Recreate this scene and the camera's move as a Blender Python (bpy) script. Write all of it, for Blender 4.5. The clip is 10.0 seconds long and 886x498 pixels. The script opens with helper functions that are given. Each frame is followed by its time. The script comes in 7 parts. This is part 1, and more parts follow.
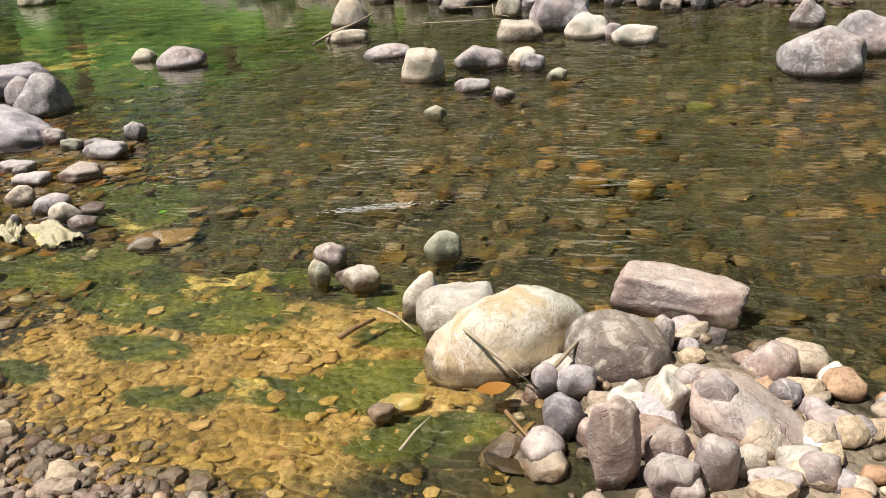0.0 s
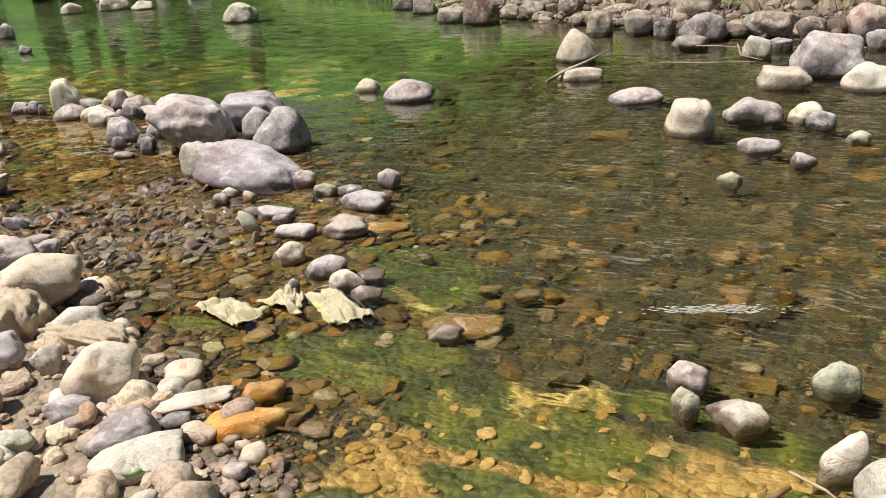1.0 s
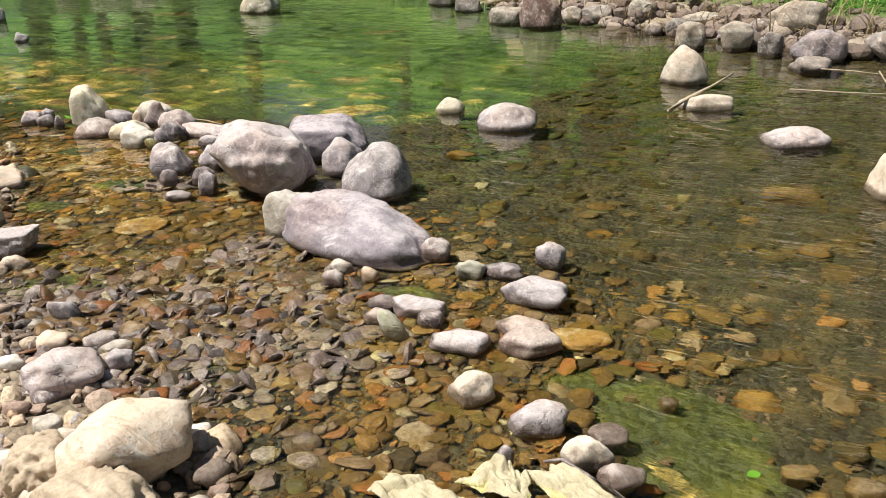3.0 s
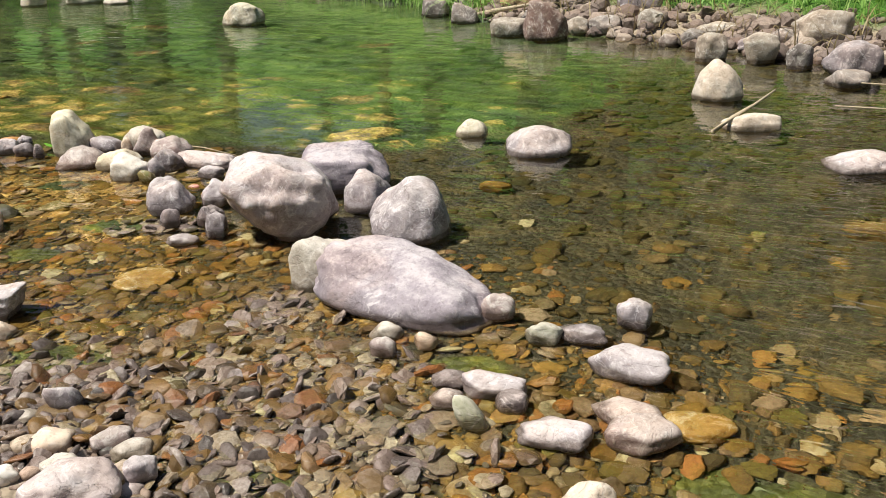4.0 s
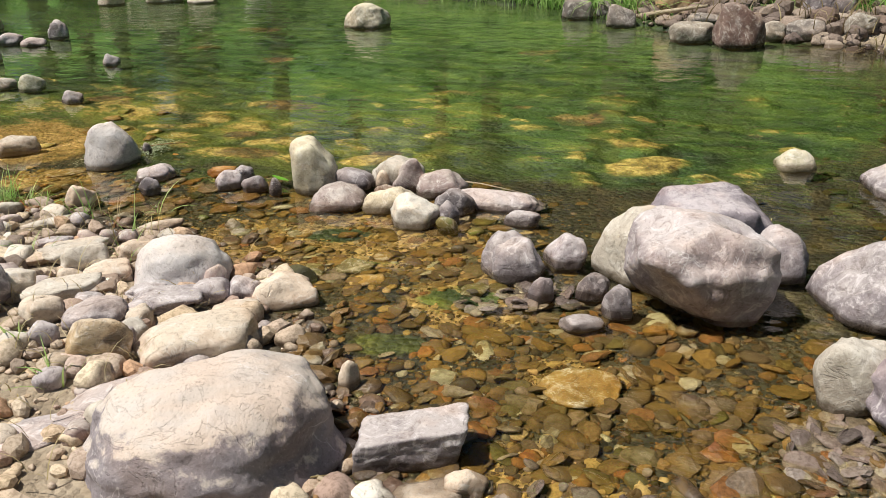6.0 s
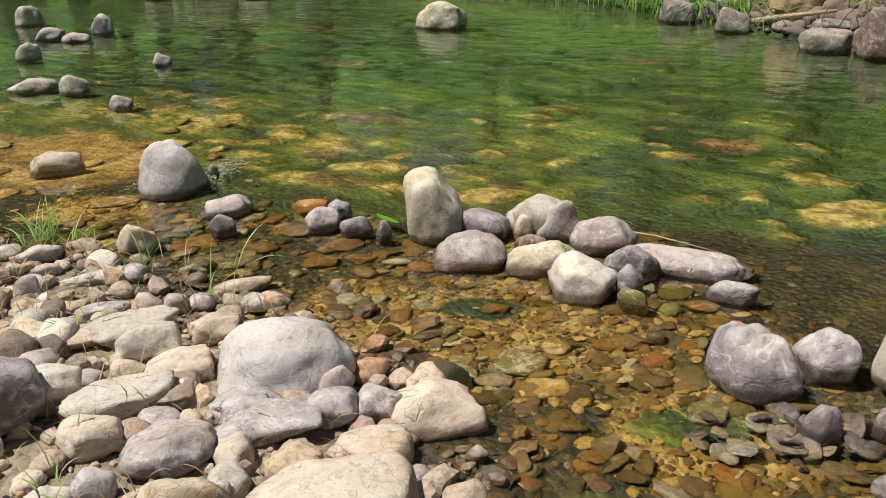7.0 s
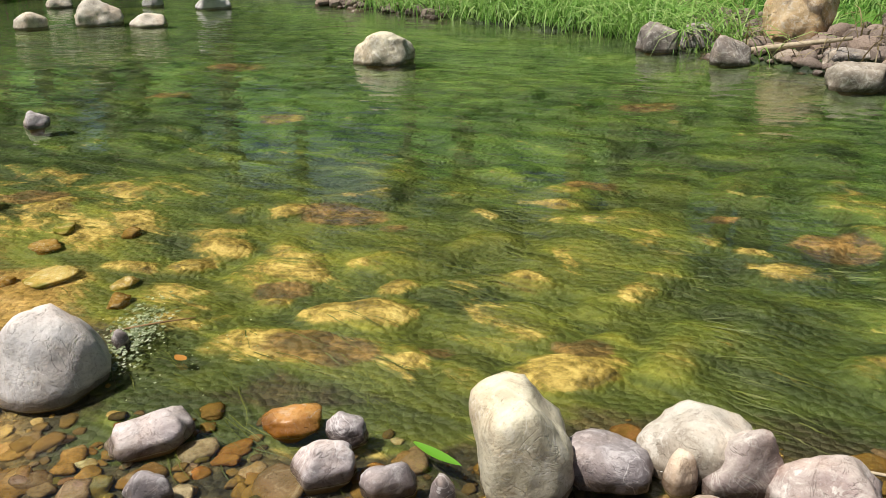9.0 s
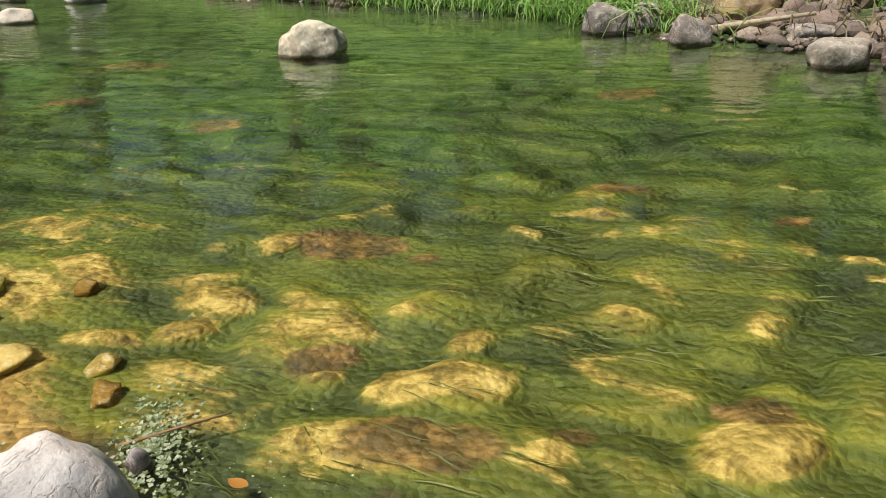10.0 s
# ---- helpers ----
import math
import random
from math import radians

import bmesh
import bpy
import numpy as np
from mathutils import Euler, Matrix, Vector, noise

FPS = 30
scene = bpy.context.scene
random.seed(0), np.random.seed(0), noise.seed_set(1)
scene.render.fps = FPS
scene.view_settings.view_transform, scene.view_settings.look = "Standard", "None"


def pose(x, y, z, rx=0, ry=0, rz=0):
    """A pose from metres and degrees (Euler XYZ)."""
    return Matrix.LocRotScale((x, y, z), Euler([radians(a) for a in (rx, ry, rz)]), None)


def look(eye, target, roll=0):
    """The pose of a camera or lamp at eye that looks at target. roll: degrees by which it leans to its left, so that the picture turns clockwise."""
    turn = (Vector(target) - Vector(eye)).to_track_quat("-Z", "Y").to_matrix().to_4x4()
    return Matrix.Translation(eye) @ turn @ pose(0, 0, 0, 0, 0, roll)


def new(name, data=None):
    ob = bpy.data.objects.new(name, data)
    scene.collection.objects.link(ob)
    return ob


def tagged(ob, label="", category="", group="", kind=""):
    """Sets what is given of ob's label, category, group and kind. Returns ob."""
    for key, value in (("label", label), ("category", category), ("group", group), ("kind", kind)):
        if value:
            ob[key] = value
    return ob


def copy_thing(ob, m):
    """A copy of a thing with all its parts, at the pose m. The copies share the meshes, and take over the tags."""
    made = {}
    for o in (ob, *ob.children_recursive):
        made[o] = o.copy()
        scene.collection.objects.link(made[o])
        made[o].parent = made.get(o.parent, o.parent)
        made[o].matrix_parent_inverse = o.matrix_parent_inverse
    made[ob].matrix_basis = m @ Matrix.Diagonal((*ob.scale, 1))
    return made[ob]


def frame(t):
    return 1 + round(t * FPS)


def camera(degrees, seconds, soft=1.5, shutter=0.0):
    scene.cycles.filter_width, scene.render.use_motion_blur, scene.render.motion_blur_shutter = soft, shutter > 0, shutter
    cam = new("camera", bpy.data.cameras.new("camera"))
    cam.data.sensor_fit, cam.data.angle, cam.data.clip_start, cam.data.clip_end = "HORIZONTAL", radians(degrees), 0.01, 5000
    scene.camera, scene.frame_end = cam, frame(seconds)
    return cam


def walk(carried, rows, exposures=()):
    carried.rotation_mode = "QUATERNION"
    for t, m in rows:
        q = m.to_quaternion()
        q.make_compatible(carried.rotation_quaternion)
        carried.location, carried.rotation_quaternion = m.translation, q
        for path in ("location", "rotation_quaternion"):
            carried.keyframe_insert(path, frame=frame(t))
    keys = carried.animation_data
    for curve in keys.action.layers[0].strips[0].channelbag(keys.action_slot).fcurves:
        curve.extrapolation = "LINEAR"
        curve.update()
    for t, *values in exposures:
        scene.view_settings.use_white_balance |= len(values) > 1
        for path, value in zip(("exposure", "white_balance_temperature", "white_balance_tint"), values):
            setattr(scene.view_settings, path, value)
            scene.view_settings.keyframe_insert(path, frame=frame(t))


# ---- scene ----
cam = camera(54.6, 10.0, soft=0.6)
PATH = [
    (0, (-0.083, 0.292, 1.277), (-0.068, 2.128, 0.483), -5.5),
    (0.5, (-0.467, 0.613, 1.359), (-0.635, 2.458, 0.606), -5.4),
    (1, (-0.831, 0.86, 1.425), (-1.122, 2.696, 0.689), -4.9),
    (1.5, (-1.077, 1.069, 1.438), (-1.384, 2.903, 0.702), -3.7),
    (2, (-1.279, 1.426, 1.425), (-1.551, 3.254, 0.661), -3.2),
    (2.5, (-1.596, 1.699, 1.469), (-1.846, 3.53, 0.706), -2.9),
    (2.7, (-1.708, 1.795, 1.511), (-1.955, 3.625, 0.742), -2.8),
    (3.8, (-2.206, 2.434, 1.498), (-2.366, 4.274, 0.733), -2.7),
    (4, (-2.274, 2.516, 1.494), (-2.437, 4.36, 0.737), -2.8),
    (4.5, (-2.672, 2.708, 1.497), (-2.834, 4.551, 0.737), -2.8),
    (5, (-3.089, 2.902, 1.494), (-3.227, 4.748, 0.737), -2.4),
    (5.5, (-3.602, 3.206, 1.424), (-3.724, 5.053, 0.666), -2.4),
    (6, (-4.132, 3.435, 1.499), (-4.295, 5.277, 0.737), -2.6),
    (6.2, (-4.3, 3.528, 1.526), (-4.489, 5.366, 0.761), -2.9),
    (7.3, (-4.909, 4.834, 1.326), (-5.14, 6.672, 0.572), -1.7),
    (7.5, (-4.993, 4.98, 1.364), (-5.195, 6.82, 0.606), -1.5),
    (8, (-5.152, 5.357, 1.308), (-5.269, 7.205, 0.552), -2.1),
    (8.5, (-5.257, 5.799, 1.391), (-5.297, 7.657, 0.65), -2.2),
    (9, (-5.424, 6.165, 1.381), (-5.427, 8.022, 0.637), -1.9),
    (9.5, (-5.686, 6.576, 1.39), (-5.513, 8.413, 0.618), -1.5),
    (10, (-6.079, 6.999, 1.261), (-5.788, 8.821, 0.488), -2.2),
]
walk(cam, [(t, look(eye, target, roll)) for t, eye, target, roll in PATH], [(0, 0.28), (2.5, 0.42), (5, 0.47), (6, 0.16), (7.5, 0.0), (8.0, 0.14), (9.0, 0.34), (9.5, 0.33), (10, 0.25)])
# ---- light ----
world = bpy.data.worlds.new("sky")
scene.world = world
world.use_nodes = True
SUN_DIR = Vector((-0.40, -0.12, 0.90)).normalized()
_n = world.node_tree.nodes
_sky = _n.new("ShaderNodeTexSky")
_sky.sky_type = "NISHITA"
_sky.sun_disc = False
_sky.sun_elevation = math.asin(SUN_DIR.z)
_sky.sun_rotation = math.atan2(SUN_DIR.x, SUN_DIR.y)
_sky.dust_density = 1.0
world.node_tree.links.new(_sky.outputs[0], _n["Background"].inputs[0])
_n["Background"].inputs[1].default_value = 0.050
sun = new("sun", bpy.data.lights.new("sun", "SUN"))
sun.data.energy = 5.0
sun.data.angle = radians(0.6)
sun.data.color = (1.0, 0.94, 0.83)
sun.matrix_world = look(SUN_DIR * 50, (0, 0, 0))


# ---- materials ----
class Nodes:
    """Short hand for a node material."""

    def __init__(self, name):
        self.mat = bpy.data.materials.new(name)
        self.mat.use_nodes = True
        self.t = self.mat.node_tree
        self.bsdf = self.t.nodes["Principled BSDF"]
        self.geo = self.t.nodes.new("ShaderNodeNewGeometry")
        self.tex = self.t.nodes.new("ShaderNodeTexCoord")
        self.info = self.t.nodes.new("ShaderNodeObjectInfo")

    def link(self, a, b):
        if isinstance(a, (int, float)):
            b.default_value = a
        elif isinstance(a, tuple):
            b.default_value = a if len(a) == 4 or b.type == "VECTOR" else (*a, 1)
        else:
            self.t.links.new(a, b)

    def noise(self, scale, detail=4, rough=0.55, vec=None, distort=0.0):
        n = self.t.nodes.new("ShaderNodeTexNoise")
        n.inputs["Scale"].default_value = scale
        n.inputs["Detail"].default_value = detail
        n.inputs["Roughness"].default_value = rough
        n.inputs["Distortion"].default_value = distort
        self.link(vec or self.geo.outputs["Position"], n.inputs["Vector"])
        return n.outputs["Fac"]

    def voronoi(self, scale, vec=None, feature="F1", out="Distance"):
        n = self.t.nodes.new("ShaderNodeTexVoronoi")
        n.feature = feature
        n.inputs["Scale"].default_value = scale
        self.link(vec or self.geo.outputs["Position"], n.inputs["Vector"])
        return n.outputs[out]

    def step(self, v, lo, hi, a=0.0, b=1.0):
        n = self.t.nodes.new("ShaderNodeMapRange")
        n.interpolation_type = "SMOOTHSTEP"
        self.link(v, n.inputs[0])
        for i, x in enumerate((lo, hi, a, b)):
            n.inputs[i + 1].default_value = x
        return n.outputs[0]

    def math(self, op, a, b=0.0):
        n = self.t.nodes.new("ShaderNodeMath")
        n.operation = op
        self.link(a, n.inputs[0])
        self.link(b, n.inputs[1])
        return n.outputs[0]

    def mix(self, f, a, b, mode="MIX"):
        n = self.t.nodes.new("ShaderNodeMix")
        n.data_type, n.blend_type = "RGBA", mode
        self.link(f, n.inputs[0])
        self.link(a, n.inputs[6])
        self.link(b, n.inputs[7])
        return n.outputs[2]

    def ramp(self, f, *stops):
        n = self.t.nodes.new("ShaderNodeValToRGB")
        e = n.color_ramp.elements
        while len(e) < len(stops):
            e.new(0.5)
        for el, (p, c) in zip(e, stops):
            el.position, el.color = p, (*c, 1)
        self.link(f, n.inputs[0])
        return n.outputs[0]

    def axis(self, v, i):
        n = self.t.nodes.new("ShaderNodeSeparateXYZ")
        self.link(v, n.inputs[0])
        return n.outputs[i]

    def mapped(self, scale=(1, 1, 1), rot=(0, 0, 0), vec=None):
        r = self.t.nodes.new("ShaderNodeMapping")
        r.inputs["Rotation"].default_value = rot
        self.link(vec or self.geo.outputs["Position"], r.inputs["Vector"])
        n = self.t.nodes.new("ShaderNodeMapping")
        n.inputs["Scale"].default_value = scale
        self.link(r.outputs[0], n.inputs["Vector"])
        return n.outputs[0]

    def attr(self, name):
        n = self.t.nodes.new("ShaderNodeAttribute")
        n.attribute_name = name
        return n.outputs["Fac"]

    def bump(self, height, strength, distance, under=None):
        n = self.t.nodes.new("ShaderNodeBump")
        n.inputs["Strength"].default_value = strength
        n.inputs["Distance"].default_value = distance
        self.link(height, n.inputs["Height"])
        if under:
            self.link(under, n.inputs["Normal"])
        return n.outputs[0]

    def done(self, colour, rough, normal=None, spec=0.5):
        self.link(colour, self.bsdf.inputs["Base Color"])
        self.link(rough, self.bsdf.inputs["Roughness"])
        if not self.bsdf.inputs["Specular IOR Level"].is_linked:
            self.bsdf.inputs["Specular IOR Level"].default_value = spec
        if normal:
            self.link(normal, self.bsdf.inputs["Normal"])
        return self.mat


def wet_stain(m, colour, vec, film=0.72, damp=0.0, soak=0.85):
    """Darker damp belt at the water's edge, and a film of algae on what lies under water, where nothing shines."""
    z = m.axis(m.geo.outputs["Position"], 2)
    wob = m.math("MULTIPLY", m.math("SUBTRACT", m.noise(9, 3, vec=vec), 0.5), 0.04)
    zz = m.math("SUBTRACT", z, wob)
    wet = m.step(zz, 0.020, 0.046, 1, 0)
    if damp:
        wet = m.math("MAXIMUM", wet, m.step(zz, 0.07, 0.10, damp, 0))
    under = m.step(zz, -0.04, -0.004, 1, 0)
    tint = m.ramp(m.noise(5, 4, vec=vec), (0.30, (0.045, 0.042, 0.012)), (0.5, (0.12, 0.072, 0.02)), (0.72, (0.22, 0.14, 0.045)))
    c = m.mix(m.math("MULTIPLY", wet, soak), colour, m.mix(1.0, colour, (0.30, 0.26, 0.22), "MULTIPLY"))
    m.link(m.step(z, -0.02, -0.003, 0.0, 0.5), m.bsdf.inputs["Specular IOR Level"])
    rough = m.math("ADD", m.math("MULTIPLY", wet, -0.64), m.step(z, -0.02, -0.003, 0.6, 0))
    return m.mix(m.math("MULTIPLY", under, film), c, tint), rough


def stone_material(name, dark, mid, light, dust=(0.62, 0.575, 0.515), dusty=0.5, vein=0.3, gloss=0.62, stain=None, mottle=1.0, capped=None, film=0.72, soak=0.85):
    m = Nodes(name)
    shift = m.t.nodes.new("ShaderNodeVectorMath")
    shift.operation = "ADD"
    m.link(m.geo.outputs["Position"], shift.inputs[0])
    far = m.t.nodes.new("ShaderNodeVectorMath")
    far.operation = "SCALE"
    far.inputs[0].default_value = (17.3, 9.1, 5.7)
    m.link(m.info.outputs["Random"], far.inputs["Scale"])
    m.link(far.outputs[0], shift.inputs[1])
    vec = shift.outputs[0]
    big = m.noise(5.0, 5, 0.6, vec, 0.4)
    c = m.ramp(big, (0.30, dark), (0.48, mid), (0.70, light))
    tone = m.step(m.info.outputs["Random"], 0, 1, 0.82, 1.18)
    hsv = m.t.nodes.new("ShaderNodeHueSaturation")
    m.link(c, hsv.inputs["Color"])
    m.link(tone, hsv.inputs["Value"])
    c = hsv.outputs[0]
    # bedding lines and pale scratches
    lines = m.noise(26, 4, 0.6, m.mapped((0.35, 0.35, 1.6), (0.5, 0.3, 0.9), vec), 1.2)
    c = m.mix(m.math("MULTIPLY", m.step(lines, 0.60, 0.70), vein), c, dust)
    # dried silt where the stone is flat enough to hold it
    up = m.axis(m.geo.outputs["Normal"], 2)
    patch = m.noise(7, 6, 0.68, vec, 0.3)
    silt = m.step(m.math("ADD", m.math("MULTIPLY", up, 0.45), patch), 0.62, 0.96)
    if capped:
        fine = m.math("MULTIPLY", m.math("SUBTRACT", m.noise(45, 4, 0.7, vec), 0.5), 0.5)
        silt = m.step(m.math("ADD", m.math("ADD", m.math("MULTIPLY", up, 0.8), m.math("MULTIPLY", m.math("SUBTRACT", patch, 0.5), 0.9)), fine), *capped)
    c = m.mix(m.math("MULTIPLY", silt, dusty), c, dust)
    cloud = m.noise(15, 6, 0.72, vec, 1.0)
    c = m.mix(m.step(cloud, 0.50, 0.64, 0, 0.66 * mottle), c, m.mix(0.6, light, (0.78, 0.75, 0.71)))
    c = m.mix(m.step(cloud, 0.34, 0.46, 0.60 * mottle, 0), c, m.mix(1.0, c, (0.55, 0.50, 0.48), "MULTIPLY"))
    # warm and cool clouds, thin white veins, fine dark cracks
    c = m.mix(m.step(m.noise(2.6, 4, 0.6, vec, 0.5), 0.44, 0.62, 0, 0.5), c, m.mix(1.0, c, (1.16, 0.98, 0.84), "MULTIPLY"))
    ridge = m.math("ABSOLUTE", m.math("SUBTRACT", m.noise(5.5, 4, 0.55, vec, 1.4), 0.5))
    some = m.step(m.noise(4.0, 3, 0.5, vec), 0.48, 0.60)
    c = m.mix(m.math("MULTIPLY", m.step(ridge, 0.003, 0.012, 0.5, 0), some), c, (0.74, 0.71, 0.67))
    crack = m.math("ABSOLUTE", m.math("SUBTRACT", m.noise(3.4, 5, 0.6, vec, 2.0), 0.47))
    cracks = m.step(crack, 0.002, 0.009, 1, 0)
    c = m.mix(m.math("MULTIPLY", cracks, 0.22), c, m.mix(1.0, c, (0.35, 0.31, 0.28), "MULTIPLY"))
    grain = m.noise(95, 4, 0.7, vec)
    c = m.mix(m.step(grain, 0.30, 0.47, 0.5, 0), c, m.mix(1.0, c, (0.45, 0.42, 0.40), "MULTIPLY"))
    c = m.mix(m.step(grain, 0.57, 0.72, 0, 0.30), c, (0.74, 0.71, 0.66))
    if stain:
        c = m.mix(m.step(m.noise(6, 5, 0.6, vec, 0.6), 0.50, 0.62, 0, 0.75), c, stain)
    if mid[2] > 0.83 * mid[0]:
        c = m.mix(1.0, c, (0.985, 0.97, 1.055), "MULTIPLY")
    c, wet = wet_stain(m, c, vec, film, 0.0, soak)
    rough = m.math("ADD", gloss + 0.2, wet)
    pits = m.math("ADD", m.math("MULTIPLY", m.noise(34, 5, 0.6, vec), 0.9), m.math("MULTIPLY", grain, 0.25))
    dents = m.math("SUBTRACT", m.math("ADD", pits, m.math("MULTIPLY", cloud, 0.9)), m.math("MULTIPLY", cracks, 0.5))
    n = m.bump(dents, 0.55, 0.009)
    return m.done(c, rough, n)


STONE = {
    "g": stone_material("grey_stone", (0.19, 0.165, 0.165), (0.32, 0.285, 0.28), (0.47, 0.43, 0.415), vein=0.45, mottle=1.2),
    "G": stone_material("mauve_stone", (0.195, 0.172, 0.182), (0.265, 0.235, 0.248), (0.335, 0.305, 0.312), dust=(0.58, 0.54, 0.52), dusty=0.8, vein=0.2, mottle=0.3, capped=(0.56, 0.88)),
    "B": stone_material("dusty_grey_stone", (0.17, 0.152, 0.158), (0.235, 0.213, 0.218), (0.29, 0.265, 0.262), dust=(0.62, 0.565, 0.48), dusty=0.92, vein=0.1, mottle=0.2, capped=(0.38, 0.56)),
    "m": stone_material("mauve_pebble", (0.24, 0.17, 0.16), (0.36, 0.28, 0.27), (0.47, 0.39, 0.38), dusty=0.35),
    "p": stone_material("pale_stone", (0.33, 0.28, 0.23), (0.46, 0.41, 0.35), (0.58, 0.53, 0.46), dusty=0.6),
    "P": stone_material("pale_whitish_stone", (0.40, 0.33, 0.28), (0.52, 0.45, 0.39), (0.66, 0.60, 0.55), dusty=0.8),
    "c": stone_material("cream_stone", (0.40, 0.295, 0.23), (0.54, 0.43, 0.34), (0.64, 0.55, 0.46), dust=(0.70, 0.63, 0.53), dusty=0.5),
    "w": stone_material("white_stone", (0.44, 0.39, 0.34), (0.60, 0.55, 0.49), (0.72, 0.68, 0.62), dust=(0.8, 0.76, 0.68), dusty=0.6),
    "s": stone_material("silver_grey_stone", (0.36, 0.35, 0.33), (0.48, 0.465, 0.44), (0.58, 0.565, 0.53), dust=(0.70, 0.67, 0.60), dusty=0.7, vein=0.4, mottle=0.7),
    "y": stone_material("yellowish_grey_stone", (0.30, 0.27, 0.20), (0.44, 0.40, 0.31), (0.56, 0.52, 0.42), dust=(0.70, 0.65, 0.50), dusty=0.8, vein=0.5),
    "d": stone_material("dark_stone", (0.10, 0.09, 0.09), (0.18, 0.16, 0.16), (0.27, 0.24, 0.235), dusty=0.25, gloss=0.5),
    "b": stone_material("brown_stone", (0.13, 0.075, 0.045), (0.24, 0.15, 0.10), (0.34, 0.24, 0.17), dusty=0.2, gloss=0.5),
    "n": stone_material("purple_brown_stone", (0.13, 0.075, 0.065), (0.19, 0.12, 0.105), (0.27, 0.19, 0.17), dusty=0.2, vein=0.15),
    "Y": stone_material("ochre_boulder", (0.30, 0.20, 0.11), (0.48, 0.34, 0.19), (0.58, 0.47, 0.33), dusty=0.4, stain=(0.10, 0.075, 0.055)),
    "o": stone_material("orange_stone", (0.30, 0.12, 0.02), (0.55, 0.25, 0.03), (0.68, 0.42, 0.11), dusty=0.12, gloss=0.4, mottle=0.3),
    "O": stone_material("rusty_brown_stone", (0.17, 0.075, 0.02), (0.30, 0.14, 0.035), (0.38, 0.21, 0.06), dusty=0.05, gloss=0.4),
    "v": stone_material("greenish_stone", (0.26, 0.27, 0.18), (0.38, 0.38, 0.28), (0.52, 0.51, 0.42), dusty=0.4),
    "e": stone_material("banded_cream_stone", (0.36, 0.27, 0.17), (0.54, 0.46, 0.36), (0.64, 0.58, 0.50), dust=(0.72, 0.67, 0.58), dusty=0.6, vein=0.35, stain=(0.50, 0.37, 0.20)),
    "T": stone_material("tan_algae_stone", (0.16, 0.16, 0.025), (0.42, 0.30, 0.07), (0.60, 0.44, 0.17), dusty=0.1, gloss=0.5, stain=(0.13, 0.17, 0.02), film=0.1, soak=0.35),
    # dull far bank tones, partly painted tree shade; q also colours one brown boulder
    "q": stone_material("dusky_stone", (0.105, 0.088, 0.082), (0.185, 0.158, 0.148), (0.28, 0.245, 0.225), dust=(0.40, 0.35, 0.30), dusty=0.45),
    "k": stone_material("beige_stone_in_shade", (0.19, 0.155, 0.125), (0.30, 0.255, 0.21), (0.41, 0.36, 0.30), dust=(0.46, 0.41, 0.34), dusty=0.5),
    "A": stone_material("amber_stone", (0.17, 0.085, 0.018), (0.32, 0.18, 0.045), (0.46, 0.29, 0.10), dust=(0.50, 0.36, 0.17), dusty=0.2, gloss=0.5, film=0.18, soak=0.5),
    "U": stone_material("olive_algae_stone", (0.07, 0.07, 0.02), (0.17, 0.13, 0.035), (0.26, 0.20, 0.06), dusty=0.1, gloss=0.5, stain=(0.09, 0.13, 0.02), film=0.2, soak=0.4),
}


def gravel_material(name, stops, film=0.0, depth_shade=0.0, damp=0.0, soak=0.85):
    m = Nodes(name)
    r = m.geo.outputs["Random Per Island"]
    c = m.ramp(r, *stops)
    c = m.mix(m.step(m.noise(60, 5, 0.75), 0.44, 0.62, 0, 0.7), c, m.mix(1.0, c, (0.5, 0.46, 0.4), "MULTIPLY"))
    if film:
        coat = m.ramp(m.noise(2.2, 4, 0.6), (0.35, (0.06, 0.050, 0.012)), (0.5, (0.27, 0.165, 0.045)), (0.65, (0.46, 0.30, 0.09)))
        c = m.mix(m.step(m.noise(5, 6, 0.7, distort=0.5), 0.44, 0.62, 0, film), c, coat)
    if depth_shade:
        # darker, greener upstream: light lost in deeper water, put into the stones' colour
        upstream = m.step(m.axis(m.geo.outputs["Position"], 1), 4.6, 7.0, 0, depth_shade)
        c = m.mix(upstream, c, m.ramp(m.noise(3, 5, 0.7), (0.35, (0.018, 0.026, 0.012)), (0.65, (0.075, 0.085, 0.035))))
    c, wet = wet_stain(m, c, m.geo.outputs["Position"], 0.22, damp, soak)
    return m.done(c, m.math("ADD", 0.85, wet), m.bump(m.noise(70, 5, 0.7), 0.6, 0.008))


DRY_STOPS = ((0.00, (0.227, 0.178, 0.151)), (0.20, (0.543, 0.443, 0.342)), (0.40, (0.408, 0.292, 0.245)), (0.55, (0.657, 0.518, 0.361)), (0.70, (0.476, 0.378, 0.317)), (0.85, (0.725, 0.616, 0.468)), (1.00, (0.521, 0.313, 0.195)))
WET_STOPS = ((0.00, (0.085, 0.072, 0.060)), (0.14, (0.338, 0.208, 0.083)), (0.28, (0.169, 0.136, 0.113)), (0.40, (0.506, 0.303, 0.106)), (0.52, (0.254, 0.191, 0.159)), (0.64, (0.520, 0.210, 0.072)), (0.76, (0.186, 0.176, 0.060)), (0.86, (0.375, 0.260, 0.202)), (0.93, (0.650, 0.555, 0.470)), (1.00, (0.800, 0.767, 0.538)))
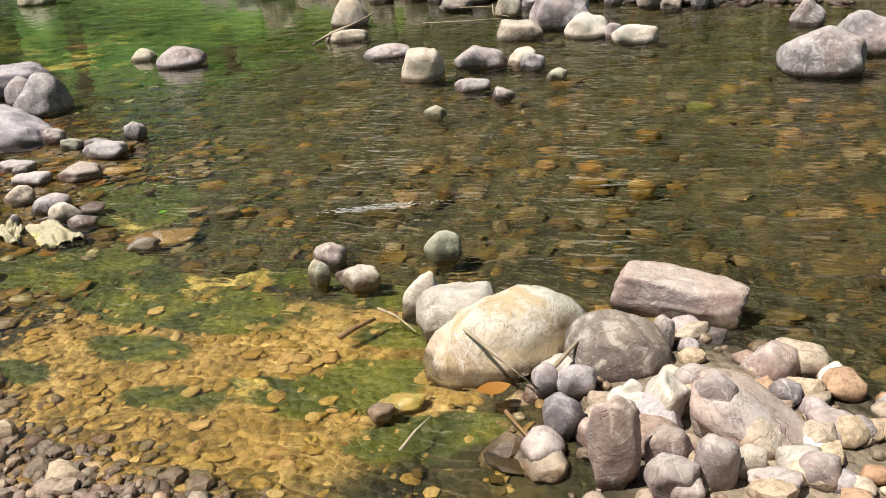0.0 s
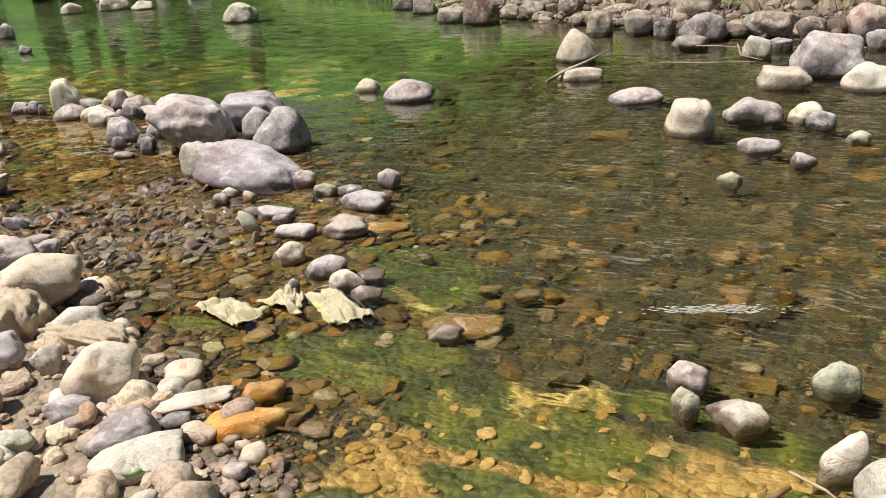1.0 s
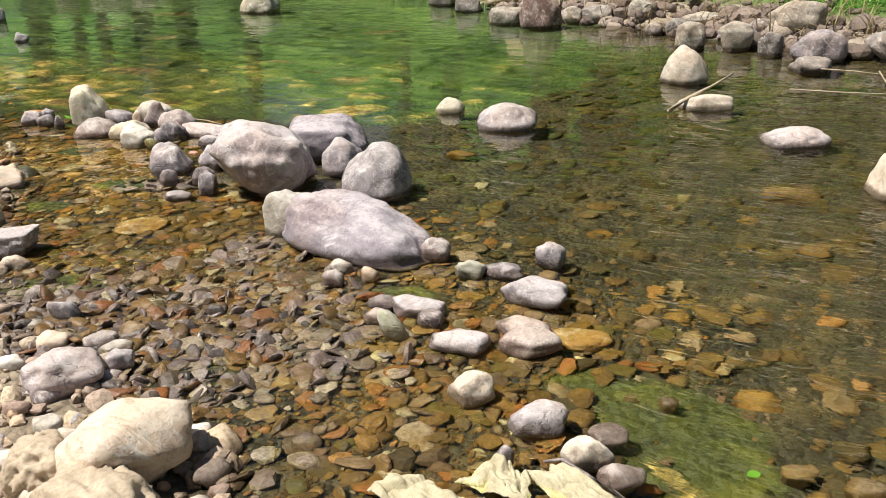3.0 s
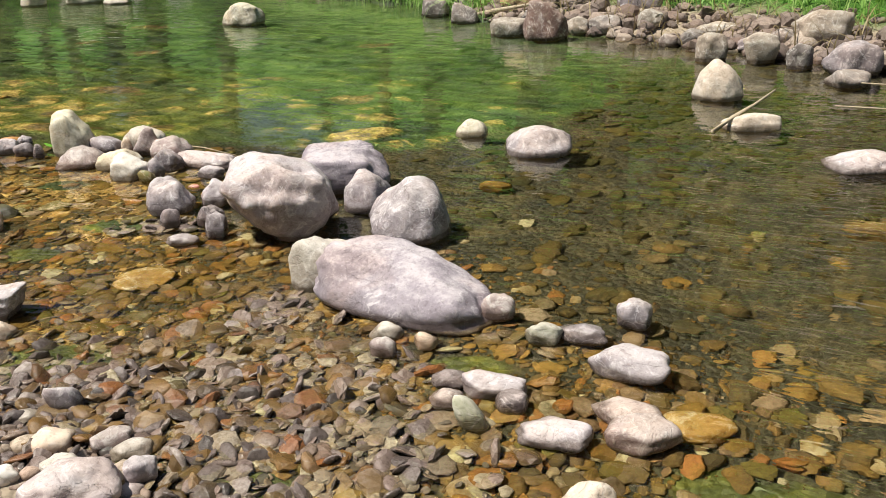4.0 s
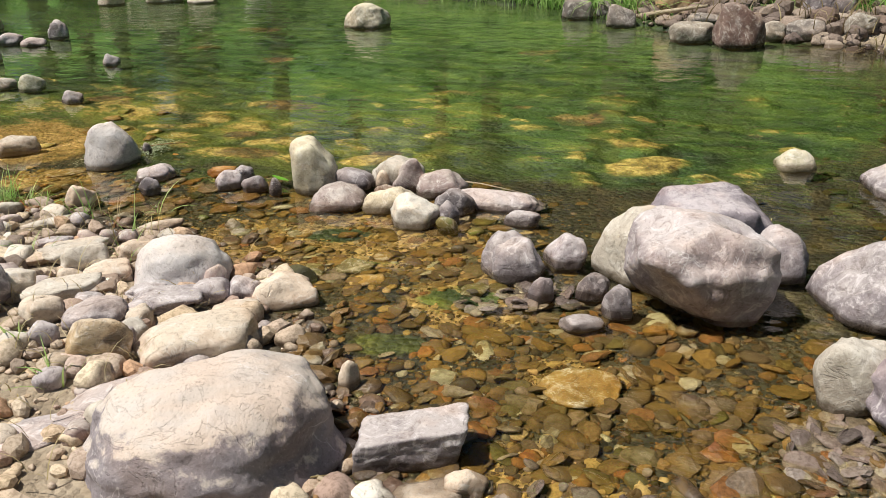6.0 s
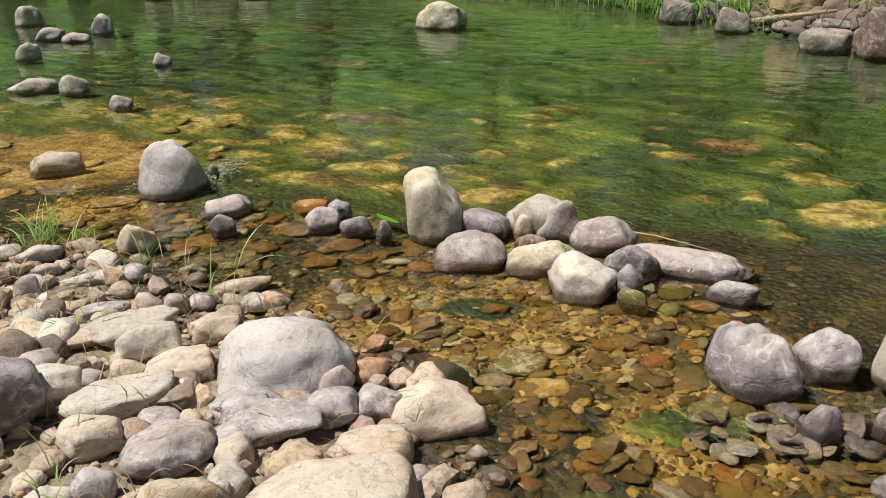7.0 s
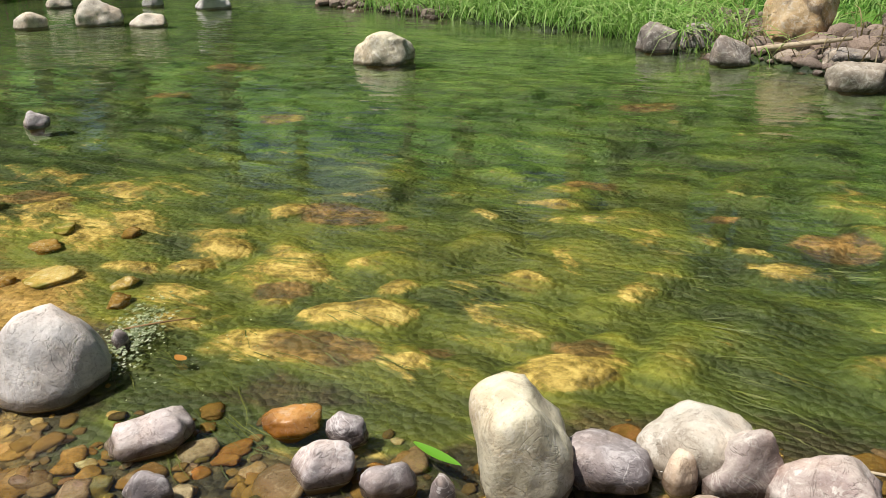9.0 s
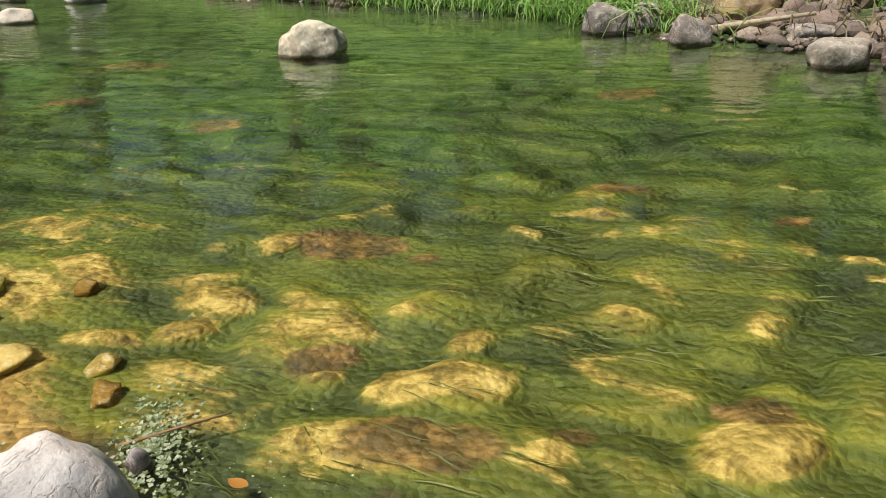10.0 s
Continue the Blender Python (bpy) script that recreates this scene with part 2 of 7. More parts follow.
STREAM_STOPS = ((0.00, (0.045, 0.042, 0.035)), (0.16, (0.160, 0.130, 0.090)), (0.32, (0.075, 0.074, 0.055)), (0.46, (0.270, 0.175, 0.095)), (0.58, (0.110, 0.105, 0.080)), (0.70, (0.360, 0.290, 0.215)), (0.80, (0.150, 0.100, 0.065)), (0.90, (0.480, 0.400, 0.310)), (1.00, (0.640, 0.320, 0.110)))
# far bank browns, darkened a little more for the trees' shade
FAR_STOPS = ((0.00, (0.106, 0.079, 0.066)), (0.25, (0.246, 0.194, 0.167)), (0.45, (0.150, 0.114, 0.102)), (0.65, (0.334, 0.264, 0.220)), (0.85, (0.211, 0.150, 0.123)), (1.00, (0.422, 0.352, 0.290)))
GOLD_STOPS = ((0.0, (0.30, 0.175, 0.06)), (0.3, (0.50, 0.325, 0.12)), (0.55, (0.42, 0.270, 0.10)), (0.8, (0.64, 0.460, 0.23)), (1.0, (0.56, 0.340, 0.17)))
DRY_GRAVEL = gravel_material("dry_gravel", DRY_STOPS)
WET_GRAVEL = gravel_material("wet_gravel", WET_STOPS, 0.7, 0.0, 0.8, 0.76)
WET_GRIT = gravel_material("wet_grit", tuple((f, tuple(0.5 * q for q in c)) for f, c in WET_STOPS), 0.6, 0.0, 0.8)
FAR_GRAVEL = gravel_material("far_bank_stones", FAR_STOPS)
GOLD_GRAVEL = gravel_material("golden_gravel", GOLD_STOPS, 0.3, 0.0, 0.0, 0.35)
PINK_GRAVEL = gravel_material("pink_gravel", ((0.0, (0.30, 0.22, 0.18)), (0.3, (0.52, 0.40, 0.32)), (0.5, (0.36, 0.33, 0.31)), (0.7, (0.60, 0.46, 0.34)), (0.85, (0.42, 0.28, 0.22)), (1.0, (0.66, 0.57, 0.48))))
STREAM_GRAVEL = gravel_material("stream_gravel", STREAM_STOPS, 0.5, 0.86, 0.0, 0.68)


def ground_material():
    m = Nodes("riverbed_silt")
    pos = m.geo.outputs["Position"]
    z = m.axis(pos, 2)
    speck = m.voronoi(30, out="Color")
    mud = m.ramp(m.noise(4.0, 6, 0.7, distort=0.5), (0.30, (0.014, 0.012, 0.006)), (0.50, (0.045, 0.036, 0.016)), (0.70, (0.13, 0.095, 0.038)))
    sand = m.ramp(m.noise(4.2, 8, 0.74, distort=0.8), (0.32, (0.085, 0.060, 0.018)), (0.43, (0.25, 0.150, 0.040)), (0.54, (0.43, 0.268, 0.095)), (0.70, (0.60, 0.41, 0.21)))
    c = m.mix(m.step(m.math("ADD", m.attr("sand"), m.math("MULTIPLY", m.math("SUBTRACT", m.noise(3.0, 6, 0.7), 0.5), 1.0)), 0.35, 0.65), mud, sand)
    c = m.mix(m.step(m.axis(speck, 0), 0.0, 1.0, 0.0, 0.55), c, m.mix(1.0, c, (0.42, 0.38, 0.34), "MULTIPLY"))
    dry = m.ramp(m.noise(6, 6, 0.7), (0.3, (0.22, 0.17, 0.12)), (0.5, (0.36, 0.29, 0.21)), (0.7, (0.50, 0.42, 0.32)))
    c = m.mix(m.step(z, 0.0, 0.035), c, dry)
    # filament algae, combed by the current; bare rock crowns between
    strands = m.noise(3.0, 4, 0.50, m.mapped((0.40, 2.2, 1.0), (0, 0, 0.60)), 0.7)
    green = m.ramp(strands, (0.26, (0.020, 0.030, 0.006)), (0.42, (0.050, 0.066, 0.009)), (0.56, (0.092, 0.110, 0.014)), (0.76, (0.21, 0.205, 0.03)))
    ragged = m.math("MULTIPLY", m.math("SUBTRACT", m.noise(3.4, 7, 0.72, m.mapped((0.6, 1.5, 1), (0, 0, 0.6)), 0.8), 0.5), 1.7)
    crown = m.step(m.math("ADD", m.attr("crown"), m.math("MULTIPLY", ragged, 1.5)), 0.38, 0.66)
    bare = m.ramp(m.noise(7, 7, 0.74, distort=0.5), (0.36, (0.07, 0.05, 0.012)), (0.46, (0.20, 0.135, 0.032)), (0.55, (0.40, 0.285, 0.09)), (0.70, (0.60, 0.455, 0.20)))
    cover = m.step(m.math("ADD", m.attr("algae"), m.math("MULTIPLY", ragged, 0.7)), 0.32, 0.58)
    broad = m.noise(1.1, 5, 0.65)
    green = m.mix(m.step(broad, 0.42, 0.62, 0.0, 0.55), green, m.mix(1.0, green, (1.3, 1.08, 0.9), "MULTIPLY"))
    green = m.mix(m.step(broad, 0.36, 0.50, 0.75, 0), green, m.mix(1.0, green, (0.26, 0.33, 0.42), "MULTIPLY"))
    # deep pool greener and darker: light absorbed by water, painted on the algae
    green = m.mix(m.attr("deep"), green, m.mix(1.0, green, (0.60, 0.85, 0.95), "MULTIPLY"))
    # algae darkened in the gaps between boulder crowns: mound shading put into colour
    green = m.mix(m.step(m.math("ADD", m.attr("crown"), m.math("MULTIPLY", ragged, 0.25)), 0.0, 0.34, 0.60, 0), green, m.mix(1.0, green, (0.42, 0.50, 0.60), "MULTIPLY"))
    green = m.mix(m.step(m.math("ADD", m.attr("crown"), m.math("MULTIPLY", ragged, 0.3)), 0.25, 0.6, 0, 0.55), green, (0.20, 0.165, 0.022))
    soft = m.ramp(m.noise(5.0, 6, 0.66, distort=0.6), (0.32, (0.016, 0.020, 0.003)), (0.50, (0.052, 0.058, 0.006)), (0.68, (0.13, 0.120, 0.014)))
    green = m.mix(m.attr("mat"), green, soft)
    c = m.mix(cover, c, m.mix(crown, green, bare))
    brown = m.ramp(m.noise(8, 6, 0.7), (0.34, (0.022, 0.016, 0.008)), (0.50, (0.10, 0.055, 0.02)), (0.68, (0.34, 0.19, 0.07)))
    c = m.mix(m.step(m.math("ADD", m.attr("rock"), m.math("MULTIPLY", ragged, 0.55)), 0.42, 0.66, 0, 0.9), c, brown)
    c = m.mix(m.attr("meadow"), c, m.ramp(m.noise(1.5, 6, 0.7), (0.3, (0.025, 0.075, 0.008)), (0.55, (0.07, 0.19, 0.016)), (0.75, (0.15, 0.27, 0.03))))
    wet = m.step(z, 0.004, 0.03, 1, 0)
    h = m.math("ADD", m.math("ADD", m.noise(30, 6, 0.7), m.math("MULTIPLY", m.voronoi(30), -1.2)), m.math("MULTIPLY", strands, 0.7))
    h = m.math("MULTIPLY", h, m.math("SUBTRACT", 1.0, m.math("MULTIPLY", cover, 0.5)))
    return m.done(c, m.math("SUBTRACT", 0.95, m.math("MULTIPLY", wet, 0.4)), m.bump(h, 0.8, 0.03))


def water_material():
    m = Nodes("clear_stream_water")
    b = m.bsdf
    b.inputs["Base Color"].default_value = (0.80, 0.84, 0.56, 1)
    b.inputs["Transmission Weight"].default_value = 1.0
    b.inputs["IOR"].default_value = 1.33
    b.inputs["Roughness"].default_value = 0.0
    flow = m.mapped((0.7, 1.9, 1.0), (0, 0, 0.40))
    small = m.noise(7.0, 1, 0.5, flow, 1.2)
    large = m.noise(2.6, 1, 0.4, m.mapped((0.9, 1.6, 1.0), (0, 0, 0.45)), 1.0)
    fine = m.noise(19, 1, 0.5, m.mapped((0.8, 1.6, 1.0), (0, 0, 0.40)), 0.8)
    lively = m.attr("lively")
    quick = m.step(lively, 0.24, 0.60)
    h = m.math("MULTIPLY", m.math("ADD", large, m.math("MULTIPLY", small, 0.24)), lively)
    h = m.math("ADD", h, m.math("MULTIPLY", m.math("ADD", m.math("MULTIPLY", small, 0.24), m.math("MULTIPLY", fine, 0.10)), quick))
    n = m.t.nodes.new("ShaderNodeBump")
    m.link(h, n.inputs["Height"])
    n.inputs["Distance"].default_value = 0.046
    n.inputs["Strength"].default_value = 1.0
    m.link(n.outputs[0], b.inputs["Normal"])
    return m.mat


def leaf_material(name, a, b, c, thin=True):
    m = Nodes(name)
    col = m.ramp(m.geo.outputs["Random Per Island"], (0.0, a), (0.5, b), (1.0, c))
    m.done(col, 0.55)
    if thin:
        out = m.t.nodes["Material Output"]
        glow = m.t.nodes.new("ShaderNodeBsdfTranslucent")
        m.link(col, glow.inputs["Color"])
        both = m.t.nodes.new("ShaderNodeMixShader")
        both.inputs[0].default_value = 0.4
        m.t.links.new(m.bsdf.outputs[0], both.inputs[1])
        m.t.links.new(glow.outputs[0], both.inputs[2])
        m.t.links.new(both.outputs[0], out.inputs["Surface"])
    return m.mat


GROUND = ground_material()
WATER = water_material()
GRASS = leaf_material("fresh_grass", (0.14, 0.30, 0.055), (0.26, 0.46, 0.10), (0.44, 0.58, 0.22))
STRAW = leaf_material("dry_straw", (0.34, 0.27, 0.13), (0.46, 0.38, 0.20), (0.55, 0.48, 0.28))
LEAVES = leaf_material("tree_leaves", (0.018, 0.065, 0.008), (0.035, 0.11, 0.012), (0.07, 0.17, 0.022))
ALGAE = leaf_material("filament_algae", (0.040, 0.054, 0.007), (0.062, 0.078, 0.010), (0.095, 0.105, 0.015), False)


def bark_material():
    m = Nodes("bark")
    c = m.ramp(m.noise(9, 5, 0.65, m.mapped((1, 1, 0.2))), (0.3, (0.09, 0.065, 0.045)), (0.6, (0.22, 0.17, 0.13)), (0.8, (0.32, 0.27, 0.21)))
    return m.done(c, 0.9, m.bump(m.noise(14, 5, 0.7, m.mapped((1, 1, 0.15))), 0.8, 0.03))


BARK = bark_material()

# ---- terrain ----
# the near shore, from downstream to upstream: water lies to the right of it
NEAR = [(9.0, -1.0), (2.5, 0.5), (1.3, 1.2), (1.02, 1.75), (0.86, 2.2), (0.62, 2.42), (0.22, 2.33), (0.18, 1.95), (0.16, 1.70), (-0.15, 1.62), (-0.58, 1.86), (-0.94, 2.06), (-1.28, 2.27), (-1.6, 2.65), (-1.9, 3.05), (-2.25, 3.35), (-2.8, 3.95),
        (-3.4, 4.4), (-4.0, 4.75), (-4.45, 5.1), (-4.7, 5.7), (-4.95, 6.3), (-5.2, 6.75), (-5.8, 7.25), (-6.3, 7.5), (-7.1, 7.7), (-8.3, 8.6), (-9.3, 10.3), (-10.6, 12.6), (-12.5, 15.5), (-16, 19), (-60, 40)]
FAR = [(40, -6), (9, 3.6), (3.6, 7.5), (2.4, 8.4), (1.3, 9.6), (0.4, 10.5), (-0.5, 11.5), (-1.4, 12.5), (-2.3, 13.4), (-2.8, 14.4), (-3.5, 15.7), (-4.6, 16.9), (-6.0, 18.6), (-8.2, 20.9), (-12, 24), (-50, 52)]


def shore_distance(px, py, line):
    """Signed distance to a shore line: positive on the left hand of its course."""
    best = np.full(px.shape, 1e9)
    sign = np.ones(px.shape)
    for (x0, y0), (x1, y1) in zip(line, line[1:]):
        dx, dy = x1 - x0, y1 - y0
        f = np.clip(((px - x0) * dx + (py - y0) * dy) / (dx * dx + dy * dy), 0, 1)
        ex, ey = px - x0 - f * dx, py - y0 - f * dy
        d = np.hypot(ex, ey)
        side = np.sign(dx * ey - dy * ex)
        closer = d < best - 1e-9
        best = np.where(closer, d, best)
        sign = np.where(closer, side, sign)
    return best * sign


# depth of the stream in places (x, y, depth)
DEPTHS = [(-6.85, 8.75, 0.04), (-6.35, 8.35, 0.06), (-5.2, 7.85, 0.05), (-4.3, 7.6, 0.06), (-4.5, 11.5, 0.55), (-6.3, 13.0, 0.5), (-3.0, 9.6, 0.40), (-6.2, 9.6, 0.22), (-7.7, 9.6, 0.09), (-5.0, 9.2, 0.26), (-1.5, 8.0, 0.30), (0.2, 5.2, 0.24), (1.4, 4.0, 0.24), (-0.4, 3.6, 0.15),
          (-0.6, 2.6, 0.10), (-1.3, 3.3, 0.09), (-2.2, 5.0, 0.05), (-3.5, 4.95, 0.014), (-3.0, 5.2, 0.03), (-3.9, 6.1, 0.08), (-4.6, 7.0, 0.08), (-5.5, 7.9, 0.08), (-1.0, 5.5, 0.20), (-9, 17, 0.3), (0.4, 8.5, 0.25), (-4.0, 8.4, 0.22)]


def fractal(px, py, scale, seed):
    """Smooth value noise on a plane, about -1 to 1."""
    rng = np.random.RandomState(seed)
    g = rng.rand(64, 64) * 2 - 1
    out, amp = np.zeros(np.shape(px)), 0.55
    for o in range(4):
        u, v = np.asarray(px) * scale * 2 ** o + 13.7 * o, np.asarray(py) * scale * 2 ** o + 7.1 * o
        i, j = np.floor(u).astype(int), np.floor(v).astype(int)
        a, b = u - i, v - j
        a, b = a * a * (3 - 2 * a), b * b * (3 - 2 * b)
        i0, i1, j0, j1 = i % 64, (i + 1) % 64, j % 64, (j + 1) % 64
        out += amp * ((g[i0, j0] * (1 - a) + g[i1, j0] * a) * (1 - b) + (g[i0, j1] * (1 - a) + g[i1, j1] * a) * b)
        amp *= 0.5
    return out


def domes(px, py, spacing, seed):
    """Rounded humps of drowned boulders, strewn at random: 0 to 1."""
    px, py = np.asarray(px, float), np.asarray(py, float)
    out = np.zeros(px.shape)
    i, j = np.floor(px / spacing).astype(int), np.floor(py / spacing).astype(int)
    for di in (-1, 0, 1):
        for dj in (-1, 0, 1):
            u, v = i + di, j + dj
            h = [np.abs(np.sin(u * 12.9898 + v * 78.233 + seed + q * 37.7) * 43758.5453) % 1 for q in range(5)]
            cx, cy = (u + h[0]) * spacing, (v + h[1]) * spacing
            r = spacing * (0.35 + 0.65 * h[2])
            t = h[3] * 3.14
            a, b = (px - cx) * np.cos(t) + (py - cy) * np.sin(t), (py - cy) * np.cos(t) - (px - cx) * np.sin(t)
            d2 = (a / r) ** 2 + (b / (r * 0.65)) ** 2
            out = np.maximum(out, np.sqrt(np.clip(1 - d2, 0, 1)) * (0.35 + 0.65 * h[4]) * (h[4] > 0.25))
    return out


# larger drowned boulders of the pool: x, y, half-length, height over the bed
HUMPS = [(-6.21, 10.33, 0.17, 0.12), (-5.76, 10.99, 0.19, 0.10), (-6.47, 9.88, 0.17, 0.13), (-6.61, 9.70, 0.14, 0.10), (-6.84, 9.67, 0.14, 0.12), (-6.15, 9.26, 0.12, 0.12), (-5.76, 9.12, 0.25, 0.16),
         (-5.55, 9.39, 0.13, 0.12), (-5.08, 9.43, 0.18, 0.10), (-5.06, 8.63, 0.27, 0.15), (-5.78, 9.69, 0.14, 0.09), (-6.32, 9.04, 0.11, 0.08), (-4.84, 10.37, 0.16, 0.12), (-4.64, 9.20, 0.16, 0.09),
         (-7.01, 9.51, 0.18, 0.09), (-7.55, 12.08, 0.37, 0.09), (-6.36, 11.63, 0.18, 0.09), (-6.02, 8.82, 0.27, 0.10), (-5.59, 8.80, 0.10, 0.08), (-5.97, 10.57, 0.17, 0.09), (-3.29, 8.45, 0.30, 0.14), (-3.40, 8.95, 0.26, 0.11)]


def humps(px, py):
    out = np.zeros(np.shape(px))
    for x, y, r, h in HUMPS:
        t = 0.5 * math.sin(x * 7 + y * 3)
        a, b = (px - x) * math.cos(t) + (py - y) * math.sin(t), (py - y) * math.cos(t) - (px - x) * math.sin(t)
        d2 = (a / r) ** 2 + (b / (r * 0.66)) ** 2
        out = np.maximum(out, np.clip(1 - d2, 0, 1) ** 0.6 * (h / 0.15))
    return out


def pool(px, py):
    """1 in the algae-grown pool upstream of the boulders."""
    px, py = px + 0.45 * fractal(px, py, 0.7, 71), py + 0.35 * fractal(px, py, 0.8, 72)
    edge = np.interp(px, (-9, -7.2, -6.5, -5.2, -4.0, -3.0, -1.8, -0.5), (9.4, 9.1, 8.35, 8.0, 7.75, 7.65, 8.6, 11))
    return np.clip((py - edge) / 0.7, 0, 1) * np.clip((-0.2 - px) / 2.2, 0, 1)


def terrain(px, py):
    """Height of the ground; the water stands at 0."""
    px, py = np.asarray(px, float), np.asarray(py, float)
    wob = 0.10 * fractal(px, py, 1.9, 3)
    near = shore_distance(px, py, NEAR) + wob
    far = -shore_distance(px, py, FAR) + wob
    wsum, dsum = 0, 0
    for x, y, d in DEPTHS:
        w = 1 / ((px - x) ** 2 + (py - y) ** 2 + 0.12) ** 1.5
        wsum, dsum = wsum + w, dsum + w * d
    depth = dsum / wsum
    d = np.minimum(-near, -far)
    bed = -depth * (1 - np.exp(-np.clip(d, 0, None) * 3.2)) + 0.022 * fractal(px, py, 3.0, 5) * np.clip(depth * 6, 0.5, 1.5)
    wavy = px + 0.15 * fractal(px, py, 2.0, 61), py + 0.15 * fractal(px, py, 2.0, 62)
    bed = bed + (0.15 * np.maximum(humps(*wavy), 0.75 * domes(*wavy, 0.42, 1.0)) + 0.05 * domes(*wavy, 0.20, 5.0)) * pool(px, py) * np.clip(depth * 3.2, 0, 1)
    bed = bed + 0.03 * domes(*wavy, 0.22, 9.0) * (1 - pool(px, py)) * np.clip(depth * 5, 0, 1)
    bed = np.where(d > 0.15, np.minimum(bed, -0.012), bed)
    bank_near = 0.10 * (1 - np.exp(-np.clip(near, 0, None) * 1.3)) + 0.02 * fractal(px, py, 2.2, 9)
    up = np.clip(far, 0, None)
    # slopes out of view made steeper, to hide bright sky from the water
    bank_far = 0.16 * (1 - np.exp(-up * 2.0)) + np.clip(up - 1.2, 0, 2.5) * 0.30 + np.clip(up - 3.7, 0, 24) * 0.50 + 0.05 * fractal(px, py, 1.2, 11)
    bank_near = bank_near + np.clip(near - 5, 0, 40) * 0.25
    z = np.where(near > 0, bank_near, np.where(far > 0, bank_far, bed))
    s = np.clip(0.5 - d / 0.10, 0, 1)
    return np.where((d > -0.05) & (d < 0.05), bed * (1 - s) + np.where(near > far, bank_near, bank_far) * s, z)


def blob(px, py, x, y, rx, ry, turn=0.0):
    c, s = math.cos(turn), math.sin(turn)
    u, v = ((px - x) * c + (py - y) * s) / rx, (-(px - x) * s + (py - y) * c) / ry
    return np.exp(-(u * u + v * v) ** 1.5)


def algae_cover(px, py):
    """How thickly green filaments grow: the deep pool, and mats in the shallows."""
    a = 0.90 * pool(px, py) * np.clip((px + 8.6) / 1.5, 0.75, 1) * np.clip((py - 0.6 * (-px - 6.9) - 8.8 + 1.2) / 1.2, 0.35, 1)
    for x, y, rx, ry, t in ((-1.58, 3.48, 0.44, 0.26, -0.15), (-1.05, 3.12, 0.60, 0.22, -0.4), (-1.45, 4.2, 0.30, 0.42, 0.2), (-0.38, 2.40, 0.30, 0.15, 0.1),
                            (-0.15, 2.12, 0.25, 0.12, 0), (-0.25, 2.98, 0.25, 0.12, -0.4), (-3.45, 4.55, 0.16, 0.10, 0), (-3.0, 4.45, 0.12, 0.08, 0), (-4.35, 6.6, 0.2, 0.12, 0), (-5.0, 7.3, 0.2, 0.1, 0), (-4.6, 6.2, 0.15, 0.1, 0), (-2.3, 3.75, 0.2, 0.08, 0), (-4.0, 5.15, 0.35, 0.16, 0), (-6.3, 8.75, 0.40, 0.30, 0), (-6.25, 8.33, 0.40, 0.20, 0), (-5.65, 8.32, 0.40, 0.16, 0), (-4.9, 8.1, 0.4, 0.15, 0), (-2.45, 5.1, 0.2, 0.12, 0), (-1.59, 3.45, 0.26, 0.13, -0.35), (-1.32, 3.33, 0.2, 0.1, -0.35), (-0.86, 2.91, 0.28, 0.1, -0.35), (-1.09, 2.77, 0.22, 0.1, -0.35), (-1.43, 2.65, 0.16, 0.1, -0.35), (-0.90, 2.43, 0.2, 0.08, -0.35), (-0.62, 2.44, 0.16, 0.08, -0.35), (-0.29, 2.47, 0.2, 0.1, -0.35), (-1.34, 4.07, 0.2, 0.12, -0.35), (-1.70, 4.48, 0.2, 0.12, -0.35), (-0.57, 3.21, 0.3, 0.08, -0.35), (-0.20, 2.68, 0.2, 0.1, -0.35)):
        a = np.maximum(a, 0.92 * blob(px, py, x, y, rx, ry, t))
    return np.clip(a, 0, 1)


def sand_cover(px, py):
    """Open yellow sand between the stones."""
    a = blob(px, py, -7.7, 9.4, 1.2, 0.9)
    for x, y, rx, ry in ((-0.75, 2.45, 0.8, 0.6), (-0.2, 2.75, 0.35, 0.2), (-1.1, 2.5, 0.6, 0.5), (-1.0, 2.9, 0.5, 0.3), (-4.75, 7.2, 0.6, 0.5), (-5.3, 7.2, 0.5, 0.4), (-4.3, 6.6, 0.35, 0.4), (-4.1, 5.4, 0.3, 0.25), (-6.95, 8.25, 0.4, 0.3), (-3.95, 5.95, 0.2, 0.2)):
        a = np.maximum(a, blob(px, py, x, y, rx, ry) * np.where(y > 5, 0.72, 1.0))
    return a


def crown_cover(px, py):
    """Bare tan tops of the drowned boulders."""
    wavy = px + 0.15 * fractal(px, py, 2.0, 61), py + 0.15 * fractal(px, py, 2.0, 62)
    near = np.clip((12.4 + 0.2 * (-5 - px) - py) / 2.0, 0.35, 1)
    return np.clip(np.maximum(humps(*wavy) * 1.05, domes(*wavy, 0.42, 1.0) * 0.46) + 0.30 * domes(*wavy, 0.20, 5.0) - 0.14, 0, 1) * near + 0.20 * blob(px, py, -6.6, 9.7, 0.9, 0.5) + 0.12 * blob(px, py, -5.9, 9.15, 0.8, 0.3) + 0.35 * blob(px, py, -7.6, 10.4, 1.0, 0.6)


ROCKS = [(-6.64, 12.7, 0.2), (-3.82, 12.62, 0.23), (-4.04, 10.13, 0.11), (-3.65, 9.76, 0.21), (-7.64, 10.69, 0.21), (-6.13, 9.37, 0.13), (-5.89, 8.81, 0.2), (-7.43, 14.81, 0.29), (-2.21, 14.16, 0.2), (-5.9, 10.31, 0.23), (-4.6, 10.79, 0.17), (-5.49, 8.85, 0.06), (-4.97, 8.81, 0.12), (-7.75, 13.53, 0.23), (-5.66, 10.09, 0.08)]


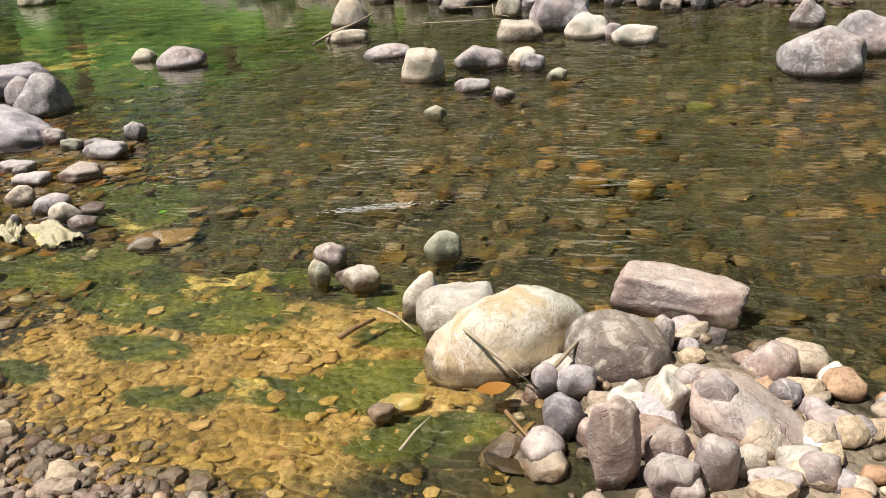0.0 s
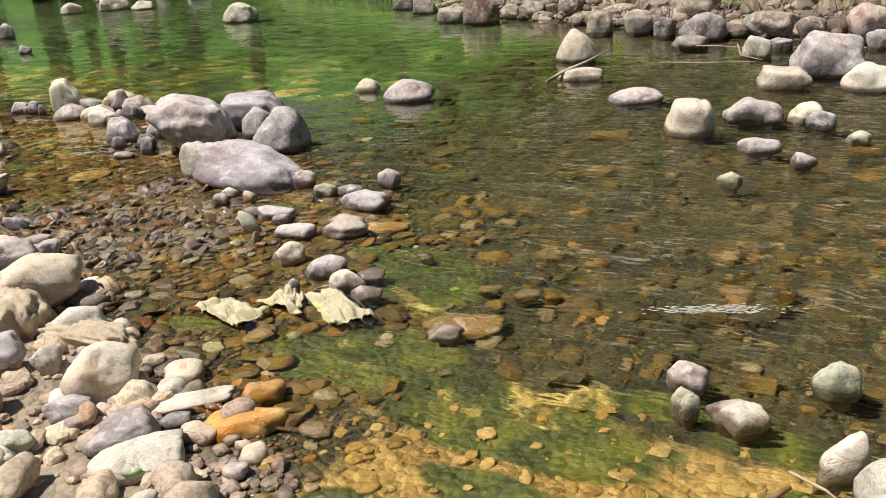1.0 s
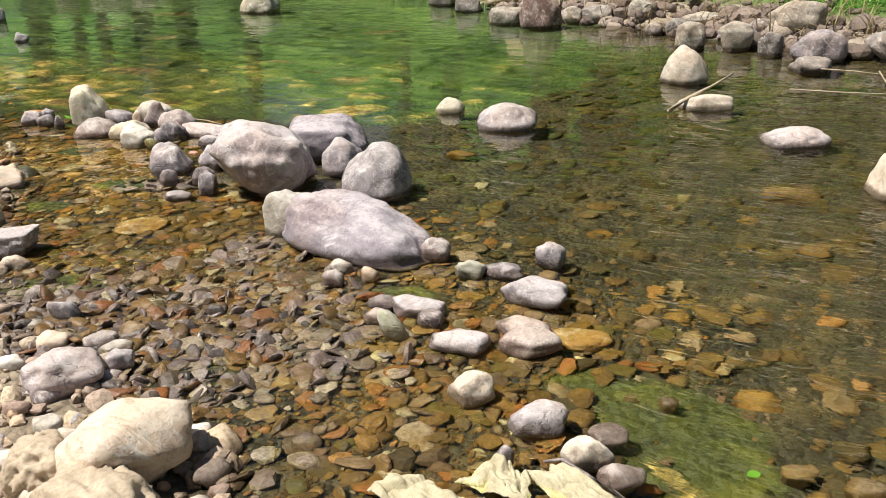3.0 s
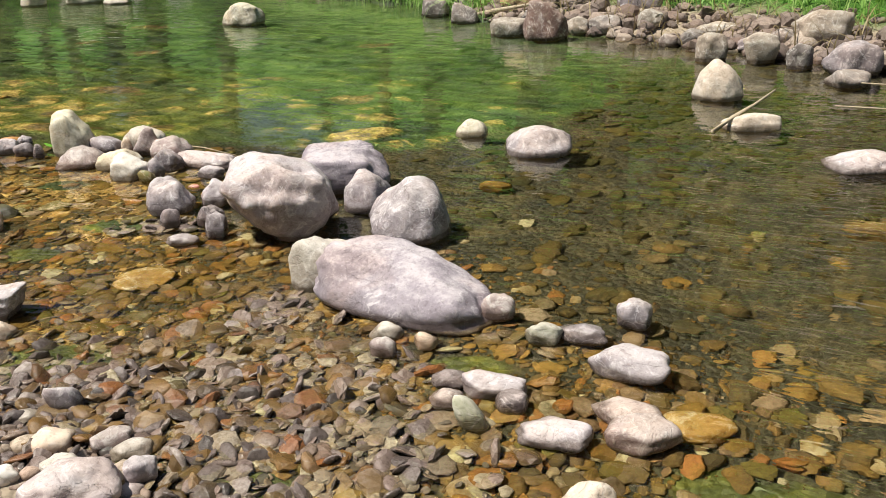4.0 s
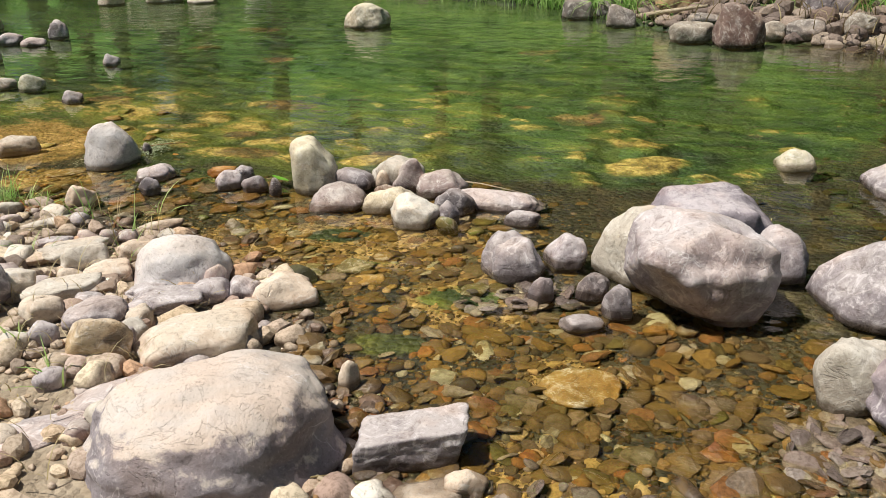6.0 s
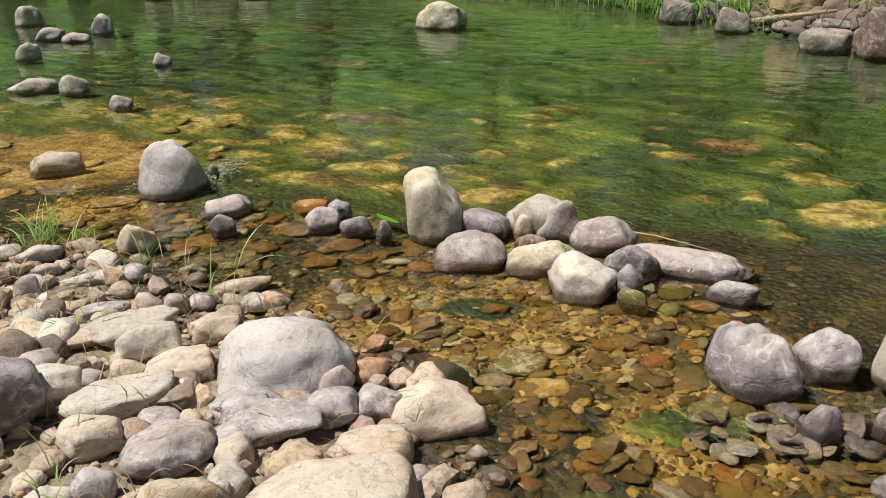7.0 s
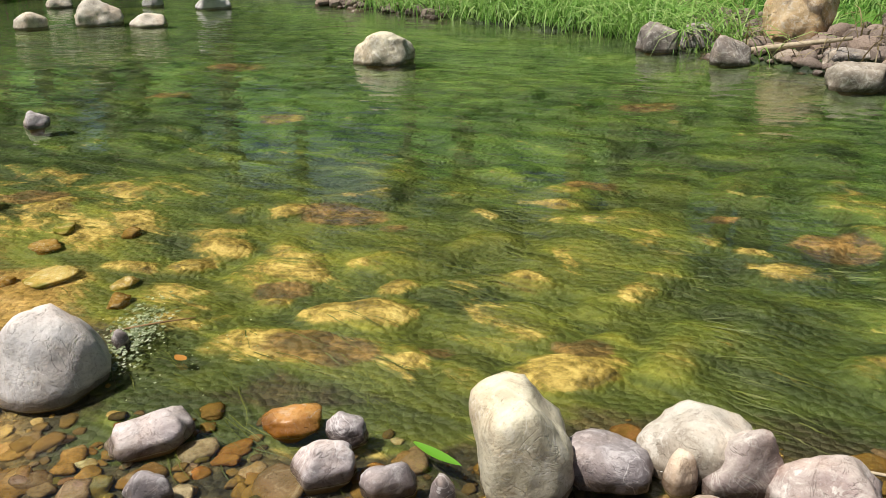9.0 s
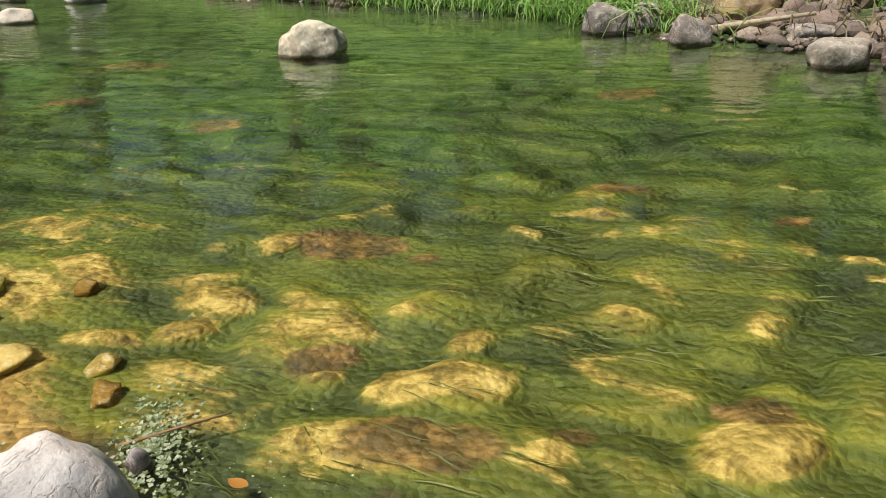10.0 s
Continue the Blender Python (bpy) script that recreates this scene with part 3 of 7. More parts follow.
def rock_cover(px, py):
    """Brown bare rocks among the algae."""
    u, v = px + 0.10 * fractal(px, py, 2.4, 81), py + 0.10 * fractal(px, py, 2.4, 82)
    a = np.zeros(np.shape(px))
    for x, y, r in ROCKS:
        a = np.maximum(a, blob(u, v, x, y, 1.15 * r, 0.8 * r))
    return a


def spaced(lo, hi, a, b, fine, grow=1.22):
    """Grid lines: fine between a and b, ever wider out to lo and hi."""
    mid = list(np.arange(a, b + fine / 2, fine))
    step, x = fine, a
    left, right = [], []
    while x > lo:
        step *= grow
        x -= step
        left.append(max(x, lo))
    step, x = fine, mid[-1]
    while x < hi:
        step *= grow
        x += step
        right.append(min(x, hi))
    return np.array(left[::-1] + mid + right)


def sheet(name, xs, ys, height, attributes, material):
    gx, gy = np.meshgrid(xs, ys)
    gz = height(gx, gy)
    n, k = len(xs), len(ys)
    me = bpy.data.meshes.new(name)
    idx = np.arange(n * k).reshape(k, n)
    quads = np.stack([idx[:-1, :-1], idx[:-1, 1:], idx[1:, 1:], idx[1:, :-1]], -1).reshape(-1, 4)
    me.from_pydata(np.stack([gx, gy, gz], -1).reshape(-1, 3).tolist(), [], quads.tolist())
    for key, f in attributes:
        me.attributes.new(key, "FLOAT", "POINT").data.foreach_set("value", np.asarray(f(gx, gy), np.float32).ravel())
    me.polygons.foreach_set("use_smooth", [True] * len(me.polygons))
    me.materials.append(material)
    return new(name, me)


def meadow(px, py):
    f = -shore_distance(px, py, FAR)
    near = shore_distance(px, py, NEAR)
    return np.clip((f - 0.9 + 0.5 * fractal(px, py, 0.8, 21)) / 0.5, 0, 1) + np.clip((near - 3.5) / 1.0, 0, 1)


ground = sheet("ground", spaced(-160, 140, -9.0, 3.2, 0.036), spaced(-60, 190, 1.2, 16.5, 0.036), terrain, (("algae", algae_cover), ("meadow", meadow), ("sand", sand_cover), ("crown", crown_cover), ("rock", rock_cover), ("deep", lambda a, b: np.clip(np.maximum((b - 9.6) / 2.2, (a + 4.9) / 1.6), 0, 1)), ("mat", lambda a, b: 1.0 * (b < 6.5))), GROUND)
tagged(ground, "sandy gravel riverbed and banks with green algae", "ground", kind="structure")


def lively(px, py):
    """How restless the water is: quick in the main stream, almost still in the pools."""
    a = 0.10 + 0.22 * np.clip((px + 5.6) / 1.0, 0, 1) * np.clip((7.4 - py) / 0.8, 0, 1) + 0.50 * np.clip((px + 1.9 - 0.10 * (py - 4)) / 1.3, 0, 1) * np.clip((9.5 - py) / 2.5, 0, 1)
    a = np.maximum(a, 0.95 * blob(px, py, -3.35, 5.05, 1.1, 0.42, -0.1))
    a = np.maximum(a, 0.6 * blob(px, py, -10.0, 16.5, 3.0, 1.6, -0.5))
    a = np.maximum(a, 0.22 * np.clip((py - 9) / 4, 0, 1))
    a = a * (1 - 0.8 * blob(px, py, -0.9, 2.5, 0.9, 0.5))
    a = a + 0.9 * blob(px, py, -0.12, 3.80, 0.30, 0.08, -0.1) + 0.6 * blob(px, py, 0.3, 5.2, 0.35, 0.12)
    return a * (1 + 0.35 * fractal(px, py, 0.9, 33))


def swell(px, py):
    return 0.004 * lively(px, py) * fractal(px * 0.8 + py * 0.6, (py * 0.8 - px * 0.6) * 2.2, 1.6, 31)


water = sheet("water", spaced(-60, 40, -9.0, 3.2, 0.06), spaced(-8, 60, 1.2, 16.5, 0.06), swell, (("lively", lively),), WATER)
water.visible_shadow = False
tagged(water, "clear shallow stream water with gentle ripples", "water", kind="structure")


# ---- stones ----
def ball(levels):
    bm = bmesh.new()
    bmesh.ops.create_icosphere(bm, subdivisions=levels, radius=1)
    v = np.array([q.co for q in bm.verts])
    f = [[q.index for q in p.verts] for p in bm.faces]
    bm.free()
    return v, f


BALLS = {k: ball(k) for k in (1, 2, 3, 4, 5)}


# worn forms of the most conspicuous stones: flats (normal and distance in a box from -1 to 1), sharpness, hollows (direction, width, depth)
FORMS = {
    "slab": (((0.02, 0, 1, 0.90), (0.02, -0.64, 0.78, 0.76), (0.05, -1, 0.1, 0.96), (-1, -0.55, 0.1, 0.94), (-1, 0.3, 0.2, 0.94), (0.62, 0.15, 0.78, 0.92), (1, -0.1, 0.3, 0.96), (0.75, -0.75, 0.2, 1.10),
              (0, 1, 0.2, 0.97), (0.65, 0.75, 0.1, 1.02), (-0.65, 0.75, 0.1, 1.08), (0, 0, -1, 1)), 30, ()),
    "heart": (((0.10, 0.1, 1, 0.90), (-0.6, -0.1, 0.75, 0.98), (1, 0, 0.25, 0.96), (0.7, 0.1, 0.75, 1.02), (-0.1, -0.75, 0.6, 0.90), (0.0, -0.9, -0.35, 0.86), (-1, 0, 0, 0.97), (-0.70, -0.3, -0.65, 0.62),
               (0.8, -0.3, -0.5, 0.88), (0.7, -0.75, 0.1, 1.05), (-0.75, -0.7, 0.1, 1.08), (0, 1, 0, 1), (0, 0, -1, 1)), 18, ((0.42, -0.15, 0.85, 0.22, 0.24), (0.35, -0.75, 0.5, 0.20, 0.10), (-0.3, -0.9, 0.2, 0.25, 0.05))),
    "shoulder": (((0.15, 0.05, 1, 0.95), (-0.6, -0.1, 0.75, 0.76), (-1, -0.2, 0.1, 1), (1, 0, 0.3, 0.95), (0.6, 0, 0.8, 1.05), (-0.1, -0.8, 0.55, 0.92), (0, -1, 0.1, 1), (0.7, -0.7, 0.1, 1.05), (-0.7, -0.7, 0.1, 1.08),
                  (0, 1, 0.1, 1), (0, 0.7, 0.7, 1.0), (0, 0, -1, 1)), 13, ((-0.45, -0.5, 0.75, 0.25, 0.10),)),
    "flat_back": (((0.05, -0.10, 1, 0.75), (0.8, -0.1, 0.6, 0.95), (-0.9, -0.1, 0.35, 0.97), (0, -1, 0.2, 0.98), (0.7, -0.7, 0.1, 1.08), (-0.7, -0.7, 0.2, 1.05), (0, 1, 0.1, 1), (0, 0, -1, 1), (1, 0, 0, 1)), 20, ()),
    "dome": (((0.05, 0, 1, 1.0), (1, 0.1, 0.1, 1.0), (-1, 0, 0.15, 1.0), (0, 1, 0.1, 1), (0, -1, 0.15, 1.0), (0.7, 0, 0.7, 0.98), (-0.7, 0, 0.7, 0.97), (0, -0.7, 0.7, 0.98), (0, 0.7, 0.7, 1.0), (0.7, -0.7, 0.1, 1.0), (-0.7, -0.7, 0.1, 1.0), (0.6, -0.6, 0.55, 1.0), (-0.6, -0.6, 0.55, 1.0), (0, 0, -1, 1)), 9,
             ((-0.5, -0.5, 0.6, 0.25, 0.03),)),
    "cap": (((0.04, 0, 1, 0.90), (1, 0, 0.85, 0.86), (-1, 0, 0.95, 0.84), (0, -1, 0.9, 0.86), (0, 1, 0.8, 0.9), (0.7, -0.7, 0.6, 0.95), (-0.7, -0.7, 0.6, 0.95), (1, 0, 0, 1), (-1, 0, 0, 1), (0, -1, 0, 1), (0, 1, 0, 1), (0, 0, -1, 1)), 10, ()),
    "upright": (((-0.10, -0.1, 1, 0.97), (0.72, -0.1, 0.68, 0.80), (-0.85, -0.2, 0.5, 1.06), (-1, 0, -0.1, 0.97), (1, 0, -0.15, 0.95), (0.2, -1, 0.2, 0.94), (-0.6, -0.8, 0, 1.05), (0.75, -0.7, -0.1, 0.98), (0, 1, 0, 1), (0, 0, -1, 1)), 12,
                ((0.35, -0.8, 0.3, 0.22, 0.06),)),
    "log": (((0, 0, 1, 0.92), (0, -0.7, 0.7, 0.95), (0, -1, 0, 1), (-0.9, 0, 0.5, 1.0), (0.95, 0, 0.35, 0.95), (1, -0.4, 0, 1.02), (-1, -0.3, 0, 1), (0, 1, 0, 1), (0, 0, -1, 1), (0, 0.7, 0.7, 0.95)), 12, ()),
    "wedge": (((0.20, -0.1, 1, 0.84), (-0.5, -0.2, 0.85, 0.98), (0.15, -0.95, 0.3, 0.88), (1, -0.2, 0.1, 0.96), (-1, -0.3, 0.1, 0.96), (0.7, -0.7, 0, 1.08), (-0.7, -0.7, -0.1, 1.05), (0, 1, 0, 1), (0, 0, -1, 1)), 22, ()),
}


def stone_shape(levels, p, seed, rough=0.10, cuts=5, flat=0.0, form=None):
    """A water-worn stone that fills a box from -1 to 1: many worn flats that meet in rounded edges, shallow hollows. p: 2 round, 3 and more angular."""
    rng = random.Random(seed + (57 if form == "slab" else 0))
    v, f = BALLS[levels]
    hollows = ()
    if form:
        flats, q, hollows = FORMS[form]
        flats = list(flats)
    elif p > 10:
        q = 26
        flats = [(*(a * s + rng.gauss(0, 0.05) for a in axis), rng.uniform(0.92, 1.0)) for axis in ((1, 0, 0), (0, 1, 0), (0, 0, 1)) for s in (-1, 1)]
        flats += [(rng.choice((-1, 1)), rng.choice((-1, 1)), rng.uniform(-0.2, 0.8), rng.uniform(1.08, 1.2)) for _ in range(cuts)]
    else:
        q = float(np.interp(p, (2.0, 2.3, 2.6, 3.0, 4.0), (8, 12, 16, 21, 28)))
        flats = [(*(a * t + rng.gauss(0, 0.22) for a in axis), rng.uniform(0.96, 1.10)) for axis in ((1, 0, 0), (0, 1, 0), (0, 0, 1)) for t in (-1, 1)]
        for i in range(12):
            z = 1 - 2 * (i + rng.uniform(0.2, 0.8)) / 12
            w, r = rng.uniform(0, 0.7) + 2.39996 * i, math.sqrt(1 - z * z)
            flats.append((r * math.cos(w), r * math.sin(w), z, rng.uniform(0.84, 1.14)))
    if flat:
        flats.append((0.10, -0.12, 0.98, flat))
    n = np.array([t[:3] for t in flats], float)
    n /= np.linalg.norm(n, axis=1, keepdims=True)
    r = (np.clip(v @ n.T / np.array([t[3] for t in flats]), 0, None) ** q).sum(1) ** (-1 / q)
    off = Vector((rng.uniform(-50, 50), rng.uniform(-50, 50), rng.uniform(-50, 50)))
    k = np.array([noise.fractal(Vector(t) * 1.1 + off, 0.9, 2.1, 3) for t in v])
    r = r * (1 + 0.8 * rough * k)
    for x, y, z, wide, deep in hollows:
        d = np.array((x, y, z)) / math.sqrt(x * x + y * y + z * z)
        r = r * (1 - deep * np.exp(-((1 - v @ d) / (wide * wide)) ** 1.2))
    v = v * r[:, None]
    lo, hi = v.min(0), v.max(0)
    v = (v - (lo + hi) / 2) / ((hi - lo) / 2)
    if levels > 3:
        k = np.array([noise.fractal(Vector(t) * 4.0 + off, 0.8, 2.2, 4) for t in v])
        v = v * (1 + 0.034 * k)[:, None]
    return v, f


_seed = [100]


def stone(name, x, y, zb, a, b, h, k, yaw, roll, p, mat, label, category, flat=0.0, form=None):
    """A stone of half-width a and half-depth b that rises h over the level zb; k: how high its middle lies, as part of h."""
    _seed[0] += 1
    levels = 5 if a > 0.27 else 4 if a > 0.055 else 3
    if p > 5.5:
        v, f = stone_shape(5, 14.0, _seed[0], 0.10, 0)
        v[:, 0] += 0.15 * v[:, 2] + 0.10 * v[:, 1]
    elif p > 4.5:
        v, f = stone_shape(5, 14.0, _seed[0], 0.06, 3)
    else:
        v, f = stone_shape(levels, p, _seed[0], 0.16, 0, flat, form)
    c = (1 - k) * h
    cz = zb + k * h
    v = v * np.array((a, b, c))
    g = float(terrain(x, y)) - 0.02
    if cz - c > g:
        low = v[:, 2] < 0
        v[low, 2] *= (cz - g) / c
    if zb <= 0:
        deep = np.clip(-(v[:, 2] + cz) / 0.07, 0, 1)
        v[:, :2] *= (1 - 0.38 * deep)[:, None]
    me = bpy.data.meshes.new(name)
    me.from_pydata(v.tolist(), [], f)
    me.polygons.foreach_set("use_smooth", [True] * len(me.polygons))
    me.materials.append(STONE[mat])
    ob = new(name, me)
    ob.matrix_world = pose(x, y, cz, 0, -roll, yaw)
    return tagged(ob, label, category)


stone("stone_block", 0.639, 2.632, 0.00, 0.209, 0.094, 0.104, 0.25, -25, -8, 5.0, "m", "large pinkish mauve square-edged stone block standing in the shallow stream", "stone")
stone("boulder", 0.090, 2.432, 0.00, 0.268, 0.148, 0.178, 0.06, 14, 16, 2.3, "e", "large banded cream rounded boulder standing in the shallow stream", "boulder", form="dome")
stone("boulder", 0.375, 2.310, 0.00, 0.161, 0.121, 0.162, 0.08, -13, 0, 2.6, "q", "large dusky brown rounded boulder standing in the shallow stream", "boulder", form="dome")
stone("river_stone", -0.024, 2.638, 0.00, 0.130, 0.104, 0.158, 0.06, -1, 20, 2.6, "p", "pale beige angular worn stone standing in the shallow stream", "stone")
stone("river_stone", -0.159, 2.797, 0.00, 0.056, 0.039, 0.129, 0.08, 2, -25, 2.3, "w", "small whitish water-worn stone standing in the shallow stream", "stone")
stone("river_stone", -0.355, 3.015, 0.00, 0.072, 0.050, 0.064, 0.08, 6, 0, 2.6, "p", "pale beige angular worn stone standing in the shallow stream", "stone")
stone("river_stone", -0.484, 3.268, 0.00, 0.057, 0.046, 0.058, 0.08, 8, 0, 2.3, "g", "small grey water-worn stone standing in the shallow stream", "stone")
stone("river_stone", -0.499, 3.072, 0.00, 0.033, 0.026, 0.074, 0.08, 9, 0, 2.3, "v", "small greenish grey water-worn stone standing in the shallow stream", "stone")
stone("river_stone", -0.058, 3.191, 0.00, 0.073, 0.051, 0.100, 0.08, -0, 0, 2.2, "v", "greenish grey water-worn stone standing in the shallow stream", "stone")
stone("river_stone", 0.414, 2.035, 0.05, 0.065, 0.078, 0.056, 0.40, -16, 60, 2.5, "w", "whitish water-worn stone on the dry gravel bank", "stone")
stone("river_stone", 0.521, 1.939, 0.05, 0.056, 0.045, 0.144, 0.40, -20, 0, 2.3, "m", "small pinkish mauve water-worn stone on the dry gravel bank", "stone")
stone("boulder", 0.608, 1.917, 0.05, 0.162, 0.097, 0.070, 0.35, -23, -32, 2.6, "m", "large pinkish mauve rounded boulder on the dry gravel bank", "boulder")
stone("river_stone", 0.753, 2.185, 0.00, 0.078, 0.063, 0.108, 0.08, -24, 0, 2.5, "m", "pinkish mauve water-worn stone standing in the shallow stream", "stone")
stone("river_stone", 0.781, 1.987, 0.00, 0.047, 0.037, 0.063, 0.08, -27, 0, 2.3, "g", "small grey water-worn stone standing in the shallow stream", "stone")
stone("river_stone", 0.840, 1.892, 0.00, 0.049, 0.039, 0.067, 0.08, -30, 0, 2.3, "d", "small dark grey water-worn stone standing in the shallow stream", "stone")
stone("river_stone", 0.258, 1.817, 0.04, 0.061, 0.031, 0.196, 0.40, -13, 4, 2.5, "m", "pinkish mauve water-worn stone on the dry gravel bank", "stone")
stone("river_stone", 0.182, 2.028, 0.02, 0.050, 0.040, 0.097, 0.35, -9, 0, 3.0, "d", "small dark grey angular worn stone on the dry gravel bank", "stone")
stone("river_stone", 0.383, 1.834, 0.05, 0.054, 0.043, 0.082, 0.40, -17, 0, 2.6, "m", "small pinkish mauve angular worn stone on the dry gravel bank", "stone")
stone("river_stone", 0.466, 1.764, 0.05, 0.048, 0.038, 0.104, 0.40, -21, 0, 2.3, "m", "small pinkish mauve water-worn stone on the dry gravel bank", "stone")
stone("river_stone", 0.545, 1.774, 0.05, 0.035, 0.028, 0.059, 0.40, -23, 0, 2.3, "p", "small pale beige water-worn stone on the dry gravel bank", "stone")
stone("river_stone", 0.573, 1.716, 0.05, 0.056, 0.045, 0.031, 0.40, -25, 0, 2.6, "m", "small pinkish mauve angular worn stone on the dry gravel bank", "stone")
stone("river_stone", 0.674, 1.733, 0.03, 0.043, 0.034, 0.080, 0.40, -28, 0, 2.6, "m", "small pinkish mauve angular worn stone on the dry gravel bank", "stone")
stone("river_stone", 0.726, 2.031, 0.03, 0.039, 0.032, 0.060, 0.40, -25, 0, 2.3, "d", "small dark grey water-worn stone on the dry gravel bank", "stone")
stone("river_stone", 0.647, 2.417, 0.00, 0.074, 0.051, 0.029, 0.08, -19, 0, 2.4, "g", "grey water-worn stone standing in the shallow stream", "stone")
stone("river_stone", 0.244, 2.181, 0.03, 0.055, 0.044, 0.068, 0.40, -10, 0, 2.8, "g", "small grey angular worn stone on the dry gravel bank", "stone")
stone("river_stone", 0.522, 2.361, 0.02, 0.031, 0.025, 0.099, 0.40, -16, 0, 2.8, "m", "small pinkish mauve angular worn stone on the dry gravel bank", "stone")
stone("river_stone", 0.359, 2.061, 0.05, 0.027, 0.022, 0.071, 0.40, -14, 0, 2.3, "w", "small whitish water-worn stone on the dry gravel bank", "stone")
stone("river_stone", 0.302, 1.968, 0.05, 0.045, 0.036, 0.082, 0.40, -13, 0, 2.4, "m", "small pinkish mauve water-worn stone on the dry gravel bank", "stone")
stone("river_stone", 0.164, 2.198, 0.02, 0.036, 0.029, 0.084, 0.40, -7, 0, 2.8, "g", "small grey angular worn stone on the dry gravel bank", "stone")
stone("river_stone", 0.364, 1.747, 0.05, 0.058, 0.046, 0.070, 0.40, -17, 0, 2.6, "m", "small pinkish mauve angular worn stone on the dry gravel bank", "stone")
stone("river_stone", 0.386, 1.718, 0.06, 0.040, 0.032, 0.027, 0.40, -18, 0, 2.3, "m", "small pinkish mauve water-worn stone on the dry gravel bank", "stone")
stone("river_stone", 0.524, 2.115, 0.04, 0.049, 0.039, 0.067, 0.40, -18, 0, 2.6, "g", "small grey angular worn stone on the dry gravel bank", "stone")
stone("river_stone", -0.270, 2.205, 0.00, 0.037, 0.030, 0.023, 0.08, 6, 0, 2.3, "c", "small cream water-worn stone standing in the shallow stream", "stone")
stone("boulder", -0.083, 6.259, 0.00, 0.177, 0.142, 0.200, 0.08, -4, 0, 2.6, "p", "large pale beige rounded boulder standing in the shallow stream", "boulder", form="flat_back")
stone("boulder", 0.369, 6.509, 0.00, 0.196, 0.157, 0.155, 0.08, -8, 0, 2.2, "g", "large grey rounded boulder standing in the shallow stream", "boulder")
stone("boulder", -0.319, 7.275, 0.00, 0.214, 0.150, 0.089, 0.08, -1, 4, 2.2, "g", "large grey rounded boulder standing in the shallow stream", "boulder", form="cap")
stone("river_stone", 0.658, 6.416, 0.00, 0.108, 0.086, 0.120, 0.08, -11, 0, 2.3, "w", "whitish water-worn stone standing in the shallow stream", "stone")
stone("river_stone", 0.710, 6.241, 0.00, 0.092, 0.074, 0.103, 0.08, -12, 0, 2.3, "g", "grey water-worn stone standing in the shallow stream", "stone")
stone("boulder", 0.744, 7.457, 0.00, 0.226, 0.136, 0.145, 0.08, -10, 0, 3.4, "p", "large pale beige rounded boulder standing in the shallow stream", "boulder", form="flat_back")
stone("boulder", 1.194, 7.880, 0.00, 0.282, 0.225, 0.328, 0.08, -13, 0, 2.3, "g", "large grey rounded boulder standing in the shallow stream", "boulder")
stone("boulder", 1.288, 7.232, 0.00, 0.183, 0.128, 0.193, 0.08, -15, 0, 2.2, "w", "large whitish rounded boulder standing in the shallow stream", "boulder")
stone("boulder", 1.571, 6.824, 0.00, 0.185, 0.111, 0.139, 0.08, -18, 0, 2.4, "w", "large whitish rounded boulder standing in the shallow stream", "boulder")
stone("river_stone", 1.469, 7.100, 0.00, 0.082, 0.065, 0.114, 0.08, -17, 0, 2.3, "g", "grey water-worn stone standing in the shallow stream", "stone")
stone("river_stone", 0.831, 8.712, 0.00, 0.128, 0.103, 0.193, 0.08, -9, 0, 2.2, "p", "pale beige water-worn stone standing in the shallow stream", "stone")
stone("boulder", 0.358, 9.392, 0.00, 0.180, 0.144, 0.122, 0.08, -5, 0, 2.3, "q", "large dusky mauve-brown rounded boulder in the water by the far bank", "boulder")
stone("river_stone", 0.814, 5.879, 0.00, 0.068, 0.054, 0.063, 0.08, -14, 0, 2.3, "v", "greenish grey water-worn stone standing in the shallow stream", "stone")
stone("river_stone", 0.418, 5.475, 0.00, 0.074, 0.059, 0.073, 0.08, -10, 0, 2.3, "g", "grey water-worn stone standing in the shallow stream", "stone")
stone("river_stone", 0.254, 5.810, 0.00, 0.123, 0.086, 0.072, 0.08, -8, 0, 2.3, "g", "grey water-worn stone standing in the shallow stream", "stone")
stone("boulder", -0.697, 8.170, 0.00, 0.197, 0.099, 0.099, 0.08, 2, 0, 2.4, "p", "large pale beige rounded boulder standing in the shallow stream", "boulder")
stone("river_stone", 1.427, 9.293, 0.08, 0.136, 0.109, 0.162, 0.40, -12, 0, 2.6, "q", "dusky grey angular worn stone on the stony far bank", "stone")
stone("boulder", 1.835, 9.039, 0.12, 0.179, 0.143, 0.245, 0.40, -15, 0, 2.3, "m", "large pinkish mauve rounded boulder on the dry gravel bank", "boulder")
stone("river_stone", 2.118, 9.045, 0.10, 0.098, 0.078, 0.166, 0.40, -17, 0, 2.3, "o", "orange water-worn stone on the stony far bank", "stone")
stone("boulder", 2.421, 8.773, 0.10, 0.227, 0.182, 0.290, 0.40, -20, 0, 2.3, "q", "large dusky mauve-brown rounded boulder on the stony far bank", "boulder")
stone("boulder", 2.186, 8.376, 0.05, 0.206, 0.165, 0.125, 0.40, -19, 0, 2.4, "k", "large dull beige rounded boulder on the stony far bank", "boulder")
stone("river_stone", 2.466, 8.076, 0.05, 0.082, 0.065, 0.208, 0.40, -22, 0, 3.0, "d", "dark grey angular worn stone on the stony far bank", "stone")
stone("river_stone", 2.639, 8.106, 0.05, 0.079, 0.063, 0.181, 0.40, -23, 0, 3.0, "q", "dusky grey angular worn stone on the stony far bank", "stone")
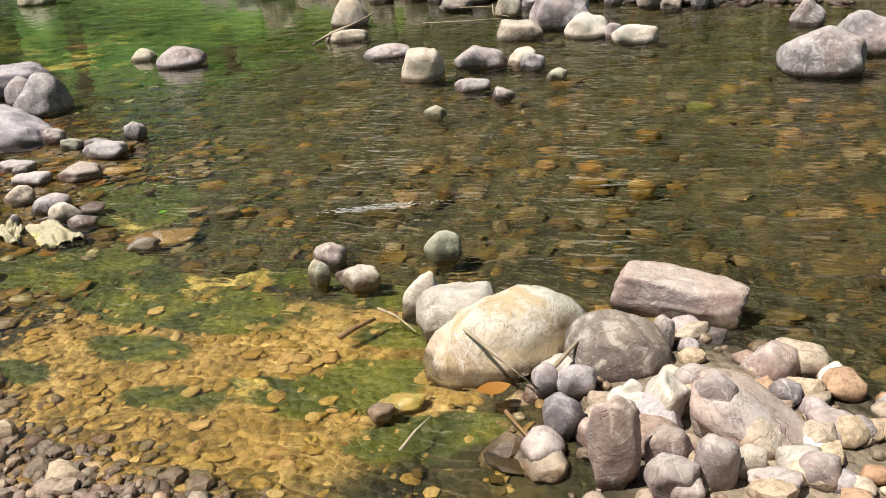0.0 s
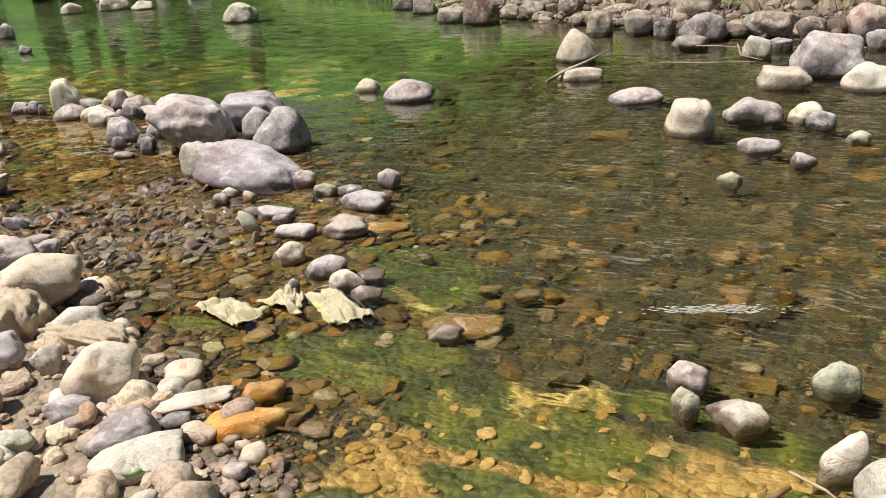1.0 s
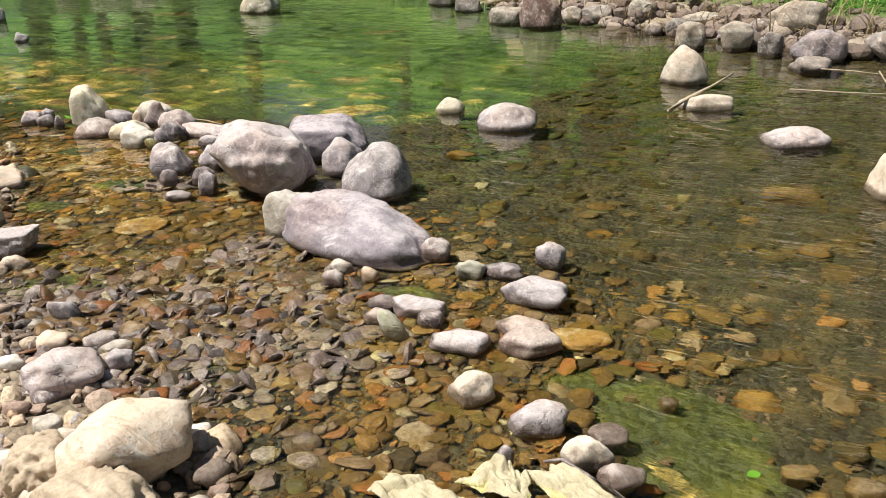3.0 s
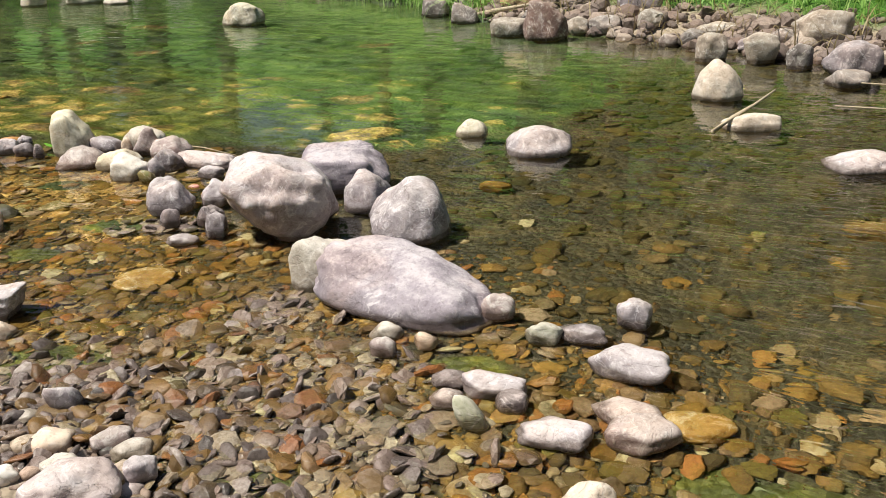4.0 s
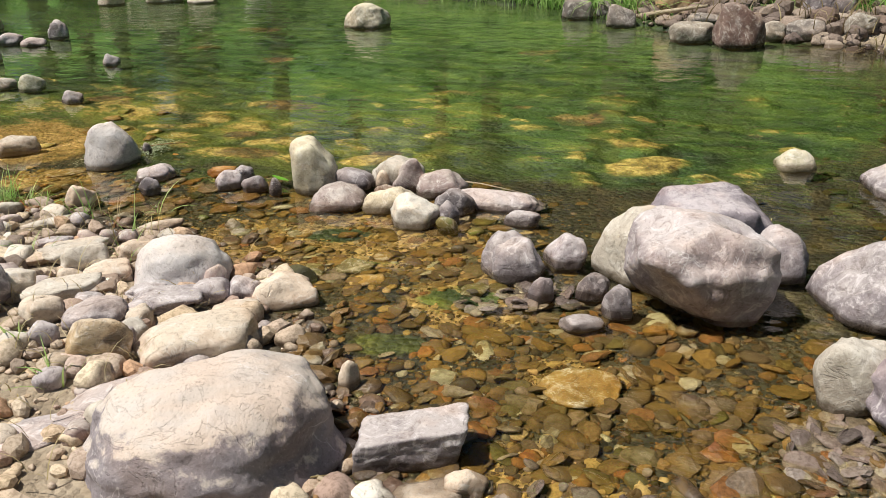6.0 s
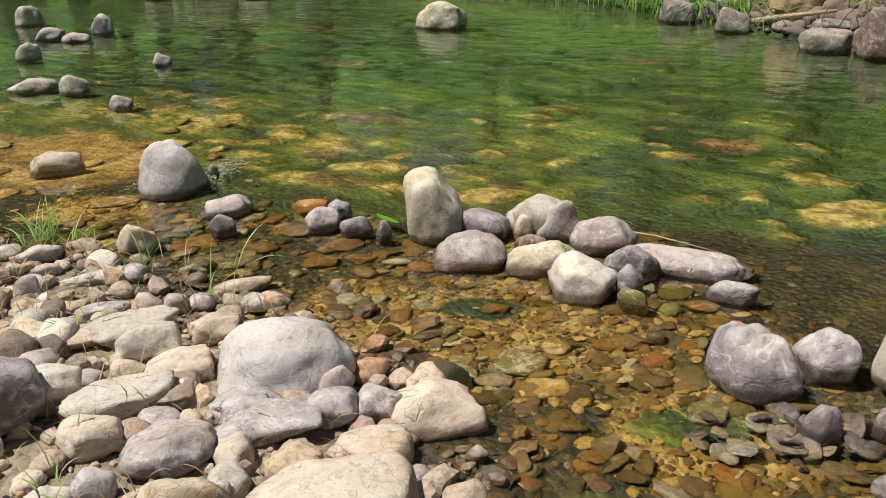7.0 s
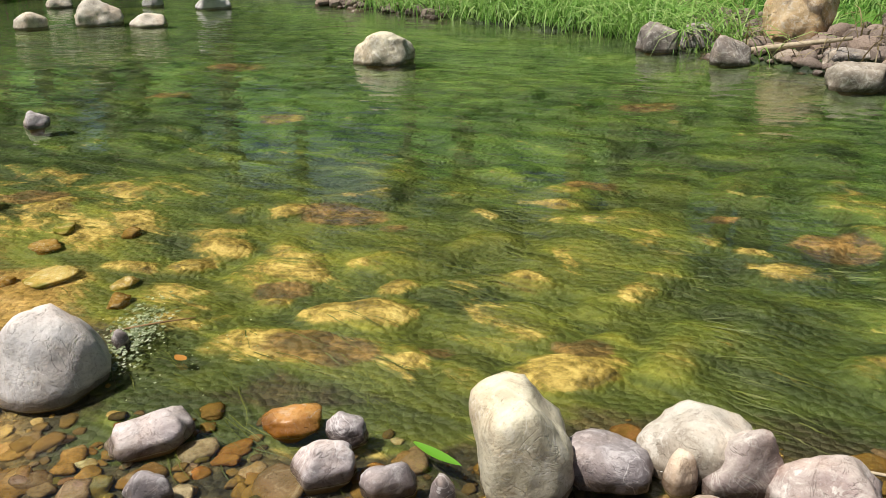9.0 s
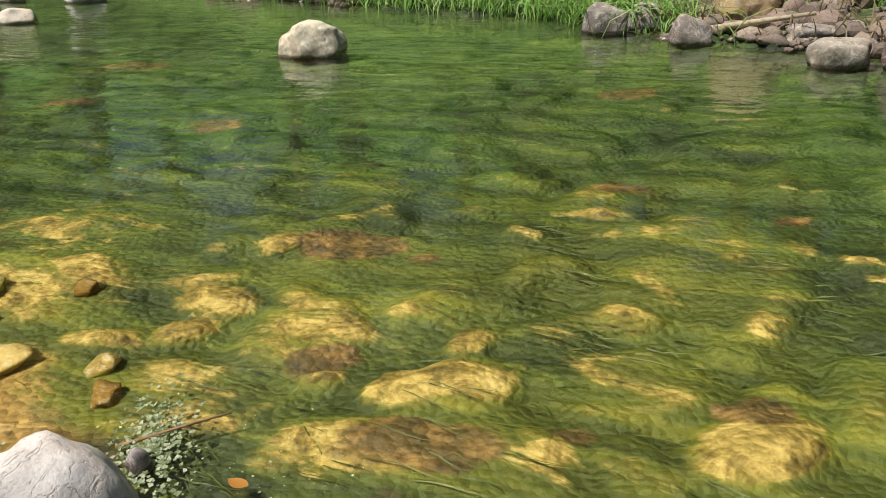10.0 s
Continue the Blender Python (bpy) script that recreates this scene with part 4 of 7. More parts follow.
stone("river_stone", 2.217, 8.096, 0.02, 0.095, 0.076, 0.081, 0.40, -20, 0, 2.3, "k", "dull beige water-worn stone on the stony far bank", "stone")
stone("river_stone", 1.867, 8.763, 0.06, 0.125, 0.100, 0.117, 0.40, -16, 0, 2.3, "g", "grey water-worn stone on the dry gravel bank", "stone")
stone("river_stone", 1.108, 9.040, 0.04, 0.103, 0.083, 0.059, 0.40, -11, 0, 2.3, "d", "dark grey water-worn stone on the dry gravel bank", "stone")
stone("boulder", 2.345, 5.403, 0.00, 0.255, 0.204, 0.274, 0.08, -26, 0, 2.3, "g", "large grey rounded boulder standing in the shallow stream", "boulder")
stone("boulder", 2.824, 5.799, 0.00, 0.213, 0.170, 0.262, 0.08, -28, 0, 2.3, "g", "large grey rounded boulder standing in the shallow stream", "boulder")
stone("river_stone", 2.905, 6.877, 0.00, 0.135, 0.108, 0.192, 0.08, -24, 0, 2.3, "g", "grey water-worn stone standing in the shallow stream", "stone")
stone("boulder", -0.716, 9.095, 0.00, 0.200, 0.160, 0.283, 0.06, -17, 0, 2.1, "p", "large pale beige domed water-worn boulder standing in the shallow stream", "boulder", form="dome")
stone("boulder", -2.112, 7.754, 0.00, 0.217, 0.174, 0.161, 0.06, -6, 0, 2.2, "g", "large grey domed water-worn boulder standing in the shallow stream", "boulder", form="cap")
stone("river_stone", -2.539, 8.209, 0.00, 0.118, 0.094, 0.100, 0.06, -1, 0, 2.3, "v", "greenish grey water-worn stone standing in the shallow stream", "stone", form="cap")
stone("river_stone", -3.078, 5.815, 0.00, 0.142, 0.113, 0.212, 0.08, 8, 0, 2.2, "p", "pale beige water-worn stone standing in the shallow stream", "stone")
stone("stone_slab", -2.685, 5.600, 0.00, 0.485, 0.235, 0.190, 0.06, -26, -4, 2.4, "G", "mauve-grey large flat smooth stone slab standing in the shallow stream", "boulder", form="slab")
stone("river_stone", -2.338, 5.479, 0.00, 0.070, 0.049, 0.091, 0.08, -7, 0, 2.3, "m", "pinkish mauve water-worn stone standing in the shallow stream", "stone")
stone("boulder", -2.763, 6.398, 0.00, 0.242, 0.206, 0.269, 0.06, 1, 0, 2.1, "g", "large grey rounded boulder standing in the shallow stream", "boulder", form="shoulder")
stone("boulder", -3.406, 6.431, 0.00, 0.285, 0.214, 0.366, 0.42, 11, -6, 2.2, "g", "large grey rounded boulder standing in the shallow stream", "boulder", form="heart")
stone("boulder", -3.600, 6.781, 0.00, 0.190, 0.171, 0.292, 0.08, 13, 0, 2.4, "p", "large pale beige rounded boulder standing in the shallow stream", "boulder")
stone("boulder", -3.285, 7.136, 0.00, 0.325, 0.200, 0.220, 0.08, 8, 0, 2.6, "G", "large mauve-grey rounded boulder standing in the shallow stream", "boulder", form="flat_back")
stone("river_stone", -3.030, 6.760, 0.00, 0.129, 0.116, 0.195, 0.08, 5, 0, 2.3, "g", "grey water-worn stone standing in the shallow stream", "stone")
stone("river_stone", -4.119, 6.788, 0.00, 0.148, 0.100, 0.150, 0.08, 8, 10, 2.2, "g", "grey water-worn stone standing in the shallow stream", "stone", form="log")
stone("river_stone", -3.907, 6.899, 0.00, 0.103, 0.082, 0.131, 0.08, 5, -20, 2.3, "g", "grey water-worn stone standing in the shallow stream", "stone", form="log")
stone("river_stone", -3.821, 6.557, 0.00, 0.072, 0.057, 0.101, 0.08, 4, 0, 2.6, "d", "dark grey angular worn stone standing in the shallow stream", "stone")
stone("river_stone", -3.742, 6.399, 0.00, 0.060, 0.054, 0.110, 0.08, 3, 0, 2.3, "d", "small dark grey water-worn stone standing in the shallow stream", "stone")
stone("river_stone", -4.026, 6.530, 0.00, 0.055, 0.044, 0.092, 0.08, 7, 0, 2.6, "d", "small dark grey angular worn stone standing in the shallow stream", "stone")
stone("river_stone", -3.886, 6.306, 0.00, 0.088, 0.053, 0.034, 0.00, 5, 0, 2.3, "g", "grey water-worn stone standing in the shallow stream", "stone")
stone("boulder", -5.235, 7.967, 0.00, 0.124, 0.105, 0.292, 0.25, 5, 6, 2.4, "y", "yellowish grey tall upright worn boulder standing in the shallow stream", "boulder", form="upright")
stone("river_stone", -5.023, 8.016, 0.00, 0.125, 0.100, 0.107, 0.08, 1, 0, 2.5, "d", "dark grey water-worn stone standing in the shallow stream", "stone")
stone("boulder", -4.776, 8.041, 0.00, 0.157, 0.126, 0.158, 0.08, -4, 0, 2.3, "p", "large pale beige rounded boulder standing in the shallow stream", "boulder")
stone("river_stone", -4.713, 7.941, 0.00, 0.088, 0.061, 0.190, 0.08, -6, -25, 2.5, "m", "pinkish mauve water-worn stone standing in the shallow stream", "stone")
stone("river_stone", -4.518, 7.859, 0.00, 0.17, 0.086, 0.125, 0.08, -9, 16, 2.4, "m", "pinkish mauve water-worn stone standing in the shallow stream", "stone", form="log")
stone("river_stone", -5.063, 7.698, 0.00, 0.155, 0.113, 0.115, 0.08, 1, 6, 2.1, "m", "pinkish mauve water-worn stone standing in the shallow stream", "stone", form="cap")
stone("river_stone", -4.779, 7.622, 0.00, 0.185, 0.078, 0.105, 0.08, -5, 14, 2.6, "y", "yellowish grey angular worn stone standing in the shallow stream", "stone", form="log")
stone("river_stone", -4.633, 7.395, 0.00, 0.138, 0.087, 0.132, 0.08, -9, -14, 3.0, "w", "whitish angular worn stone standing in the shallow stream", "stone", form="wedge")
stone("river_stone", -4.450, 7.426, 0.00, 0.051, 0.046, 0.107, 0.08, -13, 0, 2.3, "g", "small grey water-worn stone standing in the shallow stream", "stone")
stone("river_stone", -4.205, 7.646, 0.00, 0.3, 0.095, 0.072, 0.08, -16, -3, 2.8, "g", "large grey long rounded stone standing in the shallow stream", "stone", form="log")
stone("river_stone", -4.435, 7.577, 0.00, 0.111, 0.067, 0.122, 0.08, -12, -12, 2.3, "d", "dark grey water-worn stone standing in the shallow stream", "stone")
stone("river_stone", -4.848, 7.946, 0.00, 0.046, 0.037, 0.108, 0.08, -3, 0, 2.6, "c", "small cream angular worn stone standing in the shallow stream", "stone")
stone("river_stone", -4.817, 7.806, 0.00, 0.068, 0.055, 0.071, 0.08, -4, 0, 2.6, "b", "brown angular worn stone standing in the shallow stream", "stone")
stone("river_stone", -4.090, 7.387, 0.00, 0.098, 0.049, 0.063, 0.08, -21, 10, 2.3, "g", "grey water-worn stone standing in the shallow stream", "stone")
stone("river_stone", -4.446, 7.289, 0.00, 0.055, 0.038, 0.081, 0.08, -13, 20, 2.5, "U", "small olive algae-grown water-worn stone standing in the shallow stream", "stone")
stone("river_stone", -5.754, 8.050, 0.00, 0.100, 0.060, 0.097, 0.08, 14, -16, 2.3, "g", "grey water-worn stone standing in the shallow stream", "stone", form="log")
stone("river_stone", -5.713, 8.207, 0.00, 0.059, 0.047, 0.074, 0.08, 13, 0, 3.0, "d", "small dark grey angular worn stone standing in the shallow stream", "stone")
stone("river_stone", -5.582, 7.967, 0.00, 0.076, 0.046, 0.083, 0.08, 11, 20, 2.3, "d", "dark grey water-worn stone standing in the shallow stream", "stone")
stone("river_stone", -5.449, 7.902, 0.00, 0.037, 0.030, 0.092, 0.08, 9, 0, 2.3, "d", "small dark grey water-worn stone standing in the shallow stream", "stone")
stone("river_stone", -5.877, 8.287, 0.00, 0.090, 0.072, 0.040, 0.00, 15, 0, 2.3, "o", "orange water-worn stone standing in the shallow stream", "stone")
stone("boulder", -6.688, 8.553, 0.00, 0.207, 0.176, 0.262, 0.06, 26, 8, 2.1, "s", "large silver-grey rounded boulder standing in the shallow stream", "boulder", form="dome")
stone("river_stone", -6.273, 8.227, 0.00, 0.143, 0.072, 0.075, 0.05, 22, 10, 2.2, "g", "grey water-worn stone standing in the shallow stream", "stone", form="log")
stone("river_stone", -6.189, 7.949, 0.00, 0.060, 0.048, 0.091, 0.08, 22, 0, 2.3, "d", "small dark grey water-worn stone standing in the shallow stream", "stone")
stone("river_stone", -6.482, 7.723, 0.00, 0.083, 0.058, 0.130, 0.08, 29, 0, 2.6, "c", "cream angular worn stone standing in the shallow stream", "stone")
stone("river_stone", -6.544, 8.794, 0.00, 0.031, 0.025, 0.070, 0.08, 22, 0, 2.3, "d", "small dark grey water-worn stone standing in the shallow stream", "stone")
stone("boulder", -4.964, 5.395, 0.02, 0.372, 0.285, 0.308, 0.40, 30, -3, 2.1, "B", "large grey dust-topped boulder with a sandy top on the bank", "boulder", form="dome")
stone("stone_block", -4.439, 5.498, 0.00, 0.162, 0.081, 0.104, 0.50, 12, 3, 6.0, "g", "large grey square-edged stone block standing in the shallow stream", "stone")
stone("river_stone", -4.269, 5.344, 0.00, 0.064, 0.045, 0.055, 0.08, 12, -14, 3.5, "c", "cream angular worn stone standing in the shallow stream", "stone")
stone("river_stone", -4.386, 5.280, -0.03, 0.121, 0.097, 0.067, 0.08, 16, 0, 2.3, "c", "cream water-worn stone standing in the shallow stream", "stone")
stone("boulder", -5.244, 6.042, 0.03, 0.217, 0.152, 0.138, 0.42, 21, 2, 2.5, "c", "large cream rounded boulder on the dry gravel bank", "boulder")
stone("river_stone", -5.059, 6.537, 0.00, 0.134, 0.107, 0.110, 0.08, 14, 0, 2.2, "c", "cream water-worn stone standing in the shallow stream", "stone")
stone("boulder", -5.535, 6.657, 0.05, 0.215, 0.175, 0.19, 0.2, 20, 0, 2.1, "s", "large silver-grey rounded boulder on the dry gravel bank", "boulder", form="dome")
stone("river_stone", -6.214, 6.317, 0.08, 0.120, 0.096, 0.193, 0.40, 35, 0, 2.4, "d", "dark grey water-worn stone on the dry gravel bank", "stone")
stone("river_stone", -5.485, 6.397, 0.05, 0.139, 0.097, 0.062, 0.40, 23, 0, 2.7, "g", "grey angular worn stone on the dry gravel bank", "stone", flat=0.60)
stone("river_stone", -5.543, 5.926, 0.06, 0.106, 0.063, 0.168, 0.40, 28, -25, 2.5, "Y", "ochre water-worn stone on the dry gravel bank", "stone")
stone("river_stone", -5.698, 6.216, 0.07, 0.122, 0.097, 0.088, 0.40, 28, 0, 2.4, "g", "grey water-worn stone on the dry gravel bank", "stone")
stone("boulder", -5.351, 5.674, 0.06, 0.206, 0.107, 0.065, 0.30, 27, 4, 2.5, "g", "large grey rounded boulder on the dry gravel bank", "boulder")
stone("river_stone", -5.349, 6.478, 0.03, 0.083, 0.067, 0.088, 0.40, 20, 0, 2.4, "g", "grey water-worn stone on the dry gravel bank", "stone")
stone("river_stone", -5.208, 6.335, 0.03, 0.101, 0.081, 0.050, 0.40, 18, 0, 2.3, "c", "cream water-worn stone on the dry gravel bank", "stone")
stone("boulder", -5.649, 5.407, 0.08, 0.284, 0.092, 0.020, 0.30, 37, 0, 2.4, "g", "large grey rounded boulder on the dry gravel bank", "boulder")
stone("river_stone", -6.077, 5.974, 0.08, 0.046, 0.037, 0.141, 0.40, 36, 0, 2.3, "d", "small dark grey water-worn stone on the dry gravel bank", "stone")
stone("river_stone", -5.808, 6.039, 0.08, 0.054, 0.043, 0.079, 0.40, 31, 0, 2.3, "g", "small grey water-worn stone on the dry gravel bank", "stone")
stone("river_stone", -5.879, 5.967, 0.08, 0.057, 0.046, 0.076, 0.40, 33, 0, 2.3, "p", "small pale beige water-worn stone on the dry gravel bank", "stone")
stone("river_stone", -5.639, 5.752, 0.08, 0.054, 0.043, 0.058, 0.40, 31, 0, 2.3, "g", "small grey water-worn stone on the dry gravel bank", "stone")
stone("river_stone", -5.862, 6.509, 0.07, 0.117, 0.094, 0.036, 0.40, 28, 0, 3.0, "b", "brown angular worn stone on the dry gravel bank", "stone")
stone("river_stone", -5.923, 6.245, 0.08, 0.083, 0.066, 0.080, 0.40, 31, 0, 2.4, "p", "pale beige water-worn stone on the dry gravel bank", "stone")
stone("river_stone", -5.495, 6.041, 0.06, 0.026, 0.032, 0.083, 0.40, 26, 0, 2.3, "g", "small grey water-worn stone on the dry gravel bank", "stone")
stone("river_stone", -6.131, 6.449, 0.08, 0.081, 0.065, 0.104, 0.40, 32, 0, 2.5, "p", "pale beige water-worn stone on the dry gravel bank", "stone")
stone("boulder", -6.267, 6.821, 0.06, 0.150, 0.078, 0.046, 0.40, 31, 0, 2.6, "c", "large cream rounded boulder on the dry gravel bank", "boulder")
stone("river_stone", -5.542, 6.615, 0.05, 0.059, 0.042, 0.141, 0.40, 22, -30, 3.0, "m", "small pinkish mauve angular worn stone on the dry gravel bank", "stone")
stone("boulder", -6.122, 6.890, 0.06, 0.172, 0.089, 0.057, 0.40, 31, 0, 3.0, "p", "large pale beige rounded boulder on the dry gravel bank", "boulder", flat=0.60)
stone("river_stone", -6.487, 7.383, 0.02, 0.148, 0.047, 0.041, 0.35, 32, 0, 2.6, "p", "pale beige angular worn stone on the dry gravel bank", "stone")
stone("river_stone", -6.302, 7.059, 0.05, 0.094, 0.049, 0.036, 0.40, 32, 0, 2.4, "g", "grey water-worn stone on the dry gravel bank", "stone")
stone("river_stone", -6.404, 6.911, 0.06, 0.086, 0.038, 0.028, 0.40, 36, 0, 2.5, "g", "grey water-worn stone on the dry gravel bank", "stone")
stone("river_stone", -5.927, 7.365, 0.00, 0.140, 0.054, 0.043, 0.08, 22, 8, 2.4, "c", "cream water-worn stone standing in the shallow stream", "stone")
stone("river_stone", -5.862, 6.662, 0.06, 0.102, 0.071, 0.059, 0.40, 28, 0, 2.8, "c", "cream angular worn stone on the dry gravel bank", "stone")
stone("boulder", -5.941, 6.444, 0.08, 0.158, 0.082, 0.055, 0.35, 33, 0, 2.8, "p", "large pale beige rounded boulder on the dry gravel bank", "boulder", flat=0.60)
stone("river_stone", -6.611, 7.112, 0.04, 0.050, 0.040, 0.119, 0.40, 37, 0, 2.3, "m", "small pinkish mauve water-worn stone on the dry gravel bank", "stone")
stone("river_stone", -5.983, 6.739, 0.05, 0.102, 0.081, 0.132, 0.40, 30, 0, 2.6, "p", "pale beige angular worn stone on the dry gravel bank", "stone")
stone("river_stone", -5.357, 6.572, 0.03, 0.046, 0.032, 0.123, 0.40, 15, -30, 2.6, "m", "small pinkish mauve angular worn stone on the dry gravel bank", "stone")
stone("river_stone", -5.217, 6.522, 0.02, 0.072, 0.057, 0.092, 0.40, 10, 0, 2.5, "g", "grey water-worn stone on the dry gravel bank", "stone")
stone("river_stone", -5.605, 6.474, 0.06, 0.087, 0.069, 0.040, 0.40, 23, 0, 3.0, "g", "grey angular worn stone on the dry gravel bank", "stone")
stone("river_stone", -6.065, 7.129, 0.03, 0.046, 0.036, 0.063, 0.40, 27, 0, 2.6, "m", "small pinkish mauve angular worn stone on the dry gravel bank", "stone")
stone("river_stone", -5.850, 6.942, 0.04, 0.088, 0.070, 0.070, 0.35, 24, 0, 2.6, "c", "cream angular worn stone on the dry gravel bank", "stone")
stone("river_stone", -6.836, 7.581, 0.02, 0.088, 0.053, 0.067, 0.30, 35, 0, 2.5, "p", "pale beige water-worn stone on the dry gravel bank", "stone")
stone("river_stone", -5.111, 6.590, 0.00, 0.031, 0.010, 0.100, 0.08, 7, 6, 2.3, "m", "small pinkish mauve water-worn stone standing in the shallow stream", "stone")
stone("river_stone", -4.173, 6.842, 0.00, 0.123, 0.111, 0.172, 0.06, -20, 0, 2.1, "g", "grey water-worn stone standing in the shallow stream", "stone", form="dome")
stone("boulder", -3.017, 3.852, 0.04, 0.197, 0.148, 0.200, 0.40, 35, -4, 2.8, "c", "large cream rounded boulder on the dry gravel bank", "boulder")
stone("river_stone", -3.473, 4.328, 0.04, 0.132, 0.105, 0.106, 0.40, 37, 0, 2.4, "g", "grey water-worn stone on the dry gravel bank", "stone")
stone("river_stone", -2.348, 3.135, 0.04, 0.129, 0.103, 0.177, 0.40, 32, 0, 2.7, "c", "cream angular worn stone on the dry gravel bank", "stone")
stone("stone_block", -2.149, 2.848, 0.05, 0.108, 0.087, 0.072, 0.40, 32, 16, 3.2, "d", "dark grey square-edged stone block on the dry gravel bank", "stone")
stone("river_stone", -2.823, 3.254, 0.06, 0.108, 0.076, 0.130, 0.40, 39, 14, 2.6, "g", "grey angular worn stone on the dry gravel bank", "stone")
stone("river_stone", -2.383, 2.979, 0.05, 0.077, 0.054, 0.065, 0.40, 35, -10, 2.6, "g", "grey angular worn stone on the dry gravel bank", "stone")
stone("river_stone", -3.069, 3.538, 0.05, 0.093, 0.074, 0.089, 0.40, 39, 0, 2.3, "c", "cream water-worn stone on the dry gravel bank", "stone")
stone("river_stone", -2.044, 3.103, 0.02, 0.146, 0.049, 0.020, 0.40, 26, 0, 3.2, "w", "whitish angular worn stone on the dry gravel bank", "stone")
stone("river_stone", -2.050, 2.752, 0.03, 0.138, 0.095, 0.068, 0.40, 31, 0, 3.0, "p", "pale beige angular worn stone on the dry gravel bank", "stone")
stone("river_stone", -2.457, 2.792, 0.06, 0.062, 0.049, 0.049, 0.40, 39, 0, 2.3, "v", "greenish grey water-worn stone on the dry gravel bank", "stone")
stone("river_stone", -2.629, 3.272, 0.05, 0.055, 0.044, 0.091, 0.40, 35, 0, 2.8, "p", "small pale beige angular worn stone on the dry gravel bank", "stone")
stone("river_stone", -2.705, 2.992, 0.06, 0.077, 0.062, 0.172, 0.40, 41, 0, 2.6, "m", "pinkish mauve angular worn stone on the dry gravel bank", "stone")
stone("river_stone", -2.047, 2.989, 0.01, 0.050, 0.040, 0.041, 0.40, 27, 0, 3.5, "d", "small dark grey angular worn stone standing in the shallow stream", "stone")
stone("river_stone", -3.171, 3.755, 0.06, 0.112, 0.079, 0.075, 0.40, 38, 0, 2.6, "c", "cream angular worn stone on the dry gravel bank", "stone")
stone("river_stone", -3.331, 4.439, 0.02, 0.056, 0.039, 0.069, 0.40, 34, 0, 2.3, "g", "small grey water-worn stone on the dry gravel bank", "stone")
stone("river_stone", -2.696, 3.583, 0.02, 0.105, 0.084, 0.117, 0.35, 33, 0, 2.5, "p", "pale beige water-worn stone on the dry gravel bank", "stone")
stone("river_stone", -1.824, 3.165, 0.00, 0.078, 0.062, 0.062, 0.08, 20, 0, 2.3, "o", "orange water-worn stone standing in the shallow stream", "stone")
stone("river_stone", -1.824, 2.984, 0.00, 0.132, 0.078, 0.063, 0.08, 22, 0, 2.3, "o", "orange water-worn stone standing in the shallow stream", "stone")
stone("river_stone", -1.892, 5.058, 0.00, 0.142, 0.085, 0.083, 0.08, -19, 6, 2.6, "g", "grey angular worn stone standing in the shallow stream", "stone")
stone("river_stone", -1.829, 5.415, 0.00, 0.068, 0.061, 0.092, 0.08, -17, 0, 2.5, "g", "grey water-worn stone standing in the shallow stream", "stone")
stone("river_stone", -2.030, 5.303, 0.00, 0.098, 0.059, 0.043, 0.08, -14, 0, 2.6, "d", "dark grey angular worn stone standing in the shallow stream", "stone")
stone("river_stone", -2.169, 5.295, 0.00, 0.068, 0.055, 0.063, 0.08, -11, 0, 3.0, "v", "greenish grey angular worn stone standing in the shallow stream", "stone")
stone("river_stone", -2.748, 5.329, 0.00, 0.067, 0.047, 0.040, 0.08, 2, 0, 2.3, "w", "whitish water-worn stone standing in the shallow stream", "stone")
stone("river_stone", -2.345, 4.938, 0.00, 0.112, 0.058, 0.048, 0.08, -8, 0, 2.8, "g", "grey angular worn stone standing in the shallow stream", "stone", flat=0.50)
stone("river_stone", -2.491, 4.989, 0.00, 0.062, 0.050, 0.034, 0.08, -5, 0, 2.3, "d", "dark grey water-worn stone standing in the shallow stream", "stone")
stone("river_stone", -2.287, 4.843, 0.00, 0.054, 0.044, 0.046, 0.08, -10, 0, 2.3, "d", "small dark grey water-worn stone standing in the shallow stream", "stone")
stone("river_stone", -2.166, 4.676, 0.00, 0.119, 0.072, 0.055, 0.08, -15, 4, 2.6, "g", "grey angular worn stone standing in the shallow stream", "stone")
stone("river_stone", -2.407, 4.741, 0.00, 0.043, 0.034, 0.118, 0.08, -7, 30, 3.0, "v", "small greenish grey angular worn stone standing in the shallow stream", "stone")
stone("river_stone", -1.939, 4.775, 0.00, 0.115, 0.068, 0.045, 0.08, -20, 0, 2.8, "m", "pinkish mauve angular worn stone standing in the shallow stream", "stone")
stone("river_stone", -2.497, 4.870, 0.00, 0.056, 0.045, 0.039, 0.08, -5, 0, 2.3, "m", "small pinkish mauve water-worn stone standing in the shallow stream", "stone")
stone("river_stone", -2.595, 5.245, 0.00, 0.045, 0.036, 0.049, 0.08, -2, 0, 2.3, "c", "small cream water-worn stone standing in the shallow stream", "stone")
stone("river_stone", -2.745, 5.196, 0.00, 0.052, 0.041, 0.059, 0.08, 2, 0, 2.3, "m", "small pinkish mauve water-worn stone standing in the shallow stream", "stone")
stone("river_stone", -1.908, 4.673, 0.00, 0.112, 0.089, 0.064, 0.08, 13, 0, 2.5, "m", "pinkish mauve water-worn stone standing in the shallow stream", "stone")
stone("river_stone", -1.875, 4.179, 0.00, 0.095, 0.067, 0.069, 0.08, 14, 0, 2.8, "g", "grey angular worn stone standing in the shallow stream", "stone")
stone("river_stone", -1.746, 4.001, 0.00, 0.076, 0.038, 0.087, 0.08, 13, -25, 2.3, "w", "whitish water-worn stone standing in the shallow stream", "stone")
